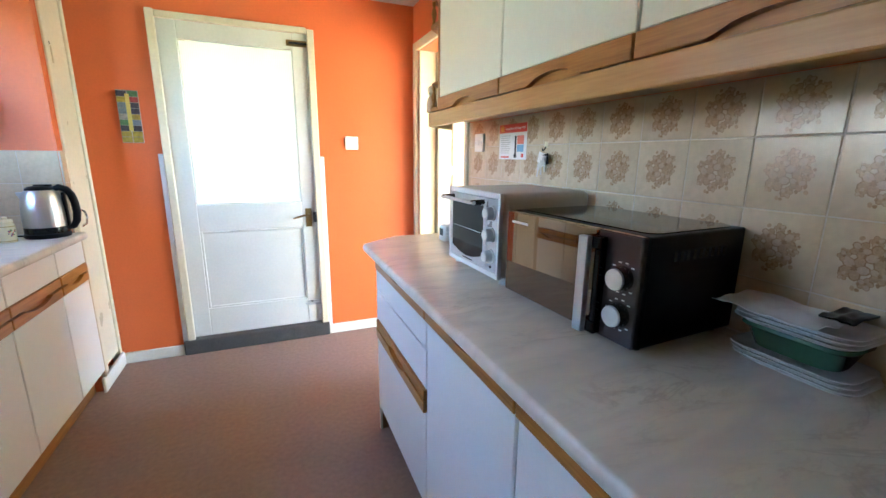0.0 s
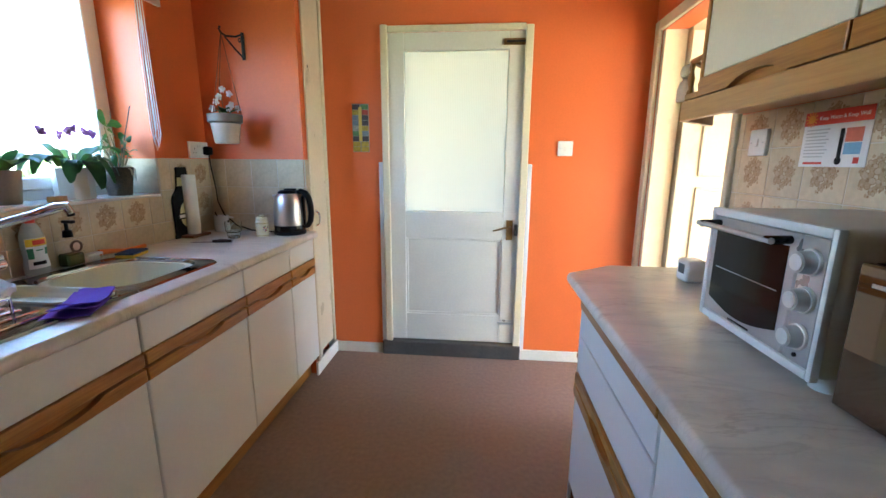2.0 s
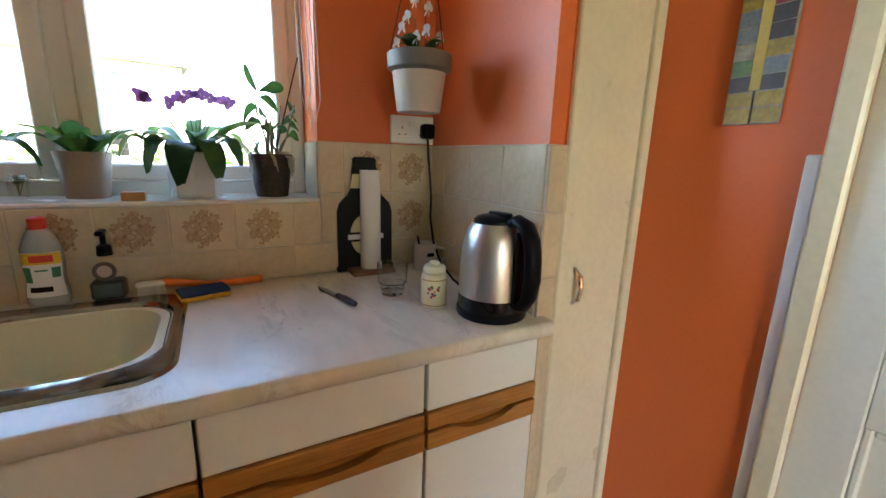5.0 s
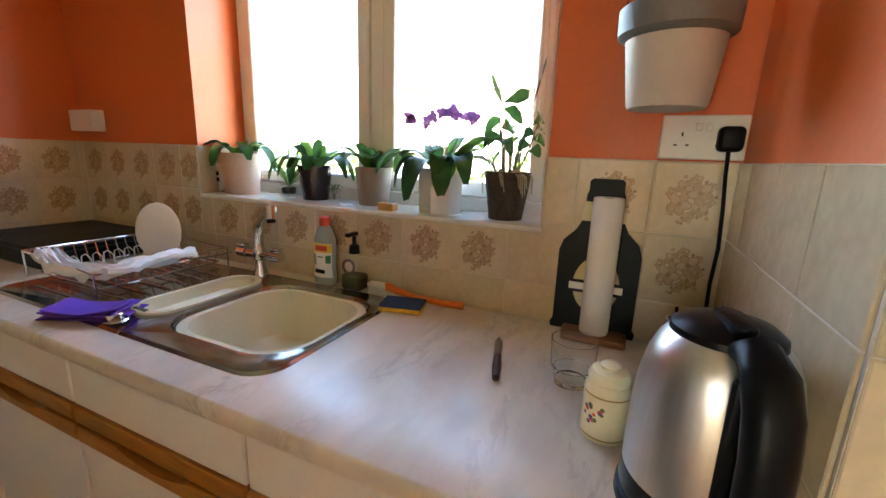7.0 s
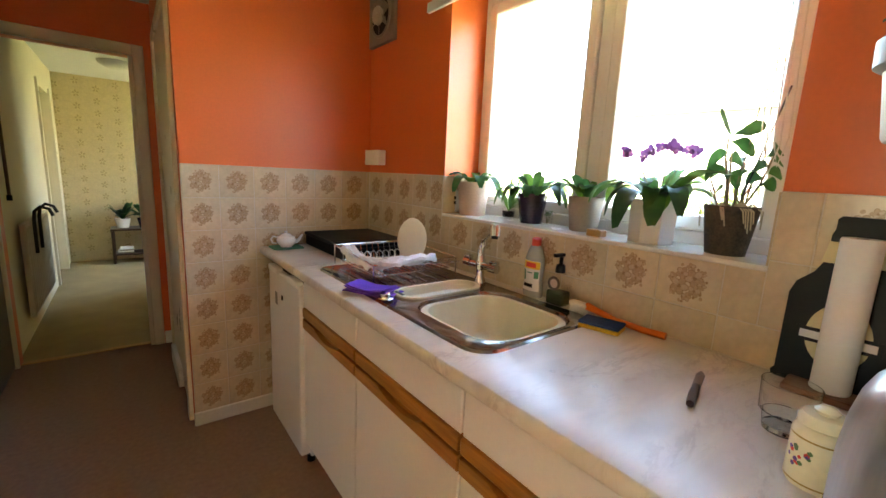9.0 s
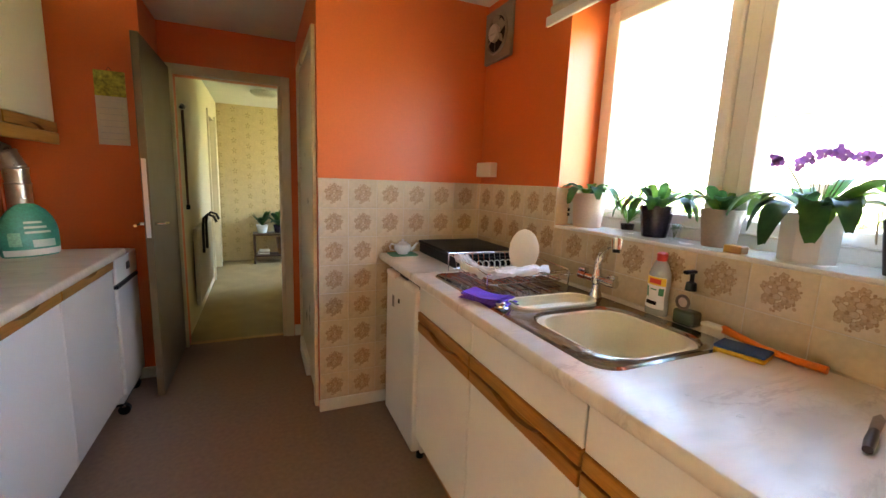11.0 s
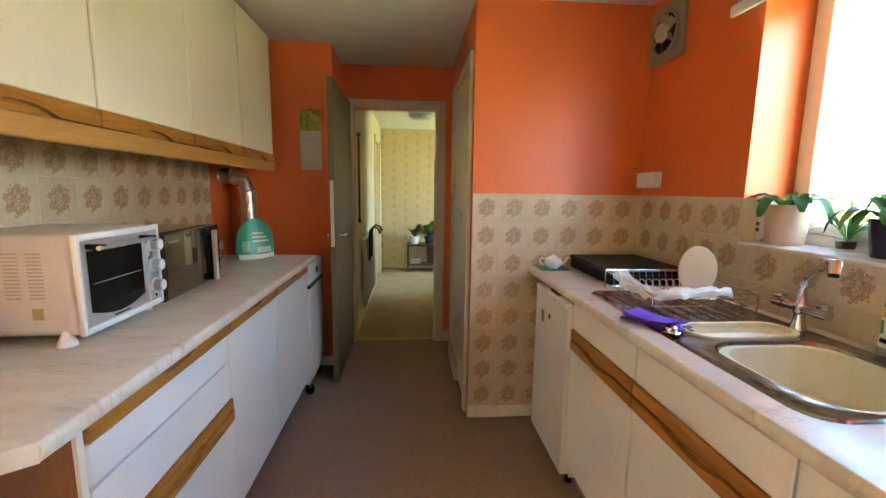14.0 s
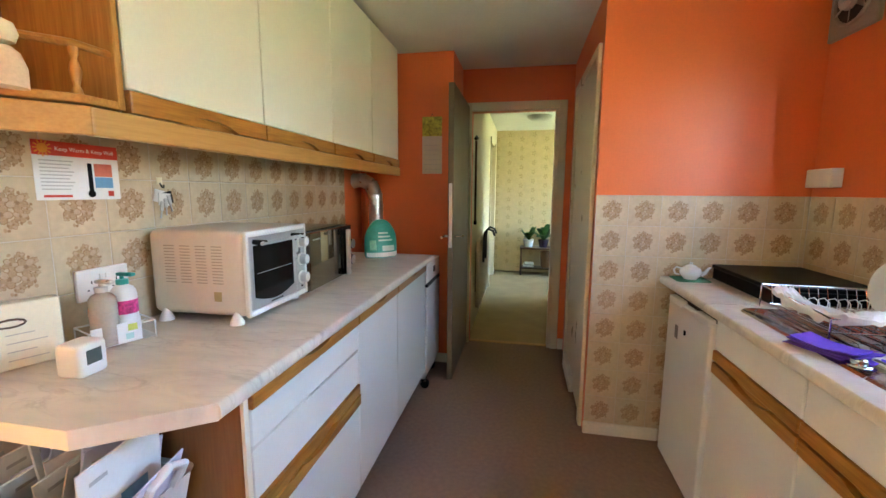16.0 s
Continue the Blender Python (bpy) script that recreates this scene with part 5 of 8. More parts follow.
def pouch_patch(t0, t1, z0, z1, lift, n=14):
    bm = bmesh.new()
    grid = [[bm.verts.new(pouch_skin(t0 + (t1 - t0) * i / n, z0 + (z1 - z0) * j / 6, lift)) for j in range(7)] for i in range(n + 1)]
    for i in range(n):
        for j in range(6):
            bm.faces.new((grid[i][j], grid[i + 1][j], grid[i + 1][j + 1], grid[i][j + 1]))
    return bm


bm = bmesh.new()
rings(bm, [([pouch_skin(2 * math.pi * k / 48, z, 0)[:2] for k in range(48)], z) for z in [0.236 * j / 24 * 0.9999 for j in range(25)]])
lpart("pouch_body", bm, TEAL, pouch, smooth=True)
for s0 in (0.0, math.pi):
    lpart("base_band", pouch_patch(s0 - 1.25, s0 + 1.25, 0.006, 0.034, 0.0006), WHITE_PLASTIC, pouch, smooth=True)
    lpart("print_patch", pouch_patch(s0 - 0.1, s0 + 0.75, 0.042, 0.075, 0.0007), PALE_TEAL, pouch, smooth=True)
    lpart("print_patch", pouch_patch(s0 - 0.9, s0 - 0.45, 0.05, 0.11, 0.0007), surface("mint print", (0.25, 0.60, 0.42), 0.3, var=0.3, scale=30), pouch, smooth=True)
    for k in range(3):
        lpart("label_bar", pouch_patch(s0 - 0.3, s0 + 0.62 - 0.12 * k, 0.104 + 0.022 * k, 0.114 + 0.022 * k, 0.0008), PALE_TEAL, pouch, smooth=True)

FOIL = surface("crinkled aluminium duct", (0.60, 0.58, 0.55), 0.3, 1.0, var=0.15, scale=30, fine=200, bump=0.4)
pts = [Vector(p) for p in ((1.449, 0.69, 1.368), (1.385, 0.69, 1.372), (1.325, 0.69, 1.345), (1.292, 0.69, 1.275), (1.288, 0.69, 1.20), (1.288, 0.69, 0.8865))]
duct = thing("vent_duct", (1.288, 0.69, 0.8865), "segmented aluminium vent duct from the worktop into the wall", "duct")
for a, b in zip(pts, pts[1:]):
    way = (b - a).normalized()
    part("segment", tube(bmesh.new(), [a - way * 0.006, a, b - way * 0.002, b + way * 0.004], [0.0495, 0.050, 0.0475, 0.0475], 24), FOIL, duct, smooth=True)
    part("seam_ring", tube(bmesh.new(), [a - way * 0.004, a, a + way * 0.004], [0.0505, 0.0535, 0.0505], 24), FOIL, duct, smooth=True)
for x, y in ((1.425, 0.60), (1.425, 0.56), (1.425, 0.525)):
    solid("pipe", tube(bmesh.new(), [(x, y, COUNTER if y > 0.845 else 0.0), (x, y, 1.46)], 0.0085, 10), ORANGE, "orange painted water pipe up the wall corner", "pipe", "pipes in the corner", True)

# clock, soaps, box by the end of the worktop
ck = turned("digital_clock", (1.232, 2.745, COUNTER), 4, "small white digital clock with grey display", "clock")
lpart("case", cuboid(-0.034, 0.03, -0.034, 0.034, 0, 0.076, 0.010, 3), WHITE_PLASTIC, ck, smooth=True)
lpart("display", cuboid(-0.0355, -0.034, -0.017, 0.018, 0.028, 0.06, 0.0005), surface("grey display", (0.10, 0.11, 0.10), 0.25), ck)

cad = turned("soap_caddy", (1.345, 2.565, COUNTER), -20, "cream wire caddy for soap bottles", "caddy")
for z in (0.006, 0.05):
    lpart("hoop", tube(bmesh.new(), [(-0.045, -0.075, z), (0.045, -0.075, z), (0.045, 0.075, z), (-0.045, 0.075, z)], 0.0022, 6, True), WIRE_WHITE, cad)
for x, y in ((-0.045, -0.075), (0.045, -0.075), (0.045, 0.075), (-0.045, 0.075), (-0.045, 0)):
    lpart("upright", tube(bmesh.new(), [(x, y, 0), (x, y, 0.05)], 0.0022, 6), WIRE_WHITE, cad)
lpart("base", cuboid(-0.045, 0.045, -0.075, 0.075, 0.004, 0.007), WIRE_WHITE, cad)
lpart("label_card", cuboid(-0.0488, -0.0474, -0.04, 0.072, 0.007, 0.060, 0.0005), PAPER, cad, "white card label")
lpart("card_print", cuboid(-0.0494, -0.0489, -0.03, -0.008, 0.036, 0.054), surface("lime print", (0.55, 0.62, 0.12), 0.5), cad)
lpart("card_print", cuboid(-0.0494, -0.0489, -0.02, -0.002, 0.014, 0.030), surface("pale aqua print", (0.45, 0.66, 0.62), 0.5), cad)


def pump_bottle(x, y, r, h, body, cap, label, print_mat=None, liquid=None):
    t = thing("soap_bottle", (x, y, COUNTER + 0.0075), label, "bottle", "pump bottles in the caddy")
    lpart("bottle", lathe(bmesh.new(), [(0, 0), (r, 0), (r, h * 0.66), (r * 0.94, h * 0.74), (r * 0.75, h * 0.80), (r * 0.42, h * 0.84), (r * 0.4, h * 0.87), (0, h * 0.87)], 24), body, t, smooth=True)
    if liquid:
        lpart("soap", lathe(bmesh.new(), [(0, 0.002), (r - 0.002, 0.002), (r - 0.002, h * 0.50), (0, h * 0.50)], 24), liquid, t, smooth=True)
    p = lpart("pump", lathe(bmesh.new(), [(r * 0.48, h * 0.85), (r * 0.48, h * 0.93), (0.005, h * 0.94), (0.005, h), (0, h)], 16), cap, t, smooth=True)
    lpart("nozzle", cuboid(-0.04, 0.012, -0.008, 0.008, h * 0.985, h * 1.045, 0.004, 2), cap, p, smooth=True)
    if print_mat:
        lpart("print", lathe(bmesh.new(), [(r + 0.0006, h * 0.38), (r + 0.0006, h * 0.6)], 24), print_mat, t)
    return t


PINK = surface("pink check print", (0.62, 0.05, 0.22), 0.4, var=0.5, scale=60)
pump_bottle(1.335, 2.603, 0.031, 0.165, surface("milky clear plastic", (0.74, 0.67, 0.56), 0.2, trans=0.55), SILVER, "clear soap bottle with a chrome pump, half full", None, surface("cloudy cream soap", (0.68, 0.58, 0.44), 0.3, var=0.1, scale=10))
pump_bottle(1.352, 2.530, 0.031, 0.17, WHITE_PLASTIC, surface("turquoise cap", (0.05, 0.45, 0.36), 0.3), "white hand wash bottle with turquoise pump and pink print", PINK)

bx = turned("recipe_box", (1.41, 2.735, COUNTER), -22, "pale cream card box with a dark candle holder print", "box")
lpart("box_body", cuboid(-0.018, 0.018, -0.07, 0.07, 0, 0.155, 0.003), surface("cream card", (0.74, 0.70, 0.52), 0.5, var=0.05), bx)
bm = bmesh.new()
tube(bm, [(-0.0195, 0.02 + 0.026 * math.cos(k * 0.5236), 0.108 + 0.009 * math.sin(k * 0.5236)) for k in range(12)], 0.0025, 6, True)
lpart("print", bm, surface("brown print", (0.10, 0.07, 0.04), 0.6), bx)
for k in range(4):
    lpart("print_bar", cuboid(-0.0186, -0.018, -0.04 + 0.02 * (k % 2), 0.03, 0.02 + 0.02 * k, 0.022 + 0.02 * k), surface("grey print", (0.42, 0.40, 0.34), 0.6), bx)


def socket_plate(name, m, w, h, label, category, gangs=2, switch_only=False, plug=False):
    """A faceplate with its front at +z of its own pose: sockets or a switch."""
    t = thing(name, (0, 0, 0), label, category)
    t.matrix_world = m
    lpart("backbox", cuboid(-w / 2, w / 2, -h / 2, h / 2, 0, 0.012, 0.003, 2), WHITE_PLASTIC, t)
    if switch_only:
        lpart("rocker", cuboid(-0.008, 0.008, -0.013, 0.013, 0.012, 0.016, 0.002), WHITE_PLASTIC, t)
        for s in (-1, 1):
            lpart("screw", cyl(bmesh.new(), (s * w * 0.35, 0, 0.012), (s * w * 0.35, 0, 0.0128), 0.003, seg=10), SILVER, t)
        return t
    for g in range(gangs):
        cx = (g - (gangs - 1) / 2) * w * 0.5 * 0.96
        for dx, dy, ww, hh in ((0, 0.006, 0.003, 0.008), (-0.0105, -0.015, 0.006, 0.003), (0.0105, -0.015, 0.006, 0.003)):
            lpart("pin_hole", cuboid(cx + dx - ww / 2, cx + dx + ww / 2, dy - hh / 2, dy + hh / 2, 0.0119, 0.0124), BLACK_MATT, t)
        sw = cx * 0.25
        lpart("rocker", cuboid(sw - 0.006, sw + 0.006, 0.012, 0.028, 0.012, 0.016, 0.0015), WHITE_PLASTIC, t)
    return t


def on_wall(x, y, z, normal):
    n, up = Vector(normal), Vector((0, 0, 1))
    return Matrix.Translation((x, y, z)) @ Matrix((up.cross(n), up, n)).transposed().to_4x4()


E_FACE, W_FACE = EAST - 0.0080, WEST + 0.0080
socket_plate("socket", on_wall(E_FACE, 2.515, 1.035, (-1, 0, 0)), 0.146, 0.086, "white double wall socket above the long worktop", "socket")
socket_plate("isolator_switch", on_wall(E_FACE, 2.835, 1.345, (-1, 0, 0)), 0.086, 0.086, "white isolator switch on the tiles", "switch", switch_only=True)
socket_plate("light_switch", on_wall(1.0, NORTH, 1.36, (0, -1, 0)), 0.086, 0.086, "white light switch on the orange wall", "switch", switch_only=True)
socket_plate("socket", on_wall(WEST, 3.482, 1.332, (1, 0, 0)), 0.15, 0.086, "white double wall socket with a black plug", "socket")
sp = thing("switch_box", (WEST + 0.02, 1.365, 1.365), "white surface-mounted switch box above the tiles", "switch")
part("box", cuboid(WEST, WEST + 0.045, 1.28, 1.44, 1.325, 1.405, 0.004, 2), WHITE_PLASTIC, sp)

pl = thing("kettle_plug", (WEST + 0.03, 3.524, 1.325), "black mains plug and cable for the kettle", "plug")
part("plug_body", cuboid(WEST + 0.0125, WEST + 0.05, 3.504, 3.547, 1.305, 1.352, 0.010, 3), BLACK_MATT, pl, smooth=True)
cable = [(WEST + 0.035, 3.525, 1.308), (WEST + 0.037, 3.527, 1.26), (WEST + 0.04, 3.532, 1.2), (WEST + 0.05, 3.535, 1.12), (WEST + 0.055, 3.531, 1.05), (WEST + 0.09, 3.527, 0.975), (WEST + 0.16, 3.519, 0.92), (WEST + 0.25, 3.514, 0.892), (-0.68, 3.499, 0.8895), (-0.62, 3.489, 0.8895)]
part("cable", tube(bmesh.new(), cable, 0.0038, 8), BLACK_MATT, pl, smooth=True)

# poster, keys, calendar, leaflet
def lettering(text, size, m):
    """Raised letters in the built-in font, centred, on the plane of a pose."""
    curve = bpy.data.curves.new("letters", "FONT")
    curve.body, curve.size, curve.align_x, curve.extrude = text, size, "CENTER", 0.0002
    ob = new("letters", curve)
    bpy.context.view_layer.update()
    mesh = bpy.data.meshes.new_from_object(ob.evaluated_get(bpy.context.evaluated_depsgraph_get()))
    bm = bmesh.new()
    bm.from_mesh(mesh)
    bmesh.ops.transform(bm, verts=bm.verts, matrix=m)
    bpy.data.objects.remove(ob)
    bpy.data.curves.remove(curve)
    bpy.data.meshes.remove(mesh)
    return bm


po = thing("poster", (E_FACE - 0.001, 2.54, 1.34), "white advice card with red heading and thermometer picture", "poster")
ORANGE_PRINT, BLUE_PRINT, GREY_PRINT = surface("sun orange print", (0.72, 0.28, 0.02), 0.4), surface("blue print", (0.18, 0.36, 0.55), 0.4), surface("grey print bars", (0.50, 0.49, 0.47), 0.5)
PX = E_FACE - 0.0004
part("card", cuboid(PX - 0.0012, PX, 2.432, 2.648, 1.268, 1.416), PAPER, po)
part("heading", cuboid(PX - 0.0018, PX - 0.0013, 2.432, 2.648, 1.380, 1.416), RED_PRINT, po)
part("heading_text", lettering("Keep Warm & Keep Well", 0.0145, on_wall(PX - 0.0019, 2.520, 1.393, (-1, 0, 0))), PAPER, po)
for k in range(12):
    ray = cuboid(-0.0003, 0.0003, -0.0016, 0.0016, 0.013, 0.021)
    bmesh.ops.transform(ray, verts=ray.verts, matrix=pose(PX - 0.0022, 2.624, 1.397, 30 * k, 0, 0))
    part("sun_ray", ray, ORANGE_PRINT, po)
part("sun_print", cyl(bmesh.new(), (PX - 0.0026, 2.624, 1.397), (PX - 0.0019, 2.624, 1.397), 0.012, seg=20), ORANGE_PRINT, po)
for k in range(9):
    part("text_bar", cuboid(PX - 0.0018, PX - 0.0013, 2.555 + 0.006 * (k % 3), 2.635, 1.366 - 0.009 * k, 1.369 - 0.009 * k), GREY_PRINT, po)
part("thermometer", cuboid(PX - 0.0022, PX - 0.0014, 2.508, 2.520, 1.285, 1.366, 0.0003), BLACK_MATT, po)
part("thermometer_bulb", cyl(bmesh.new(), (PX - 0.0026, 2.514, 1.284), (PX - 0.0014, 2.514, 1.284), 0.010, seg=16), BLACK_MATT, po)
part("warm_band", cuboid(PX - 0.0018, PX - 0.0013, 2.452, 2.502, 1.331, 1.366), surface("warm red print", (0.62, 0.16, 0.10), 0.5), po)
part("cool_band", cuboid(PX - 0.0018, PX - 0.0013, 2.452, 2.502, 1.300, 1.329), BLUE_PRINT, po)
part("footer_bar", cuboid(PX - 0.0018, PX - 0.0013, 2.565, 2.632, 1.275, 1.281), RED_PRINT, po)
part("stamp", cuboid(PX - 0.0018, PX - 0.0013, 2.452, 2.468, 1.277, 1.292), RED_PRINT, po)

hk = thing("key_hook", (E_FACE - 0.005, 2.297, 1.32), "small hook with a bunch of keys and paper tags", "hook")
part("disc", lathe(bmesh.new(), [(0, -0.011), (0.011, -0.011), (0.011, 0.011), (0, 0.011)], 14, (E_FACE - 0.003, 2.297, 1.325), 0.28, 1.0), CREAM_PLASTIC, hk, smooth=True)
part("hook", tube(bmesh.new(), [(E_FACE - 0.004, 2.297, 1.318), (E_FACE - 0.012, 2.297, 1.305), (E_FACE - 0.018, 2.297, 1.302), (E_FACE - 0.02, 2.297, 1.312)], 0.0025, 8), IRON, hk, smooth=True)
for k, (dy, dz, rx) in enumerate(((0.012, -0.05, 14), (-0.012, -0.056, -12), (0.0, -0.06, 4))):
    bm = cuboid(-0.001, 0.001, -0.022, 0.022, -0.02, 0.02)
    bmesh.ops.transform(bm, verts=bm.verts, matrix=pose(E_FACE - 0.012 - 0.003 * k, 2.297 + dy, 1.325 + dz, rx, 0, 0))
    part("tag", bm, PAPER if k != 1 else BLACK_MATT, hk)
for k in range(3):
    bm = cuboid(-0.0015, 0.0015, -0.006, 0.006, -0.03, 0.0)
    box(bm, -0.0015, 0.0015, -0.002, 0.002, -0.055, -0.031)
    bmesh.ops.transform(bm, verts=bm.verts, matrix=pose(E_FACE - 0.022, 2.285 + 0.012 * k, 1.278 - 0.01 * k, -12 + 12 * k, 0, 0))
    part("key", bm, SILVER, hk)

cal = thing("calendar", (0.93, CAL + 0.004, 1.43), "wall calendar with a yellow-green picture above a date sheet", "calendar")
part("sheet", cuboid(0.856, 1.0, CAL + 0.001, CAL + 0.004, 1.425, 1.69), surface("pale calendar paper", (0.66, 0.62, 0.54), 0.7), cal)
part("picture", cuboid(0.857, 0.999, CAL + 0.001, CAL + 0.006, 1.69, 1.825), surface("yellow green picture", (0.42, 0.42, 0.06), 0.5, var=0.75, scale=22, fine=60, bump=0), cal)
part("hanger", tube(bmesh.new(), [(0.915, CAL + 0.004, 1.825), (0.928, CAL + 0.005, 1.845), (0.941, CAL + 0.004, 1.825)], 0.0015, 6), IRON, cal)
for j in range(6):
    part("date_row", cuboid(0.868, 0.988, CAL + 0.0041, CAL + 0.0045, 1.455 + 0.034 * j, 1.458 + 0.034 * j), GREY_PRINT, cal)

lf = thing("leaflet", (-0.235, NORTH - 0.01, 1.33), "folded colour-printed leaflet pair hanging on the wall", "leaflet")
rnd = random.Random(4)
tints = [surface("leaflet print", c, 0.35, var=0.4, scale=50, bump=0) for c in ((0.30, 0.29, 0.25), (0.10, 0.20, 0.08), (0.30, 0.04, 0.03), (0.05, 0.04, 0.05), (0.35, 0.26, 0.03), (0.16, 0.20, 0.24))]
for s in (-1, 1):
    cover = part("cover", cuboid(-0.235 + s * 0.026 - 0.025, -0.235 + s * 0.026 + 0.025, NORTH - 0.010, NORTH - 0.001, 1.335, 1.62, 0.001), tints[0], lf)
    for k in range(9):
        z0 = 1.338 + k * 0.031
        part("picture", cuboid(-0.235 + s * 0.026 - 0.0235, -0.235 + s * 0.026 + 0.0235, NORTH - 0.0112, NORTH - 0.0102, z0, z0 + 0.029), tints[(k * 5 + (1 if s > 0 else 3) + k // 3) % 6 if k > 2 else (4 if k < 2 else 3)], cover)
part("ribbon", cuboid(-0.245, -0.225, NORTH - 0.014, NORTH - 0.0115, 1.40, 1.60, 0.001), surface("gold ribbon", (0.55, 0.42, 0.08), 0.4), lf)

# ornaments on the open shelf
orn = thing("ornament", (1.186, 2.846, 1.478), "cream and peach fabric ornament hanging from the shelf rail", "ornament")
lpart("skirt", lathe(bmesh.new(), [(0, 0), (0.045, 0), (0.046, 0.05), (0.034, 0.085), (0.018, 0.098), (0, 0.1)], 20, (0, 0, 0), 0.7, 1.0), surface("peach fabric", (0.70, 0.50, 0.34), 0.8, var=0.1), orn, smooth=True)
lpart("head", lathe(bmesh.new(), [(0, 0.098), (0.026, 0.108), (0.034, 0.13), (0.026, 0.155), (0, 0.165)], 20, (0, 0, 0), 0.8, 1.0), surface("cream felt", (0.72, 0.62, 0.42), 0.9, var=0.08), orn, smooth=True)
orn.scale = (0.72, 0.72, 0.72)
lpart("loop", tube(bmesh.new(), [(0, 0, 0.16), (0.012, -0.002, 0.15), (0.022, -0.006, 0.138)], 0.0015, 6), IRON, orn)
solid("card", cuboid(1.28, 1.285, 2.80, 2.86, 1.487, 1.575, 0.001), PAPER, "small white card standing on the open shelf", "card", at=(1.28, 2.83, 1.487))

# papers under the worktop end
sh = solid("letter_shelf", cuboid(0.92, EAST - 0.014, 2.696, 2.925, 0.50, 0.518, 0.002), OAK_X, "oak shelf fixed under the end of the worktop", "shelf")
bk = thing("letter_basket", (1.2, 2.81, 0.518), "white plastic basket full of envelopes and papers", "basket")
bm = bmesh.new()
rings(bm, [(corners(1.02, 1.40, 2.715, 2.905, [0.03] * 4), 0.5185), (corners(0.99, 1.42, 2.705, 2.915, [0.03] * 4), 0.66), (corners(0.985, 1.425, 2.702, 2.918, [0.03] * 4), 0.67), (corners(0.997, 1.413, 2.712, 2.908, [0.03] * 4), 0.662), (corners(1.026, 1.394, 2.721, 2.899, [0.03] * 4), 0.524)])
part("tub", bm, WHITE_PLASTIC, bk, smooth=True)
part("grip", tube(bmesh.new(), [(0.99, 2.77, 0.665), (0.96, 2.77, 0.72), (0.955, 2.81, 0.74), (0.96, 2.85, 0.72), (0.99, 2.85, 0.665)], 0.010, 8), WHITE_PLASTIC, bk, smooth=True)
LILAC = surface("white envelope paper", (0.62, 0.60, 0.74), 0.75, var=0.04)
MANILA = surface("pinkish paper", (0.72, 0.62, 0.58), 0.75, var=0.05)
for k in range(24):
    w, h = rnd.uniform(0.12, 0.175), rnd.uniform(0.22, 0.30)
    e = turned("envelope", (1.045 + 0.0135 * k, 2.81 + rnd.uniform(-0.018, 0.025), 0.527), 0, "white paper envelope standing in the basket", "envelope", "envelopes in the basket")
    e.rotation_euler = (radians(rnd.uniform(-10, 10)), radians(rnd.uniform(-22, 4)), radians(rnd.uniform(-14, 40)))
    lpart("paper", cuboid(-0.002, 0.002, -w / 2, w / 2, 0.0, h, 0.0008), (LILAC, PAPER, LILAC, MANILA)[k % 4], e)
    if k % 2:
        lpart("window", cuboid(-0.0028, -0.0021, -w * 0.3, w * 0.05, h * 0.45, h * 0.62), BLUE_PRINT if k % 4 == 1 else GREY_PRINT, e)
    lpart("print_bar", cuboid(-0.0028, -0.0021, w * 0.18, w * 0.38, h * 0.86, h * 0.89), GREY_PRINT, e)
for k, (x, y, tilt, turn) in enumerate(((1.10, 2.885, -24, 8), (1.20, 2.895, -20, -6), (1.31, 2.89, -26, 10))):
    e = turned("envelope", (x, y, 0.56), 0, "white paper envelope leaning out of the basket", "envelope", "envelopes in the basket")
    e.rotation_euler = (radians(tilt), radians(6 - 5 * k), radians(turn))
    lpart("paper", cuboid(-0.075, 0.075, -0.002, 0.002, 0.0, 0.235, 0.0008), (MANILA, LILAC, PAPER)[k], e)
    lpart("print_bar", cuboid(0.02, 0.055, 0.0021, 0.0028, 0.19, 0.196), GREY_PRINT, e)
    lpart("window", cuboid(-0.055, 0.0, 0.0021, 0.0028, 0.08, 0.12), (BLUE_PRINT, GREY_PRINT, BLUE_PRINT)[k], e)

# ---- things on the sink side ----
kt = turned("kettle", (-0.530, 3.474, COUNTER), 190, "brushed steel cordless kettle with black handle and lid", "kettle")
lpart("base", lathe(bmesh.new(), [(0, 0), (0.082, 0), (0.085, 0.006), (0.084, 0.018), (0.078, 0.022), (0, 0.022)], 40), BLACK_MATT, kt, smooth=True)
lpart("skirt", lathe(bmesh.new(), [(0, 0.022), (0.081, 0.022), (0.082, 0.028), (0.0805, 0.05), (0.079, 0.051)], 40), BLACK_GLOSS, kt, smooth=True)
lpart("body", lathe(bmesh.new(), [(0.0800, 0.051), (0.0805, 0.08), (0.0795, 0.12), (0.076, 0.16), (0.070, 0.19), (0.062, 0.21), (0.053, 0.221)], 48), STEEL, kt, "brushed steel body", True)
ld = lpart("lid", lathe(bmesh.new(), [(0.053, 0.220), (0.052, 0.228), (0.042, 0.236), (0.02, 0.240), (0, 0.241)], 36), BLACK_MATT, kt, smooth=True)
lpart("lid_ridge", slab(bmesh.new(), rounded(-0.045, 0.02, -0.012, 0.012, 0.011), 0.236, 0.246, 0.003), BLACK_MATT, ld, smooth=True)
bm = bmesh.new()
rings(bm, [([(0.052, -0.024), (0.052, 0.024), (0.066, 0.0)], 0.165), ([(0.048, -0.02), (0.048, 0.02), (0.082, 0.0)], 0.20), ([(0.044, -0.016), (0.044, 0.016), (0.084, 0.0)], 0.212)])
lpart("spout", bm, STEEL, kt, smooth=True)
bm = bmesh.new()
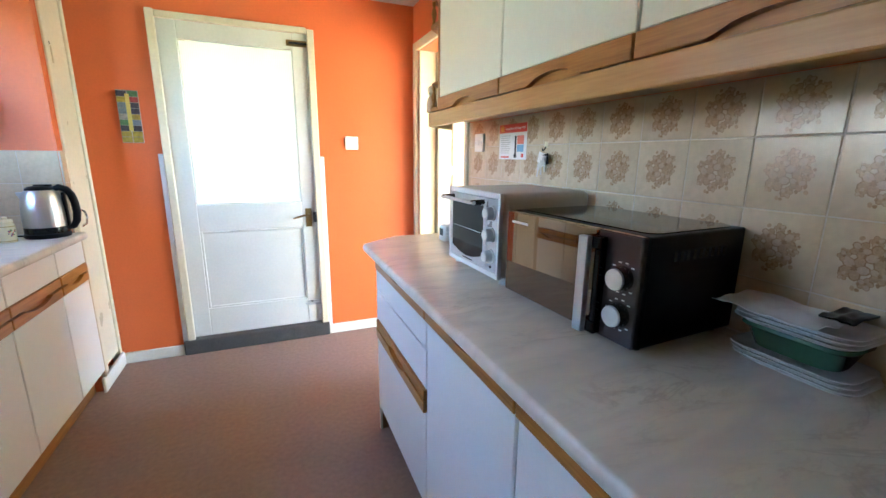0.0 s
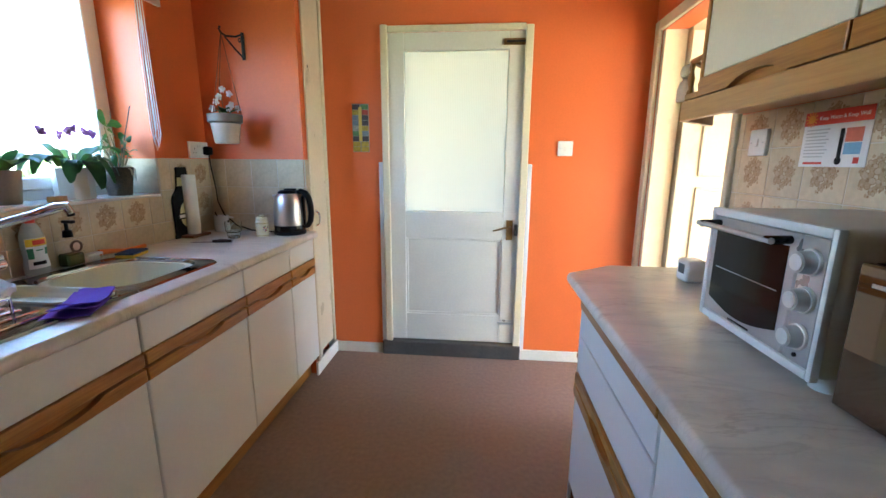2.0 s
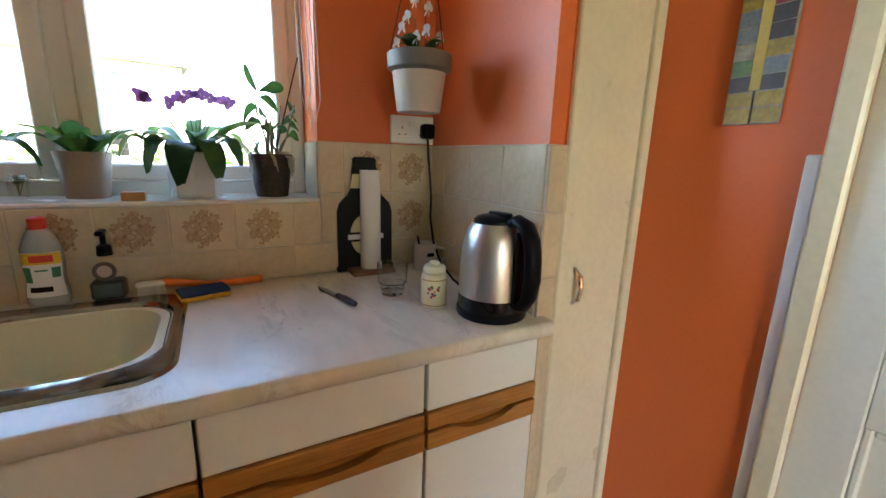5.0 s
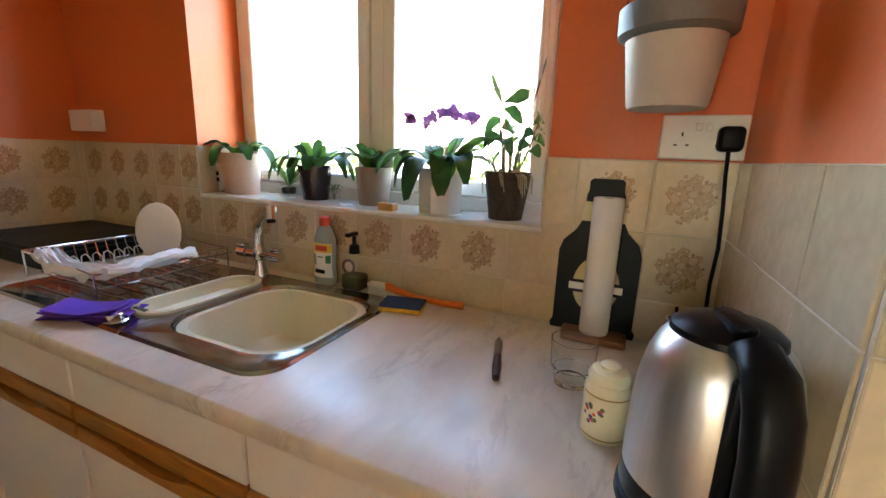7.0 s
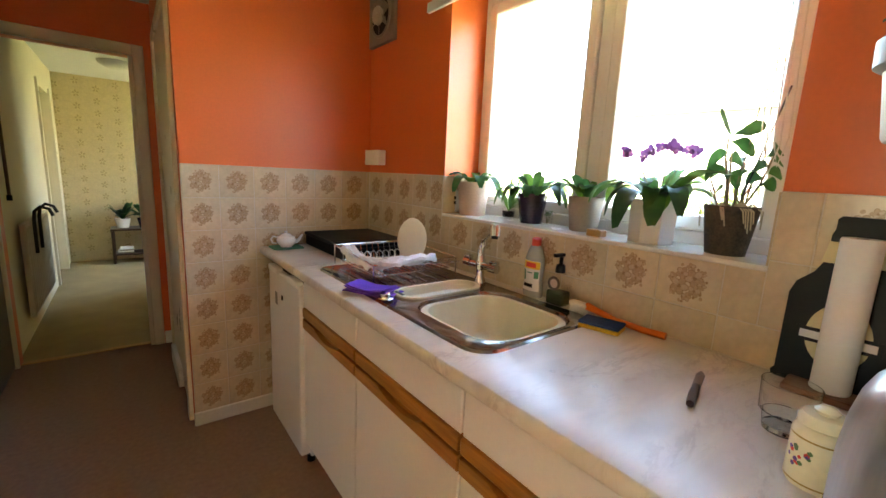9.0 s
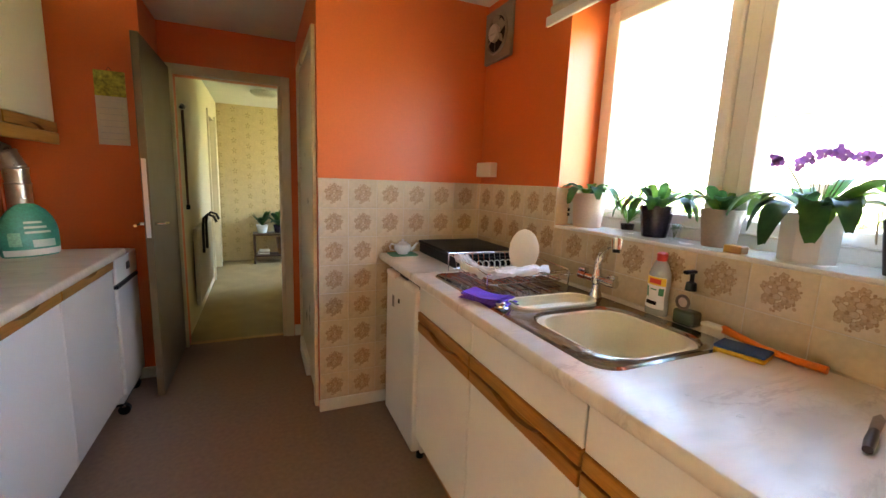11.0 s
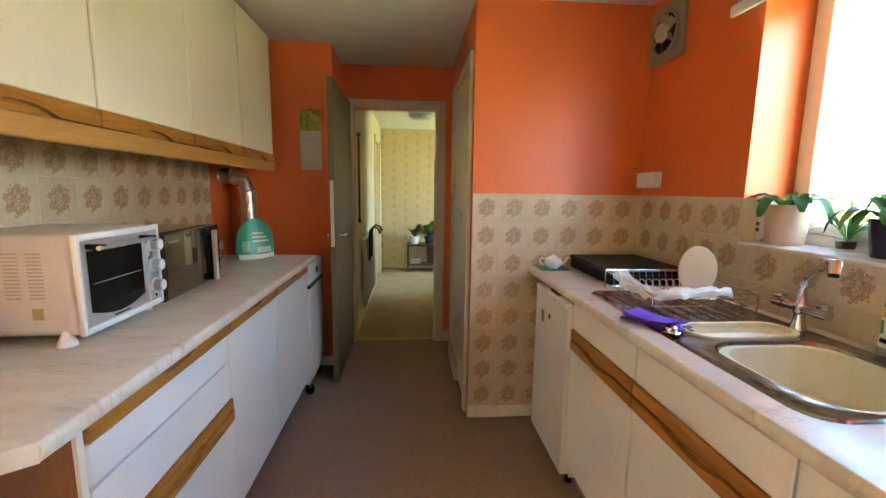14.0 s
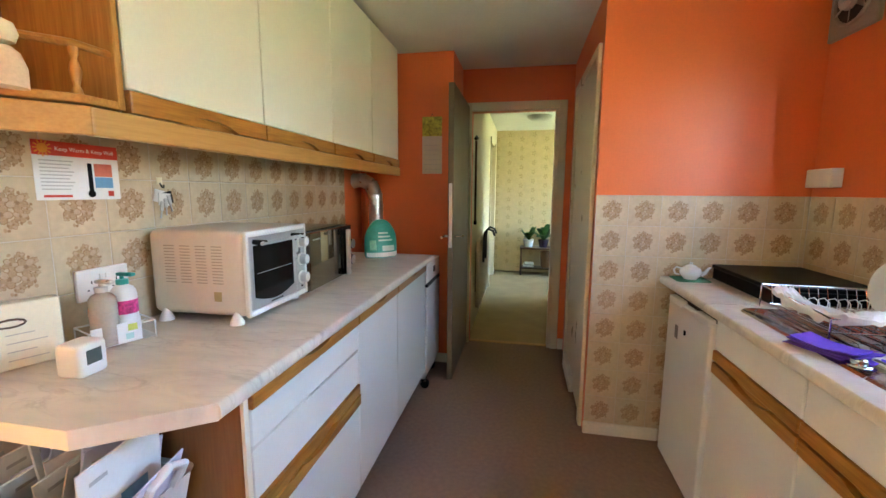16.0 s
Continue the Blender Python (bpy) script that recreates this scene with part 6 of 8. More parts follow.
hp = [(-0.045, 0, 0.222), (-0.066, 0, 0.232), (-0.092, 0, 0.222), (-0.108, 0, 0.195), (-0.116, 0, 0.155), (-0.118, 0, 0.11), (-0.112, 0, 0.07), (-0.098, 0, 0.045), (-0.08, 0, 0.038)]
tube(bm, hp, [0.012, 0.015, 0.0165, 0.0165, 0.016, 0.016, 0.0155, 0.014, 0.011], 14)
for v in bm.verts:
    v.co.y *= 1.35
lpart("handle", bm, BLACK_MATT, kt, "black plastic handle", True)
lpart("handle_spine", cuboid(-0.086, -0.072, -0.02, 0.02, 0.045, 0.21, 0.006, 2), BLACK_MATT, kt, smooth=True)
lpart("mark", cuboid(0.0765, 0.0785, -0.006, 0.014, 0.07, 0.074), BLACK_MATT, kt)

tn = thing("storage_jar", (-0.633, 3.37, COUNTER), "cream china jar with gold bands and a flower picture", "jar")
IVORY = surface("ivory china", (0.74, 0.68, 0.45), 0.22, var=0.06)
lpart("jar", lathe(bmesh.new(), [(0, 0), (0.031, 0), (0.0325, 0.004), (0.0325, 0.076), (0.030, 0.082), (0.026, 0.086)], 32), IVORY, tn, smooth=True)
l2 = lpart("lid", lathe(bmesh.new(), [(0.026, 0.086), (0.029, 0.088), (0.029, 0.097), (0.025, 0.103), (0.012, 0.105), (0.014, 0.110), (0.01, 0.114), (0, 0.115)], 28), IVORY, tn, smooth=True)
for z in (0.006, 0.07):
    lpart("gold_band", lathe(bmesh.new(), [(0.0329, z), (0.0329, z + 0.0025)], 32), surface("dull gold", (0.35, 0.24, 0.06), 0.3, 0.6), tn)
rr = random.Random(2)
for k in range(16):
    a, zz = radians(-30 + rr.uniform(-24, 24)), 0.04 + rr.uniform(-0.014, 0.016)
    p = Vector((0.0328 * math.cos(a), 0.0328 * math.sin(a), zz))
    bm = bmesh.new()
    bmesh.ops.create_icosphere(bm, subdivisions=1, radius=rr.uniform(0.0025, 0.0045))
    bmesh.ops.transform(bm, verts=bm.verts, matrix=Matrix.Translation(p) @ Euler((0, 0, a)).to_matrix().to_4x4() @ Matrix.Diagonal((0.12, 1, 1, 1)))
    lpart("flower", bm, (RED_PRINT, surface("jar purple", (0.12, 0.05, 0.20), 0.3), surface("jar green", (0.08, 0.16, 0.05), 0.3))[k % 3], tn)

gl = solid("tumbler", lathe(bmesh.new(), [(0, 0), (0.029, 0), (0.031, 0.012), (0.033, 0.03), (0.0385, 0.034), (0.041, 0.085), (0.0395, 0.085), (0.037, 0.035), (0.031, 0.032), (0.029, 0.01), (0, 0.008)], 28), surface("cast tumbler glass", (0.97, 0.985, 0.975), -0.06, var=0.01, bump=0, trans=1.0), "small empty clear glass tumbler on the worktop", "glass", smooth=True)
gl.location = (-0.755, 3.308, COUNTER + 0.0005)
gl.visible_shadow = False
mg = thing("mug", (-0.945, 3.50, COUNTER), "white mug with a small dark print", "mug")
lpart("cup", lathe(bmesh.new(), [(0, 0), (0.036, 0), (0.039, 0.006), (0.039, 0.09), (0.036, 0.09), (0.035, 0.01), (0, 0.008)], 28), STONEWARE, mg, smooth=True)
lpart("handle", tube(bmesh.new(), [(0.02, 0.032, 0.075), (0.035, 0.055, 0.072), (0.038, 0.06, 0.045), (0.02, 0.034, 0.02)], 0.005, 8), STONEWARE, mg, smooth=True)
lpart("spoon", tube(bmesh.new(), [(0.01, -0.01, 0.012), (-0.02, -0.02, 0.11)], [0.006, 0.003], 8), BLACK_MATT, mg)
lpart("print", cuboid(0.0385, 0.0398, -0.012, 0.012, 0.05, 0.062), BLACK_MATT, mg)

# bottle-shaped board with a kitchen roll before it
bd = turned("serving_board", (-1.012, 3.318, COUNTER + 0.001), 0, "black bottle-shaped board with a cream oval, leaning on the tiles", "board")
half = [(0.092, 0.0), (0.094, 0.012), (0.088, 0.02), (0.088, 0.19), (0.08, 0.215), (0.055, 0.24), (0.044, 0.262), (0.040, 0.30), (0.040, 0.318), (0.036, 0.33), (0.036, 0.35), (0.03, 0.356)]
ring = [(y, z) for y, z in half] + [(-y, z) for y, z in half[::-1]]


def upright_plate(ring, x0, x1, lean):
    bm = bmesh.new()
    a = [bm.verts.new((x0 - lean * z, y, z)) for y, z in ring]
    b = [bm.verts.new((x1 - lean * z, y, z)) for y, z in ring]
    bm.faces.new(a), bm.faces.new(b[::-1])
    for k in range(len(ring)):
        q = (k + 1) % len(ring)
        bm.faces.new((a[k], b[k], b[q], a[q]))
    return bm


BOARD_BLACK = surface("black painted board", (0.009, 0.0105, 0.010), 0.45, var=0.2, bump=0.04, spec=0.2)
BOARD_CREAM = surface("cream print on board", (0.62, 0.55, 0.30), 0.45, var=0.05)
lpart("board", upright_plate(ring, -0.004, 0.006, 0.016), BOARD_BLACK, bd)
lpart("neck_band", upright_plate([(0.048, 0.262), (0.0405, 0.305), (-0.0405, 0.305), (-0.048, 0.262)], 0.006, 0.0075, 0.016), BOARD_CREAM, bd)
oval = [(0.05 * math.cos(2 * math.pi * k / 28), 0.115 + 0.066 * math.sin(2 * math.pi * k / 28)) for k in range(28)]
lpart("oval", upright_plate(oval, 0.006, 0.0075, 0.016), BOARD_CREAM, bd)
lpart("oval_band", upright_plate([(0.066, 0.095), (0.066, 0.125), (-0.066, 0.125), (-0.066, 0.095)], 0.0075, 0.0085, 0.016), BOARD_BLACK, bd)
lpart("lettering_bar", upright_plate([(0.058, 0.102), (0.058, 0.118), (-0.058, 0.118), (-0.058, 0.102)], 0.0085, 0.0092, 0.016), PAPER, bd)
lpart("picture", upright_plate([(0.016, 0.135), (0.018, 0.165), (-0.014, 0.168), (-0.018, 0.14)], 0.0075, 0.0083, 0.016), BOARD_BLACK, bd)
kr = thing("kitchen_roll", (-0.985, 3.326, COUNTER), "white kitchen roll on a wooden stand", "kitchen roll")
lpart("stand", cuboid(-0.03, 0.045, -0.07, 0.07, 0, 0.014, 0.003), wood("reddish stand", (0.16, 0.06, 0.025), (0.26, 0.11, 0.05), 1), kr)
lpart("roll", lathe(bmesh.new(), [(0.010, 0.0145), (0.030, 0.0145), (0.0315, 0.02), (0.0315, 0.315), (0.030, 0.319), (0.010, 0.319)], 28), PAPER, kr, smooth=True)
lpart("core", lathe(bmesh.new(), [(0, 0.014), (0.0095, 0.014), (0.0095, 0.318), (0, 0.318)], 14), surface("cardboard", (0.32, 0.23, 0.14), 0.9), kr)

# washing-up things by the taps
wb = thing("washing_up_liquid", (-0.995, 2.552, COUNTER + 0.004), "clear washing-up liquid bottle with red cap and bright label", "bottle")
lpart("bottle", lathe(bmesh.new(), [(0, 0), (0.032, 0), (0.034, 0.006), (0.034, 0.03), (0.030, 0.06), (0.033, 0.10), (0.032, 0.135), (0.022, 0.165), (0.014, 0.178), (0, 0.178)], 28, (0, 0, 0), 0.72, 1.15), surface("pale translucent plastic", (0.60, 0.64, 0.62), 0.12, var=0.06, trans=0.4), wb, smooth=True)
lpart("cap", lathe(bmesh.new(), [(0.016, 0.176), (0.016, 0.20), (0.010, 0.204), (0, 0.204)], 20), RED_PRINT, wb, smooth=True)
LEAF_PRINT = surface("green label", (0.04, 0.22, 0.10), 0.35)
BOTTLE = [(0.0, 0.032), (0.006, 0.034), (0.03, 0.034), (0.06, 0.030), (0.10, 0.033), (0.135, 0.032), (0.165, 0.022)]


def label_patch(a0, a1, z0, z1, lift, mat, name="label_patch"):
    """A patch of printed label that follows the bottle's oval skin."""
    bm, n, m = bmesh.new(), 12, 6
    rad = lambda z: float(np.interp(z, [p[0] for p in BOTTLE], [p[1] for p in BOTTLE])) + lift
    grid = [[bm.verts.new((0.72 * rad(z) * math.cos(a), 1.15 * rad(z) * math.sin(a), z)) for z in [z0 + (z1 - z0) * j / m for j in range(m + 1)]] for a in [radians(a0 + (a1 - a0) * i / n) for i in range(n + 1)]]
    for i in range(n):
        for j in range(m):
            bm.faces.new((grid[i][j], grid[i + 1][j], grid[i + 1][j + 1], grid[i][j + 1]))
    lpart(name, bm, mat, wb, smooth=True)


label_patch(-62, 62, 0.022, 0.125, 0.0008, PAPER, "label")
label_patch(-60, 60, 0.098, 0.124, 0.0014, surface("yellow label", (0.78, 0.52, 0.03), 0.35))
label_patch(-28, 34, 0.103, 0.119, 0.0020, RED_PRINT)
label_patch(-60, -30, 0.056, 0.092, 0.0014, LEAF_PRINT)
label_patch(26, 54, 0.066, 0.090, 0.0014, LEAF_PRINT)
label_patch(-18, 16, 0.082, 0.086, 0.0014, LEAF_PRINT)
label_patch(-40, 22, 0.034, 0.046, 0.0014, BLACK_MATT)
sb = thing("soap_dispenser", (-0.985, 2.665, COUNTER), "clear square soap dispenser with black pump, dark soap low inside", "dispenser")
lpart("bottle", cuboid(-0.026, 0.026, -0.036, 0.036, 0.0035, 0.115, 0.008, 2), TUMBLER_GLASS, sb, smooth=True)
lpart("soap", cuboid(-0.023, 0.023, -0.033, 0.033, 0.006, 0.052, 0.006), surface("dark green soap", (0.03, 0.045, 0.015), 0.2), sb)
lpart("collar", lathe(bmesh.new(), [(0.016, 0.112), (0.014, 0.135), (0.006, 0.14), (0.006, 0.165), (0, 0.165)], 18), BLACK_MATT, sb, smooth=True)
lpart("nozzle", cuboid(-0.012, 0.035, -0.008, 0.008, 0.163, 0.174, 0.003), BLACK_MATT, sb)
bm = bmesh.new()
tube(bm, [(0.0275, 0.019 * math.cos(k * 0.3927), 0.078 + 0.019 * math.sin(k * 0.3927)) for k in range(16)], 0.0045, 6, True)
lpart("emblem", bm, surface("brown emblem", (0.10, 0.06, 0.045), 0.5), sb)
lpart("emblem_face", cuboid(0.0262, 0.0272, -0.016, 0.016, 0.063, 0.093), surface("pink emblem", (0.62, 0.45, 0.38), 0.5), sb)

br = turned("dish_brush", (-0.985, 2.745, COUNTER), 0, "dish brush with white bristles and an orange handle", "brush")
lpart("handle", tube(bmesh.new(), [(0.0, 0.03, 0.03), (0.012, 0.07, 0.028), (0.01, 0.13, 0.018), (0.0, 0.20, 0.012), (-0.008, 0.26, 0.012)], [0.012, 0.010, 0.008, 0.009, 0.010], 10), surface("orange plastic", (0.72, 0.17, 0.015), 0.35), br, smooth=True)
lpart("head", cuboid(-0.016, 0.016, -0.03, 0.035, 0.024, 0.036, 0.006, 2), WHITE_PLASTIC, br, smooth=True)
bm = bmesh.new()
for k in range(90):
    x, y = rr.uniform(-0.014, 0.014), rr.uniform(-0.028, 0.03)
    cyl(bm, (x, y, 0.026), (x * 1.4, y * 1.15, 0.0005), 0.0012, 0.0008, 4)
lpart("bristles", bm, WHITE_PLASTIC, br)
spg = turned("sponge", (-0.925, 2.862, COUNTER), 14, "yellow sponge with a blue scouring top", "sponge")
lpart("foam", cuboid(-0.036, 0.036, -0.055, 0.055, 0.0, 0.012, 0.004, 2), surface("yellow foam", (0.72, 0.44, 0.04), 0.9, var=0.2, scale=60, bump=0.5), spg)
lpart("scourer", cuboid(-0.036, 0.036, -0.055, 0.055, 0.0125, 0.021, 0.003, 2), surface("blue scourer", (0.03, 0.07, 0.17), 0.9, var=0.3, scale=80, fine=300, bump=0.6), spg)
kn = turned("knife", (-0.79, 3.16, COUNTER), 15, "small kitchen knife with a brown handle lying on the worktop", "knife")
lpart("handle", tube(bmesh.new(), [(0.10, 0, 0.008), (0.06, 0, 0.009), (0.015, 0, 0.008)], [0.007, 0.009, 0.007], 10), surface("brown knife handle", (0.06, 0.03, 0.022), 0.35), kn, smooth=True)
lpart("blade", slab(bmesh.new(), [(0.015, -0.008), (0.015, 0.007), (-0.06, 0.009), (-0.085, 0.0), (-0.06, -0.008)][::-1], 0.004, 0.0056), surface("dull blade", (0.30, 0.25, 0.22), 0.3, 0.9), kn)
for k in range(6):
    bm = bmesh.new()
    bmesh.ops.create_icosphere(bm, subdivisions=2, radius=0.004 + 0.003 * rr.random())
    p = (rr.uniform(-0.78, -0.52), rr.uniform(2.86, 3.05), COUNTER + 0.0004)
    for v in bm.verts:
        v.co = Vector((v.co.x * 1.4, v.co.y, max(0, v.co.z * 0.25)))
    d = solid("water_drop", bm, TUMBLER_GLASS, "drop of water on the worktop", "water drop", "drops on the worktop", True)
    d.location = p

# dish rack
rk = thing("dish_rack", (-0.78, 1.98, COUNTER), "chrome wire dish rack on the drainer", "dish rack")
RX0, RX1, RY0, RY1, RZ = -0.975, -0.59, 1.80, 2.15, COUNTER + 0.085
part("top_rim", tube(bmesh.new(), [(RX0, RY0, RZ), (RX1, RY0, RZ), (RX1, RY1, RZ - 0.02), (RX0, RY1, RZ - 0.02)], 0.0035, 8, True), CHROME, rk, smooth=True)
part("base_hoop", tube(bmesh.new(), [(RX0 + 0.02, RY0 + 0.02, COUNTER + 0.02), (RX1 - 0.02, RY0 + 0.02, COUNTER + 0.02), (RX1 - 0.02, RY1 - 0.02, COUNTER + 0.02), (RX0 + 0.02, RY1 - 0.02, COUNTER + 0.02)], 0.003, 8, True), CHROME, rk, smooth=True)
for k in range(12):
    x = RX0 + 0.035 + k * 0.029
    part("wire", tube(bmesh.new(), [(x, RY0, RZ), (x, RY0 + 0.02, COUNTER + 0.023), (x, RY1 - 0.02, COUNTER + 0.023), (x, RY1, RZ - 0.02)], 0.0018, 6), CHROME, rk, smooth=True)
    part("hoop", tube(bmesh.new(), [(x, 1.90, COUNTER + 0.024), (x, 1.905, COUNTER + 0.065), (x, 1.93, COUNTER + 0.075), (x, 1.955, COUNTER + 0.065), (x, 1.96, COUNTER + 0.024)], 0.0016, 6), WIRE_WHITE, rk, smooth=True)
for x, y in ((RX0, RY0), (RX1, RY0), (RX1, RY1), (RX0, RY1)):
    part("leg", tube(bmesh.new(), [(x, y, RZ + (0.0 if y < 2 else -0.02)), (x, y, COUNTER + 0.004)], 0.003, 8), CHROME, rk, smooth=True)
part("side_bar", tube(bmesh.new(), [(-0.59, 2.15, RZ - 0.018), (-0.75, 2.19, RZ - 0.02), (-0.945, 2.21, RZ - 0.022)], 0.0028, 8), CHROME, rk, smooth=True)
bm = bmesh.new()
bmesh.ops.create_uvsphere(bm, u_segments=32, v_segments=10, radius=1.0)
bmesh.ops.transform(bm, verts=bm.verts, matrix=pose(-0.85, 2.0, COUNTER + 0.125, 0, 0, 38) @ pose(0, 0, 0, 0, -6, 0) @ Matrix.Diagonal((0.006, 0.066, 0.092, 1)))
solid("chopping_board", bm, surface("white board", (0.74, 0.70, 0.60), 0.35, var=0.04), "oval white board standing in the dish rack", "board", smooth=True, at=(-0.85, 2.0, COUNTER + 0.033))


def rumpled(name, pts, width, thick, mat, label, category, seed, at, fold=0.012):
    """A soft folded cloth laid along points."""
    bm, n, m = bmesh.new(), 54, 18
    pts = [Vector(p) for p in pts]
    grid = []
    for i in range(n + 1):
        f = i / n * (len(pts) - 1)
        k = min(int(f), len(pts) - 2)
        p, way = pts[k].lerp(pts[k + 1], f - k), (pts[k + 1] - pts[k])
        side = Vector((-way.y, way.x, 0)).normalized()
        grid.append([p + side * width * (j / m - 0.5) * (1 + 0.45 * noise.noise((i * 0.13, seed, 0))) + Vector((0, 0, fold * noise.noise((i * 0.12, j * 0.31, seed)) + 0.4 * fold * noise.noise((i * 0.34, j * 0.75, seed + 4)) + fold * 0.6)) for j in range(m + 1)])
    top = [[bm.verts.new(v + Vector((0, 0, thick))) for v in row] for row in grid]
    low = [[bm.verts.new(v) for v in row] for row in grid]
    for i in range(n):
        for j in range(m):
            bm.faces.new((top[i][j], top[i + 1][j], top[i + 1][j + 1], top[i][j + 1]))
            bm.faces.new((low[i][j], low[i][j + 1], low[i + 1][j + 1], low[i + 1][j]))
    for i in range(n):
        bm.faces.new((low[i][0], low[i + 1][0], top[i + 1][0], top[i][0]))
        bm.faces.new((low[i][m], top[i][m], top[i + 1][m], low[i + 1][m]))
    for j in range(m):
        bm.faces.new((low[0][j], top[0][j], top[0][j + 1], low[0][j + 1]))
        bm.faces.new((low[n][j], low[n][j + 1], top[n][j + 1], top[n][j]))
    return solid(name, bm, mat, label, category, smooth=True, at=at)


rumpled("white_cloth", [(-0.60, 1.90, COUNTER + 0.078), (-0.598, 1.98, COUNTER + 0.045), (-0.61, 2.10, COUNTER + 0.040), (-0.64, 2.17, COUNTER + 0.055), (-0.72, 2.185, COUNTER + 0.066), (-0.83, 2.175, COUNTER + 0.068)], 0.062, 0.012, surface("white dish cloth", (0.76, 0.75, 0.74), 0.9, var=0.04, scale=30, bump=0.3), "rumpled white cloth draped in the dish rack", "cloth", 2.0, (-0.75, 2.05, COUNTER + 0.03), 0.02)
pc = turned("purple_cloth", (-0.535, 2.262, COUNTER + 0.004), 118, "folded purple sponge cloth at the edge of the sink", "cloth")
VIOLET = surface("violet cloth", (0.13, 0.045, 0.45), 0.85, var=0.15, scale=40, fine=300, bump=0.4)
for k in range(3):
    bm = sheet(bmesh.new(), -0.092 + 0.010 * k, 0.086 - 0.006 * k, -0.052 - 0.004 * k, 0.050 - 0.014 * k, 0.003 + 0.008 * k, 0.004, 9.0 + k, 0.003, 10, 0.010 * (k > 0))
    lpart("fold", bm, VIOLET, pc, smooth=True)

hob = thing("hob_cover", (-0.83, 1.50, COUNTER + 0.002), "black glass hob cover on the worktop over the fridge", "hob")
part("base", cuboid(-1.015, -0.645, 1.275, 1.765, COUNTER + 0.0025, COUNTER + 0.055, 0.006, 2), BLACK_MATT, hob)
part("glass_top", cuboid(-1.02, -0.64, 1.27, 1.77, COUNTER + 0.0555, COUNTER + 0.072, 0.005, 2), BLACK_MATT, hob, "black glass lid")
tm = solid("mat", slab(bmesh.new(), rounded(-0.60, -0.45, 1.27, 1.40, 0.02), COUNTER + 0.0022, COUNTER + 0.006, 0.001), surface("green mat", (0.10, 0.30, 0.18), 0.8, var=0.1), "small green mat under the teapot", "mat", at=(-0.525, 1.335, COUNTER + 0.0022))
tp = turned("teapot", (-0.525, 1.335, COUNTER + 0.0062), 172, "small white china teapot on a green mat", "teapot")
lpart("pot", lathe(bmesh.new(), [(0, 0), (0.028, 0), (0.030, 0.005), (0.044, 0.02), (0.048, 0.035), (0.042, 0.052), (0.026, 0.060)], 28), STONEWARE, tp, smooth=True)
l3 = lpart("lid", lathe(bmesh.new(), [(0.027, 0.059), (0.022, 0.066), (0.008, 0.070), (0.006, 0.074), (0.009, 0.079), (0, 0.082)], 20), STONEWARE, tp, smooth=True)
lpart("spout", tube(bmesh.new(), [(0.042, 0, 0.022), (0.062, 0, 0.034), (0.072, 0, 0.052), (0.082, 0, 0.060)], [0.012, 0.009, 0.006, 0.005], 10), STONEWARE, tp, smooth=True)
lpart("handle", tube(bmesh.new(), [(-0.040, 0, 0.05), (-0.062, 0, 0.055), (-0.072, 0, 0.04), (-0.064, 0, 0.022), (-0.046, 0, 0.018)], 0.0045, 8), STONEWARE, tp, smooth=True)

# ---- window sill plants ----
# One leaf in lit and shaded copies: window light is put into the colour.
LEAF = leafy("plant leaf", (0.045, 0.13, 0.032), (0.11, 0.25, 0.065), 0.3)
LEAF_PALE = leafy("pale leaf with painted daylight", (0.10, 0.21, 0.035), (0.22, 0.36, 0.065), 0.35)
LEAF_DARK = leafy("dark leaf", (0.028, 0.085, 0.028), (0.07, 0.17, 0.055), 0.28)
STEM = surface("plant stem", (0.13, 0.17, 0.05), 0.6)
SOIL = surface("potting compost", (0.035, 0.024, 0.017), 0.95, var=0.4, scale=60, bump=0.8)
PETAL = leafy("violet petal", (0.10, 0.03, 0.12), (0.21, 0.075, 0.23), 0.6)
WHITE_PETAL = leafy("white petal", (0.70, 0.68, 0.66), (0.82, 0.81, 0.78), 0.6)


def leaf_mesh(yaw, length, width, rise, droop, fold=0.22, n=11, base=(0, 0, 0), twist=0.0):
    """One arching leaf: a midrib that rises, then falls; two creased halves with a wavy edge and thickness."""
    bm, rows = bmesh.new(), []
    c, s = math.cos(yaw), math.sin(yaw)
    for i in range(n + 1):
        t = i / n
        r = length * (t - 0.16 * droop * t ** 3)
        z = length * (rise * t - 0.74 * droop * t ** 2.2)
        w = width * math.sqrt(max(0.004, 1 - abs(2 * min(t, 0.985) - 1) ** 3.0)) * min(1.0, 0.24 + 1.45 * t) * (1 + 0.07 * math.sin(13 * t + yaw * 5))
        row = []
        for k, off in enumerate((-1, -0.55, 0, 0.55, 1)):
            across = off * w
            lift = fold * abs(across) + 0.10 * width * math.sin(7 * t + off * 2 + yaw) + twist * across
            row.append(bm.verts.new((base[0] + c * r - s * across, base[1] + s * r + c * across, base[2] + z + lift)))
        rows.append(row)
    for a, b in zip(rows, rows[1:]):
        for k in range(4):
            bm.faces.new((a[k], a[k + 1], b[k + 1], b[k]))
    bmesh.ops.solidify(bm, geom=bm.faces[:], thickness=0.0009)
    return bm


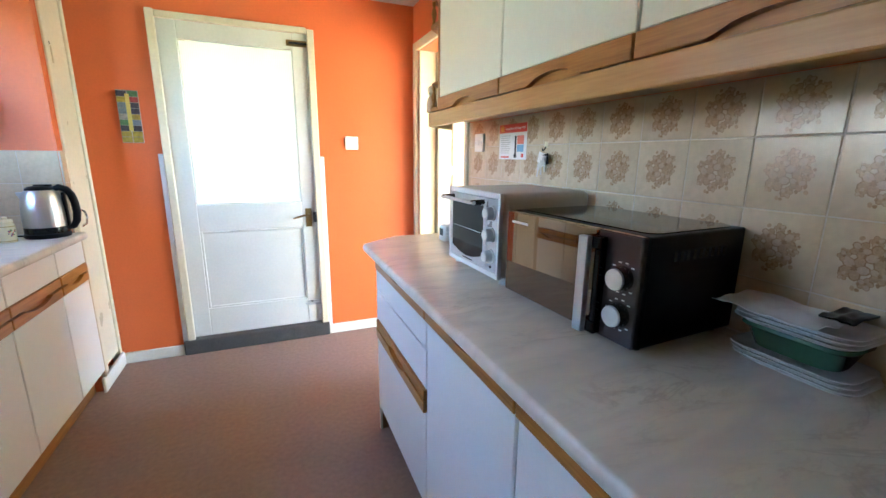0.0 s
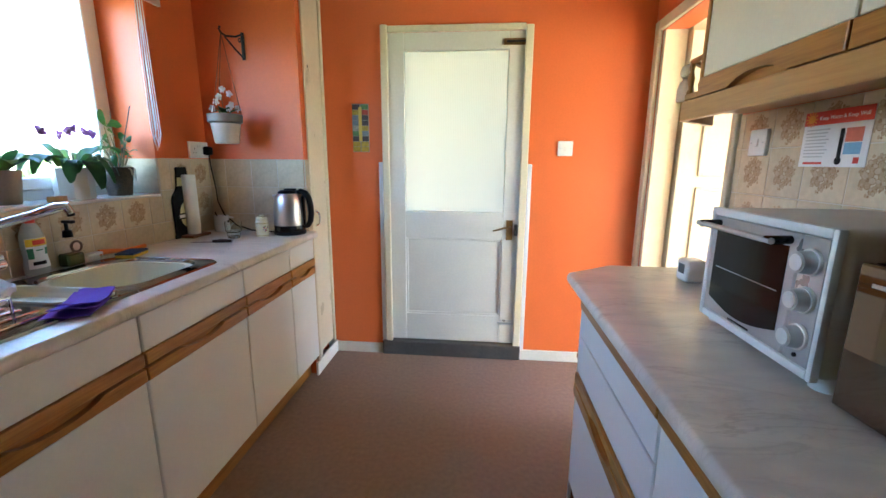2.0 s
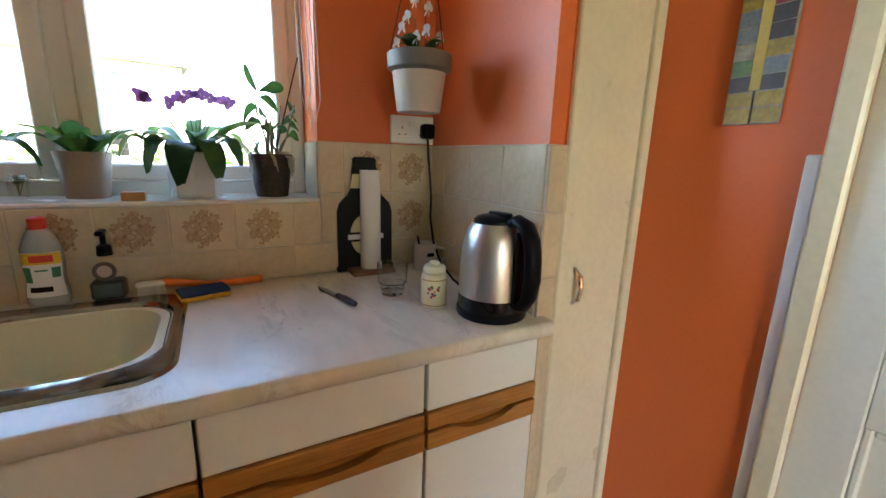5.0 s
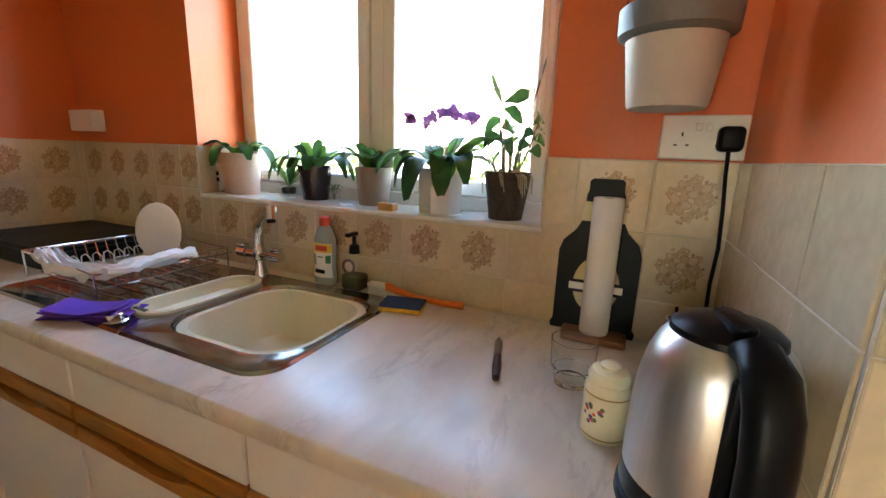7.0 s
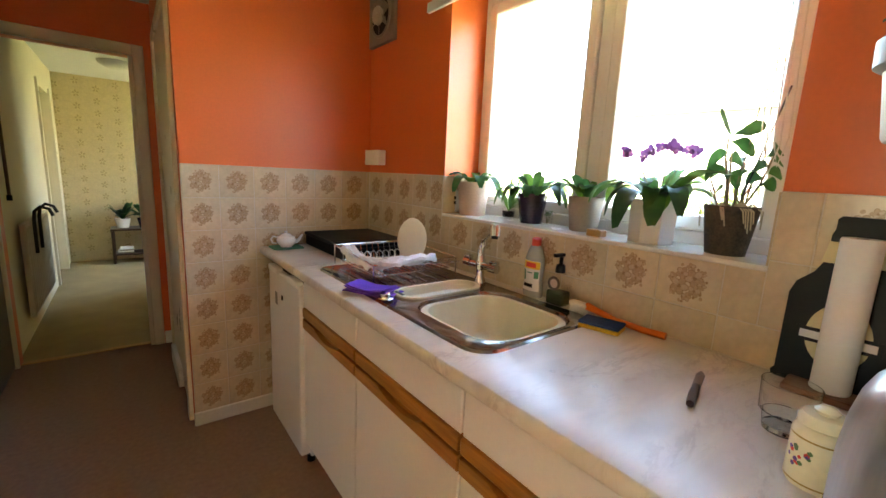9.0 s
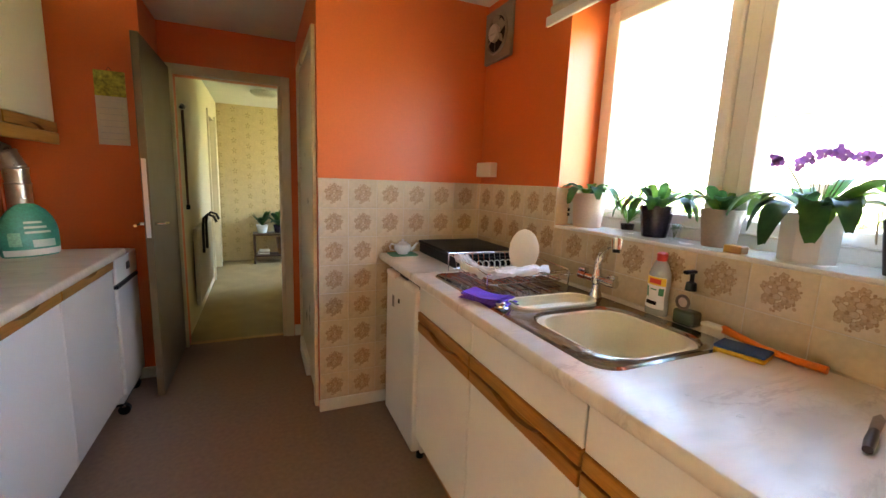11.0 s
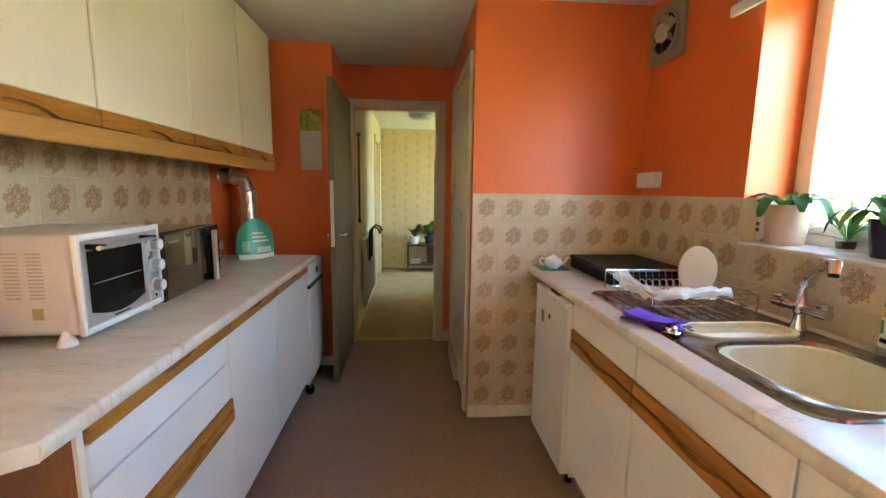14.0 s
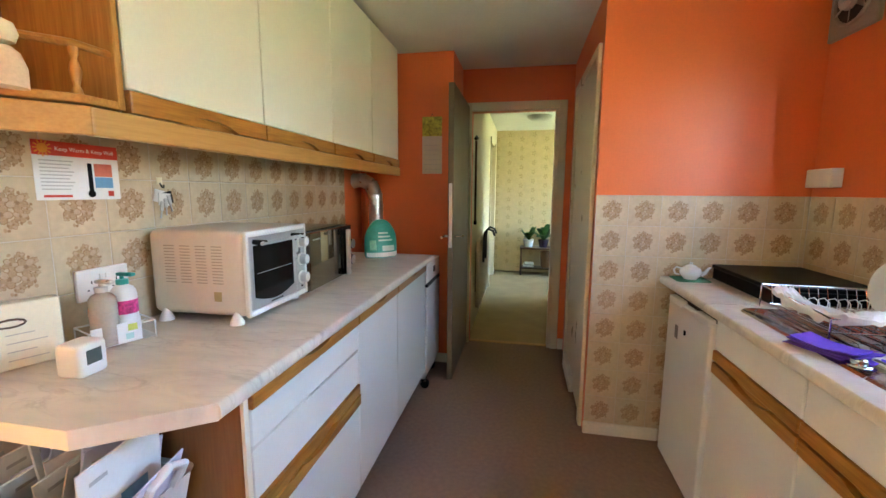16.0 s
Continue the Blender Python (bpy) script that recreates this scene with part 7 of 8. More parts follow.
def pot_plant(name, x, y, pot_profile, pot_mat, label, leaves, seg=28, sx=1.0, sy=1.0, soil_r=0.05, soil_z=0.11, mats=(None,)):
    t = thing(name, (x, y, SILL), label, "potted plant", "plants on the window sill")
    lpart("pot", lathe(bmesh.new(), pot_profile, seg, (0, 0, 0), sx, sy), pot_mat, t, smooth=seg > 12)
    lpart("soil", lathe(bmesh.new(), [(soil_r, soil_z), (soil_r * 0.5, soil_z + 0.004), (0, soil_z + 0.005)], 20, (0, 0, 0), sx, sy), SOIL, t)
    rn = random.Random(int(y * 1000))
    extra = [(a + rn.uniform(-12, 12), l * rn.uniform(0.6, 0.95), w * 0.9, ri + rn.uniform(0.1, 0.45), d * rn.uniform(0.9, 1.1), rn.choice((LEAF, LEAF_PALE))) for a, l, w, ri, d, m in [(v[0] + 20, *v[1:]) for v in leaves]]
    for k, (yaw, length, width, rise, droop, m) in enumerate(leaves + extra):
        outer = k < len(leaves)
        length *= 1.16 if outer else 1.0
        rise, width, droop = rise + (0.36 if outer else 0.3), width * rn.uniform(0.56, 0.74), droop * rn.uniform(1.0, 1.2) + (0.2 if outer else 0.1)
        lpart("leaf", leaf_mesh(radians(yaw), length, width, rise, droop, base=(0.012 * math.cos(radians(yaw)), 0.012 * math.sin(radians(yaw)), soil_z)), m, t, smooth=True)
    return t


def tapered(r0, r1, h, wall=0.006):
    return [(0, 0), (r0, 0), (r0 * 1.01, 0.004), (r1, h - 0.004), (r1 - 0.001, h), (r1 - wall, h), (r1 - wall - 0.002, h - 0.02), (0, h - 0.021)]


PS = surface("pinkish stoneware pot", (0.62, 0.42, 0.30), 0.5, var=0.08)
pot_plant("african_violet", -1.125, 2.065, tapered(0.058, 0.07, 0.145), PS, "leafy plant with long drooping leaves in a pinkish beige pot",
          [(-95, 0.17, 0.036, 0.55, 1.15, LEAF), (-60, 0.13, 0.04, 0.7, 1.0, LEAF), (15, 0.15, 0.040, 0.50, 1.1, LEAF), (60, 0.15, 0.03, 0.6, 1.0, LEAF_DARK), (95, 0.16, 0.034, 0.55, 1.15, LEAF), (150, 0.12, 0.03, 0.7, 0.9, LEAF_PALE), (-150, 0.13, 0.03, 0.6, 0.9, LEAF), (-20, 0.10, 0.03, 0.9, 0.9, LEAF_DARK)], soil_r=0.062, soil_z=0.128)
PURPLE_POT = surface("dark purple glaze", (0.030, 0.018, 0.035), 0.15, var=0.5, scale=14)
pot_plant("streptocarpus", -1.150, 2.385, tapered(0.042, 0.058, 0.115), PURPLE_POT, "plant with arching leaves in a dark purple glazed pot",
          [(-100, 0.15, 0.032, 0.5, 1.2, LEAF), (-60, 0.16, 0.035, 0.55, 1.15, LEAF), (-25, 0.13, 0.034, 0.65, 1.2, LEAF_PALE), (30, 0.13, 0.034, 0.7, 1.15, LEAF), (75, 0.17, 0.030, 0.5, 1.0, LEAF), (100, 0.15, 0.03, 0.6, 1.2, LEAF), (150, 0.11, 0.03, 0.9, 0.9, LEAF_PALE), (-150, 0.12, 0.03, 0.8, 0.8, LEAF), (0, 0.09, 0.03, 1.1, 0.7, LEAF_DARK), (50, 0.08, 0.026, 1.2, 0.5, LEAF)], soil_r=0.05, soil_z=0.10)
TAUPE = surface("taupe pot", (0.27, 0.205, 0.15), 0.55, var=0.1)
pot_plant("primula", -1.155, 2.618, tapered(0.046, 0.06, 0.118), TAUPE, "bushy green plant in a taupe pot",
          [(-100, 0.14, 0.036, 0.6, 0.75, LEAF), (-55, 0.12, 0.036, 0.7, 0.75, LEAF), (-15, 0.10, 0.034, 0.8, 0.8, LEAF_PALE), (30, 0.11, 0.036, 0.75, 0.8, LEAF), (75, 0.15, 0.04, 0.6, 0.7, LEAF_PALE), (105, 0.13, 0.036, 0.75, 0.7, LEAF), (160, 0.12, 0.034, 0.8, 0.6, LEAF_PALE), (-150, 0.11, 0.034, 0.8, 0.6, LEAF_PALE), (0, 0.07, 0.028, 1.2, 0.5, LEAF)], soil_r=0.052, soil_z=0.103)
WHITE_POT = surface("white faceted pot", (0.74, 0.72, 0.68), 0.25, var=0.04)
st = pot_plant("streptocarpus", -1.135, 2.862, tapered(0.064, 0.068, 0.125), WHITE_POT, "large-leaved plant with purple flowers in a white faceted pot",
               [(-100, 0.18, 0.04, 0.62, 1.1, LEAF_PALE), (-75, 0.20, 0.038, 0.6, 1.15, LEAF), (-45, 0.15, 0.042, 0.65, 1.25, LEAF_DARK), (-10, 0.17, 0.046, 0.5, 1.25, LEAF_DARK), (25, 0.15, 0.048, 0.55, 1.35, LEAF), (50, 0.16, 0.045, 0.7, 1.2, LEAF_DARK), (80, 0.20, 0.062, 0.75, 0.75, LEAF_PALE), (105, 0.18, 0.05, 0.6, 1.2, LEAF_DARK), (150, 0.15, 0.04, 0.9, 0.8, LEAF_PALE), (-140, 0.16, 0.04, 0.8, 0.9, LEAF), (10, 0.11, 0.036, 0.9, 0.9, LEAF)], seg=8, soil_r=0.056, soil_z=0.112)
FLOWER_AT = [(0.0, -0.105, 0.268), (0.0, -0.098, 0.258), (0.01, -0.042, 0.250), (0.02, -0.018, 0.264), (0.01, 0.006, 0.276), (0.0, 0.030, 0.280), (0.02, 0.052, 0.272), (0.01, 0.078, 0.266), (0.01, 0.100, 0.260)]
for k, (fx, fy, fz) in enumerate(FLOWER_AT):
    lpart("flower_stem", tube(bmesh.new(), [(0.01, 0.01, 0.11), (fx * 0.6, fy * 0.5, 0.21), (fx, fy * 0.9, fz + 0.008), (fx, fy, fz)], 0.0013, 6), STEM, st)
    bm = bmesh.new()
    for j in range(5):
        a = 1.2566 * j + k
        c0 = Vector((fx + 0.004, fy, fz))
        u, v = Vector((0.3, math.cos(a), math.sin(a))).normalized(), Vector((0.1, -math.sin(a), math.cos(a))).normalized()
        r = 0.0135 if j % 2 else 0.0195
        bm.faces.new([bm.verts.new(c0 + u * r * p + v * r * q) for p, q in ((0.05, -0.1), (0.5, -0.42), (0.95, -0.3), (1.05, 0.05), (0.9, 0.35), (0.5, 0.42), (0.05, 0.1))])
    lpart("flower", bm, PETAL, st, "violet five-petalled flower")
BARK = surface("brown woven pot", (0.062, 0.045, 0.030), 0.7, var=0.6, scale=40, fine=160, bump=0.9)
orc = pot_plant("orchid", -1.125, 3.062, tapered(0.045, 0.062, 0.125), BARK, "orchid with thin canes and aerial roots in a mottled brown pot", [], soil_r=0.054, soil_z=0.112)
CANE = surface("orchid cane", (0.22, 0.20, 0.10), 0.6, var=0.3)
ro = random.Random(11)
for k in range(16):
    yaw, h = ro.uniform(0, 6.28), ro.uniform(0.05, 0.16)
    lean = ro.uniform(0.01, 0.075)
    top = Vector((lean * math.cos(yaw), lean * math.sin(yaw), 0.115 + h))
    mid = Vector((top.x * 0.6 + 0.01, top.y * 0.65, 0.115 + h * 0.5))
    cane = lpart("cane", tube(bmesh.new(), [(0.03 * math.cos(yaw), 0.03 * math.sin(yaw), 0.112), mid, top], [0.0028, 0.0024, 0.0016], 6), CANE, orc, smooth=True)
    if k % 3 == 0:
        lpart("leaf", leaf_mesh(yaw + 0.4, ro.uniform(0.03, 0.05), 0.010, 0.9, 0.9, 0.2, 6, top), LEAF, cane, smooth=True)
tall = lpart("cane", tube(bmesh.new(), [(0.01, -0.01, 0.112), (0.012, -0.012, 0.17), (0.006, -0.03, 0.24), (0.0, -0.032, 0.30)], [0.003, 0.003, 0.0026, 0.0018], 7), CANE, orc, smooth=True)
for yaw, length, rise, droop, z in ((-1.5, 0.035, 1.9, 0.2, 0.30), (1.5, 0.075, 0.45, 0.35, 0.30), (1.7, 0.06, -0.1, 0.6, 0.285), (-1.6, 0.065, 0.3, 1.9, 0.255), (-1.2, 0.05, 0.1, 0.7, 0.215), (1.3, 0.05, 0.3, 1.2, 0.20), (-0.4, 0.045, -0.1, 1.0, 0.17), (2.6, 0.05, 0.6, 0.8, 0.235)):
    lpart("leaf", leaf_mesh(yaw, length, 0.0115, rise, droop, 0.1, 7, (0.004, -0.025, z), 1.6), LEAF, tall, smooth=True)
side_cane = lpart("cane", tube(bmesh.new(), [(0.0, 0.02, 0.112), (0.0, 0.05, 0.18), (0.0, 0.075, 0.27)], [0.003, 0.0028, 0.002], 7), CANE, orc, smooth=True)
for j in range(7):
    lpart("leaf", leaf_mesh(1.5 + 3.0 * (j % 2) + 0.3 * j, 0.04, 0.0105, 0.5, 1.0, 0.1, 6, (0.0, 0.05 + 0.004 * j, 0.18 + 0.014 * j), 1.4), LEAF_DARK if j % 2 else LEAF, side_cane, smooth=True)
for k in range(14):
    yaw = ro.uniform(0, 6.28)
    lpart("root", tube(bmesh.new(), [(0.02 * math.cos(yaw), 0.02 * math.sin(yaw), 0.114), (0.05 * math.cos(yaw), 0.05 * math.sin(yaw), 0.132), (0.068 * math.cos(yaw + 0.2), 0.068 * math.sin(yaw + 0.2), 0.115), (0.066 * math.cos(yaw + 0.3), 0.066 * math.sin(yaw + 0.3), ro.uniform(0.06, 0.1))], 0.0017, 6), surface("pale root", (0.42, 0.38, 0.28), 0.7) if k == 0 else bpy.data.materials["pale root"], orc, smooth=True)
lpart("stake", tube(bmesh.new(), [(0.0, 0.01, 0.11), (0.03, 0.085, 0.40)], 0.002, 6), IRON, orc)
lpart("stake", tube(bmesh.new(), [(0.0, 0.0, 0.11), (-0.01, 0.02, 0.37)], 0.0016, 6), CANE, orc)
sp2 = thing("spider_plant", (-1.19, 2.225, SILL), "small grassy plant in a glass dish on the sill", "potted plant", "plants on the window sill")
lpart("dish", lathe(bmesh.new(), [(0, 0), (0.026, 0), (0.03, 0.04), (0.028, 0.04), (0.024, 0.006), (0, 0.006)], 18), TUMBLER_GLASS, sp2, smooth=True)
lpart("soil", lathe(bmesh.new(), [(0, 0.007), (0.023, 0.007), (0.026, 0.03), (0, 0.032)], 16), SOIL, sp2)
for k in range(20):
    lpart("leaf", leaf_mesh(ro.uniform(0, 6.28), ro.uniform(0.08, 0.14), 0.005, ro.uniform(0.9, 2.0), ro.uniform(0.5, 1.1), 0.3, 6, (0, 0, 0.03)), LEAF_PALE, sp2, smooth=True)
iv = thing("trailing_plant", (-1.105, 2.50, SILL), "little trailing plant cutting in a glass on the sill", "potted plant", "plants on the window sill")
lpart("glass", lathe(bmesh.new(), [(0, 0), (0.018, 0), (0.02, 0.05), (0.0185, 0.05), (0.0165, 0.004), (0, 0.004)], 16), TUMBLER_GLASS, iv, smooth=True)
for k in range(4):
    a = ro.uniform(0, 6.28)
    c = lpart("stem", tube(bmesh.new(), [(0, 0, 0.01), (0.015 * math.cos(a), 0.015 * math.sin(a), 0.06), (0.03 * math.cos(a), 0.03 * math.sin(a), 0.05)], 0.001, 5), STEM, iv)
    for j in range(4):
        lpart("leaf", leaf_mesh(a + j, 0.018, 0.007, 0.6, 0.4, 0.2, 4, (0.007 * j * math.cos(a), 0.007 * j * math.sin(a), 0.04 + 0.006 * (j % 3))), LEAF, c, smooth=True)
solid("wooden_block", cuboid(-1.085, -1.05, 2.70, 2.75, SILL, SILL + 0.022, 0.002), PALE_OAK, "small wooden block on the window sill", "block", at=(-1.07, 2.725, SILL))
on = thing("window_ornament", (-1.11, 1.985, SILL), "round white pierced china ornament on the sill", "ornament")
lpart("disc", cyl(bmesh.new(), (-0.02, 0.02, 0.055), (0.02, 0.005, 0.055), 0.052, 0.05, 24), STONEWARE, on, smooth=True)
for k in range(7):
    lpart("slot", cuboid(0.017, 0.022, -0.02 + 0.01 * (k % 4), -0.016 + 0.01 * (k % 4), 0.04 + 0.022 * (k // 4), 0.054 + 0.022 * (k // 4)), BLACK_MATT, on)

# tiles returning into the window reveal
for y, ny in ((WIN_Y0, 1), (WIN_Y1, -1)):
    rv = part("reveal_tile", cuboid(WEST - 0.19, WEST + 0.004, min(y, y + ny * 0.005), max(y, y + ny * 0.005), SILL + 0.001, 1.283, 0.001), TILE, wall_west)

# hanging orchid on its bracket
hb = thing("plant_bracket", (-0.76, 3.559, 1.85), "black wrought iron bracket on the alcove wall", "bracket")
part("back_bar", cuboid(-0.768, -0.752, 3.549, 3.5595, 1.80, 1.935, 0.002), IRON, hb)
part("arm", tube(bmesh.new(), [(-0.76, 3.551, 1.925), (-0.765, 3.50, 1.90), (-0.775, 3.43, 1.885), (-0.78, 3.40, 1.89), (-0.78, 3.385, 1.905), (-0.78, 3.395, 1.918)], 0.005, 8), IRON, hb, smooth=True)
part("brace", tube(bmesh.new(), [(-0.76, 3.551, 1.81), (-0.767, 3.49, 1.838), (-0.775, 3.42, 1.88)], 0.004, 8), IRON, hb, smooth=True)
part("scroll", tube(bmesh.new(), [(-0.762, 3.530 + 0.016 * math.cos(k * 0.6) * (1 - k / 14), 1.888 + 0.016 * math.sin(k * 0.6) * (1 - k / 14)) for k in range(12)], 0.0028, 6), IRON, hb, smooth=True)
hp2 = thing("hanging_pot", (-0.80, 3.398, 1.362), "grey-white hanging pot with a small white orchid", "hanging pot")
GREY_POT = surface("off-white plastic pot", (0.52, 0.45, 0.39), 0.5, var=0.06)
GREY_RIM = surface("grey pot rim", (0.16, 0.145, 0.13), 0.5, var=0.12)
lpart("pot", lathe(bmesh.new(), [(0, 0), (0.055, 0), (0.058, 0.006), (0.070, 0.100), (0.0705, 0.102), (0.0, 0.102)], 32), GREY_POT, hp2, smooth=True)
lpart("rim", lathe(bmesh.new(), [(0.0705, 0.098), (0.082, 0.106), (0.0835, 0.142), (0.080, 0.145), (0.077, 0.142), (0.075, 0.125), (0, 0.125)], 32), GREY_RIM, hp2, smooth=True)
for k in range(3):
    a = 2.1 * k + 0.4
    lpart("hanger_wire", tube(bmesh.new(), [(0.079 * math.cos(a), 0.079 * math.sin(a), 0.138), (0.02, 0.0, 0.53)], 0.0016, 6), surface("copper wire", (0.16, 0.06, 0.03), 0.4, 0.6) if k == 0 else bpy.data.materials["copper wire"], hp2)
lpart("leaf", leaf_mesh(2.6, 0.11, 0.026, 0.9, 0.8, base=(0, 0, 0.13)), LEAF, hp2, smooth=True)
lpart("leaf", leaf_mesh(-1.0, 0.10, 0.026, 1.0, 0.9, base=(0, 0, 0.13)), LEAF_DARK, hp2, smooth=True)
lpart("leaf", leaf_mesh(0.6, 0.08, 0.022, 1.0, 0.7, base=(0, 0, 0.13)), LEAF, hp2, smooth=True)
for k, (fx, fy, fz) in enumerate(((0.045, -0.03, 0.17), (0.055, 0.03, 0.175), (-0.03, -0.05, 0.168), (0.0, -0.035, 0.225), (0.012, -0.02, 0.262), (0.028, 0.01, 0.245), (-0.01, -0.045, 0.20), (0.04, 0.0, 0.19))):
    if k < 4:
        lpart("flower_stem", tube(bmesh.new(), [(0, 0, 0.125), (fx * 0.4, fy * 0.4, fz), (fx, fy, fz + 0.004)], 0.0014, 6), STEM, hp2)
    bm = bmesh.new()
    for j in range(5):
        a = 1.2566 * j + k
        c0 = Vector((fx, fy, fz))
        u, v = Vector((math.cos(a) * 0.8, 0.2 * math.cos(a) - 0.1, math.sin(a))).normalized(), Vector((-math.sin(a) * 0.8, -0.3, math.cos(a))).normalized()
        bm.faces.new([bm.verts.new(c0 + u * 0.017 * p + v * 0.017 * q) for p, q in ((0.05, -0.1), (0.5, -0.5), (0.95, -0.3), (1.05, 0.05), (0.9, 0.35), (0.5, 0.5), (0.05, 0.1))])
    lpart("flower", bm, WHITE_PETAL, hp2, "white orchid flower")

# extractor fan and window blind
fan = thing("extractor_fan", (WEST + 0.02, 1.40, 2.08), "grey square extractor fan high on the window wall", "fan")
FAN_GREY = surface("aged grey plastic", (0.30, 0.25, 0.19), 0.5, var=0.1)
FX = WEST + 0.022
part("plate", cuboid(WEST, FX, 1.265, 1.530, 1.945, 2.215, 0.006, 2), FAN_GREY, fan)
bm = bmesh.new()
tube(bm, [(FX + 0.004, 1.398 + 0.098 * math.cos(k * 0.2618), 2.08 + 0.098 * math.sin(k * 0.2618)) for k in range(24)], 0.008, 8, True)
part("ring", bm, FAN_GREY, fan, smooth=True)
# Dark disc on the solid plate: the opening's shade put into colour.
part("throat", cyl(bmesh.new(), (FX + 0.0005, 1.398, 2.08), (FX + 0.002, 1.398, 2.08), 0.092, seg=28), DARK_GAP, fan)
for k in range(6):
    bm = cuboid(-0.001, 0.001, -0.02, 0.02, 0.02, 0.086)
    bmesh.ops.transform(bm, verts=bm.verts, matrix=Matrix.Translation((FX + 0.012, 1.398, 2.08)) @ Euler((k * math.pi / 3, 0, 0)).to_matrix().to_4x4() @ Euler((0, 0, 0.5)).to_matrix().to_4x4())
    part("blade", bm, FAN_GREY, fan)
part("hub", lathe(bmesh.new(), [(0, 0), (0.042, 0.0), (0.045, 0.01), (0, 0.02)], 20, (FX + 0.026, 1.398, 2.07), 0.3, 1.0), surface("pale hub", (0.52, 0.47, 0.38), 0.4), fan, smooth=True)
part("hub_cap", cyl(bmesh.new(), (FX + 0.012, 1.398, 2.08), (FX + 0.03, 1.398, 2.08), 0.046, 0.042, 24), surface("pale fan hub", (0.50, 0.45, 0.36), 0.4), fan, smooth=True)

bl = thing("window_blind", (-0.99, 2.577, 1.96), "cream fabric window blind drawn up, with hanging cords", "blind")
FABRIC = surface("cream blind fabric", (0.62, 0.55, 0.42), 0.8, var=0.08, scale=30, bump=0.3)
part("fabric_stack", cuboid(-1.025, -0.965, 1.905, 3.245, 2.03, 2.16, 0.02, 3), FABRIC, bl, smooth=True)
part("fold", tube(bmesh.new(), [(-0.985, 1.91, 2.02), (-0.985, 3.24, 2.02)], 0.022, 10), FABRIC, bl, smooth=True)
part("bottom_bar", cuboid(-0.978, -0.962, 1.885, 3.25, 1.958, 1.998, 0.004, 2), UPVC, bl)
for dy, low in ((-0.075, 1.36), (-0.063, 1.32), (-0.05, 1.335)):
    part("cord", tube(bmesh.new(), [(-0.985, 3.205 + dy, 2.0), (-0.99, 3.20 + dy, 1.7), (-0.995, 3.21 + dy, low + 0.05), (-0.995, 3.222 + dy, low), (-0.99, 3.235 + dy, low + 0.06), (-0.985, 3.215 + dy, 2.0)], 0.0015, 6), WIRE_WHITE, bl, smooth=True)

# ---- hallway things ----
rad = thing("radiator", (0.69, -1.0, 0.15), "white panel radiator on the hallway wall", "radiator")
part("panel", cuboid(0.665, 0.70, -1.45, -0.45, 0.17, 0.83, 0.008, 2), surface("aged white radiator", (0.60, 0.54, 0.42), 0.4), rad)
for k in range(14):
    part("flute", cuboid(0.657, 0.666, -1.42 + 0.07 * k, -1.39 + 0.07 * k, 0.2, 0.80, 0.004), bpy.data.materials["aged white radiator"], rad)
for y in (-1.3, -0.6):
    part("wall_bracket", cuboid(0.70, 0.72, y - 0.02, y + 0.02, 0.3, 0.7), IRON, rad)
for k, y in enumerate((-0.62, -0.86)):
    t = thing("walking_stick", (0.66, y, 0.84), "dark curved-handle walking stick hooked over the radiator", "walking stick", "sticks on the radiator")
    part("crook", tube(bmesh.new(), [(0.645, y, 0.60), (0.643, y, 0.84), (0.635, y, 0.90), (0.60, y + 0.02, 0.935), (0.555, y + 0.03, 0.92), (0.535, y + 0.03, 0.87)], 0.011, 10), IRON, t, smooth=True)
ws = thing("cane", (0.705, -0.30, 1.03), "long dark walking cane hanging from a wall hook", "cane")
part("shaft", tube(bmesh.new(), [(0.70, -0.31, 1.03), (0.70, -0.30, 1.75)], [0.009, 0.010], 10), wood("dark cane wood", (0.05, 0.02, 0.01), (0.10, 0.045, 0.02), 2), ws, smooth=True)
part("ferrule", cyl(bmesh.new(), (0.70, -0.31, 1.0), (0.70, -0.31, 1.035), 0.014), BLACK_MATT, ws)
part("grip", tube(bmesh.new(), [(0.70, -0.36, 1.775), (0.70, -0.31, 1.785), (0.70, -0.25, 1.76)], 0.013, 10), IRON, ws, smooth=True)
part("wall_hook", tube(bmesh.new(), [(0.72, -0.30, 1.77), (0.69, -0.30, 1.765), (0.675, -0.30, 1.78)], 0.006, 8), CHROME, ws, smooth=True)
tb = thing("side_table", (0.05, -3.2, 0.0), "low dark wooden side table with a lower shelf", "table")
DARKWOOD = wood("dark table wood", (0.045, 0.022, 0.012), (0.09, 0.045, 0.022), 0)
part("tabletop", cuboid(-0.35, 0.30, -3.34, -3.02, 0.415, 0.44, 0.004), DARKWOOD, tb)
part("shelf", cuboid(-0.33, 0.28, -3.32, -3.04, 0.10, 0.12, 0.003), DARKWOOD, tb)
for x in (-0.335, 0.265):
    for y in (-3.33, -3.05):
        part("leg", cuboid(x, x + 0.03, y, y + 0.03, 0, 0.414, 0.003), DARKWOOD, tb)
for k in range(4):
    solid("book", cuboid(0.08, 0.25 - 0.01 * k, -3.26, -3.08, 0.1205 + 0.016 * k, 0.136 + 0.016 * k, 0.002), PAPER if k % 2 else RENDER_WALL, "magazine in a pile on the table shelf", "book", "magazines under the table")
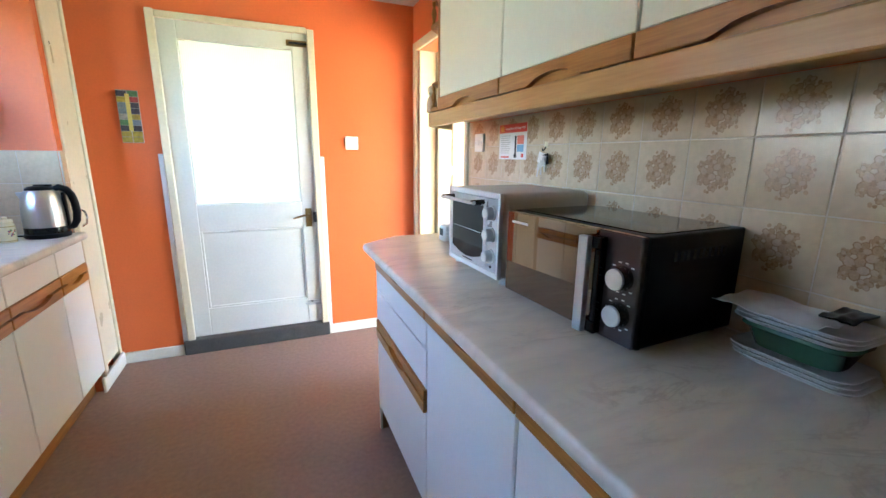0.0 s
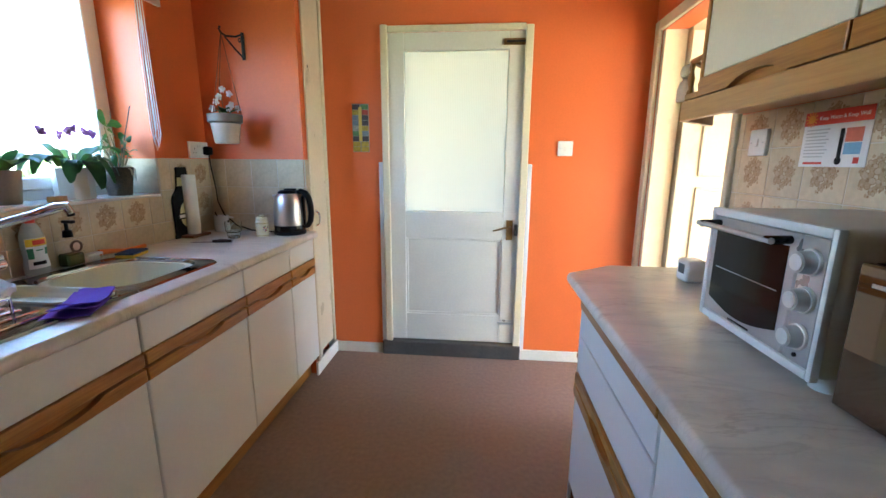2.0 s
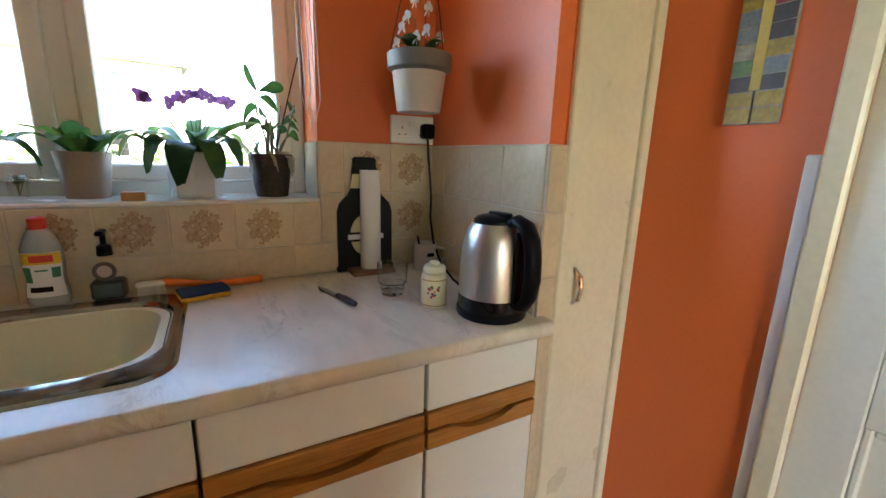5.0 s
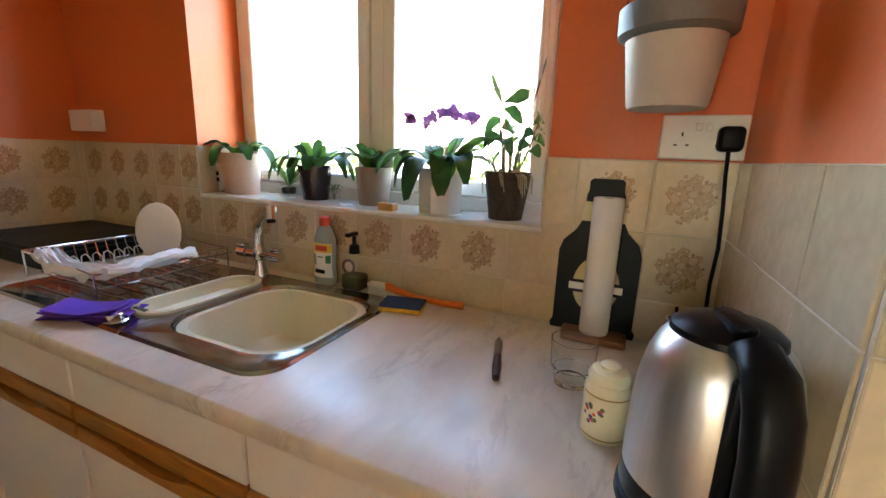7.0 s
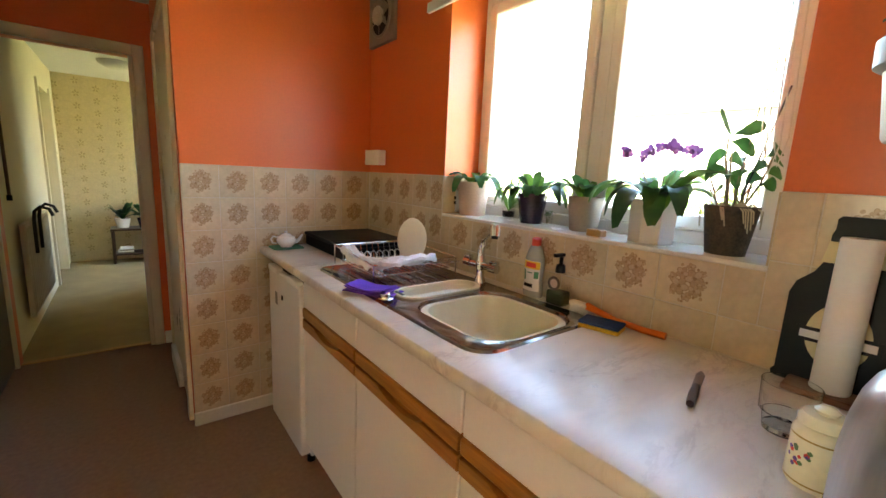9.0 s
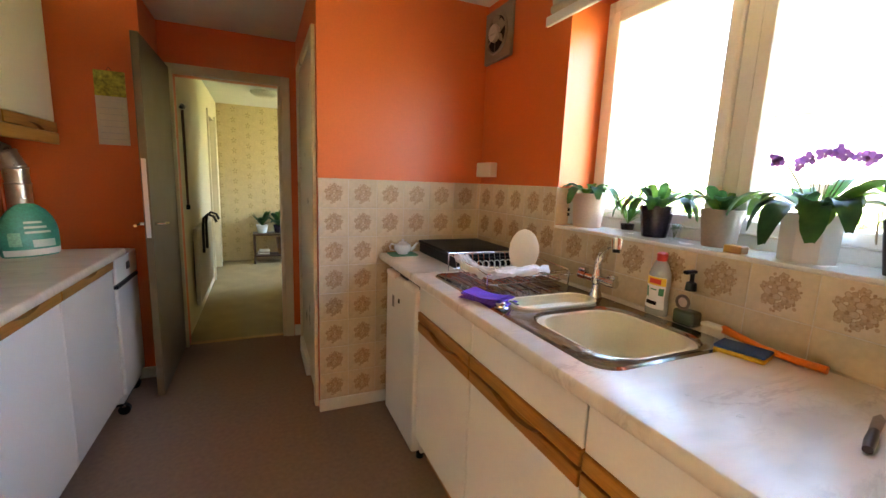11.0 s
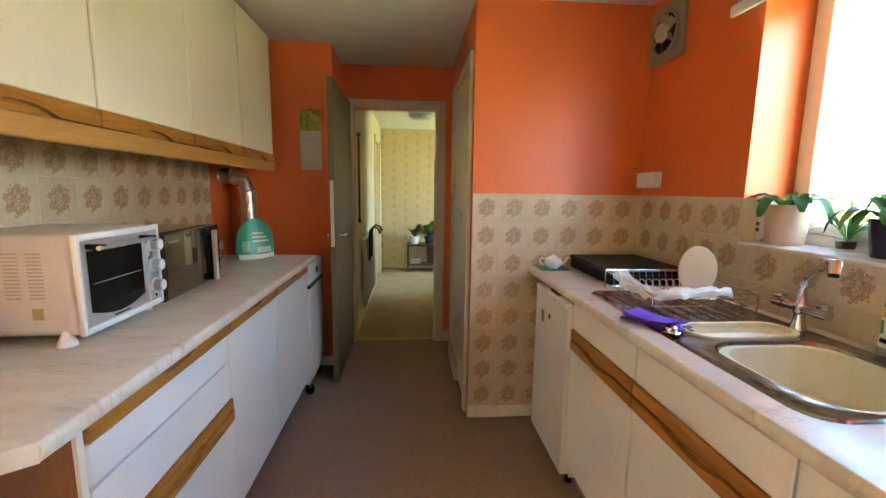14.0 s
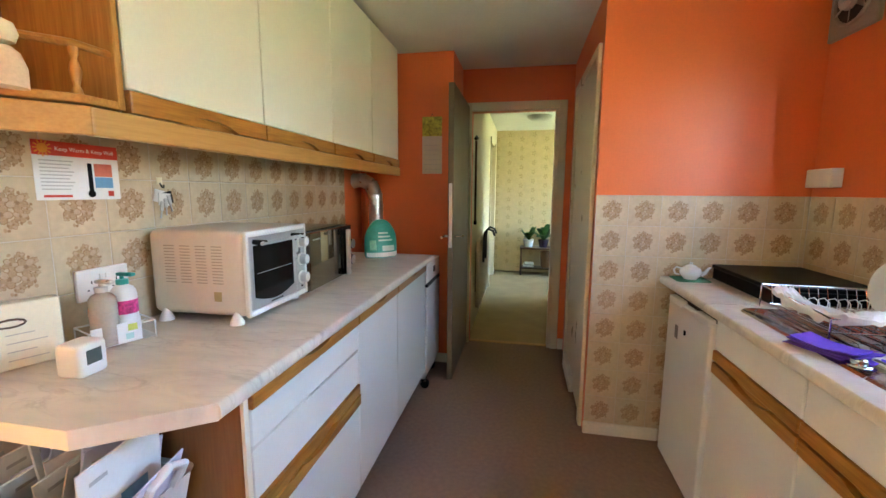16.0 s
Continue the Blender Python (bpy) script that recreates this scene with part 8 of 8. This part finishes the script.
solid("waste_basket", lathe(bmesh.new(), [(0, 0), (0.085, 0), (0.11, 0.25), (0.105, 0.25), (0.08, 0.006), (0, 0.006)], 20, (-0.12, -3.18, 0.1205)), wood("woven basket", (0.10, 0.05, 0.02), (0.18, 0.09, 0.04), 2), "brown woven basket on the table shelf", "basket", smooth=True, at=(-0.12, -3.18, 0.1205))
for x, m, s, lab in ((0.17, WHITE_POT, 1.0, "small plant in a wide white bowl on the hall table"), (-0.06, PURPLE_POT, 1.35, "bushy plant in a dark pot on the hall table")):
    t = thing("potted_plant", (x, -3.17, 0.441), lab, "potted plant", "plants on the hall table")
    lpart("pot", lathe(bmesh.new(), [(0, 0), (0.06, 0), (0.085, 0.12), (0.08, 0.12), (0.055, 0.1), (0, 0.1)], 20), m, t, smooth=True)
    for k in range(14):
        lpart("leaf", leaf_mesh(k * 2.4, 0.16 * s * ro.uniform(0.6, 1.1), 0.035 * s, ro.uniform(0.8, 2.0), ro.uniform(0.4, 0.9), base=(0, 0, 0.1), n=6), LEAF_DARK if k % 2 else LEAF, t, smooth=True)
solid("ceiling_light", lathe(bmesh.new(), [(0, 0), (0.10, 0.0), (0.15, 0.03), (0.16, 0.055), (0.05, 0.06), (0, 0.06)], 24, (0.10, -2.1, TOP - 0.0605)), surface("frosted lamp shade", (0.55, 0.52, 0.46), 0.4), "round flush ceiling light in the hallway", "light", smooth=True)
far = setting("hall_far_frame", cuboid(0.70, 0.722, -2.99, -2.95, 0, 2.02, 0.003), CREAM, "cream painted frame of a hallway door", "trim")
setting("hall_far_frame_2", cuboid(0.70, 0.722, -2.15, -2.11, 0, 2.02, 0.003), CREAM, "cream painted frame of a hallway door", "trim")
bm = bmesh.new()
for i in range(11):
    for j in range(15):
        cx, cz = -1.2 + 0.19 * i, 0.1 + 0.145 * j + (0.07 if i % 2 else 0)
        for k in range(5):
            a = 1.2566 * k + i
            u, v = 0.028 * math.cos(a), 0.034 * math.sin(a)
            bm.faces.new([bm.verts.new((cx + u * p + 0.016 * q * math.sin(a), -3.3585, cz + v * p - 0.016 * q * math.cos(a))) for p, q in ((0.2, 0), (0.7, -0.6), (1.2, -0.3), (1.25, 0.3), (0.7, 0.6))])
pr = part("wallpaper_print", bm, WALLPAPER_PRINT, wall_far)
pr["kind"] = "stuff"
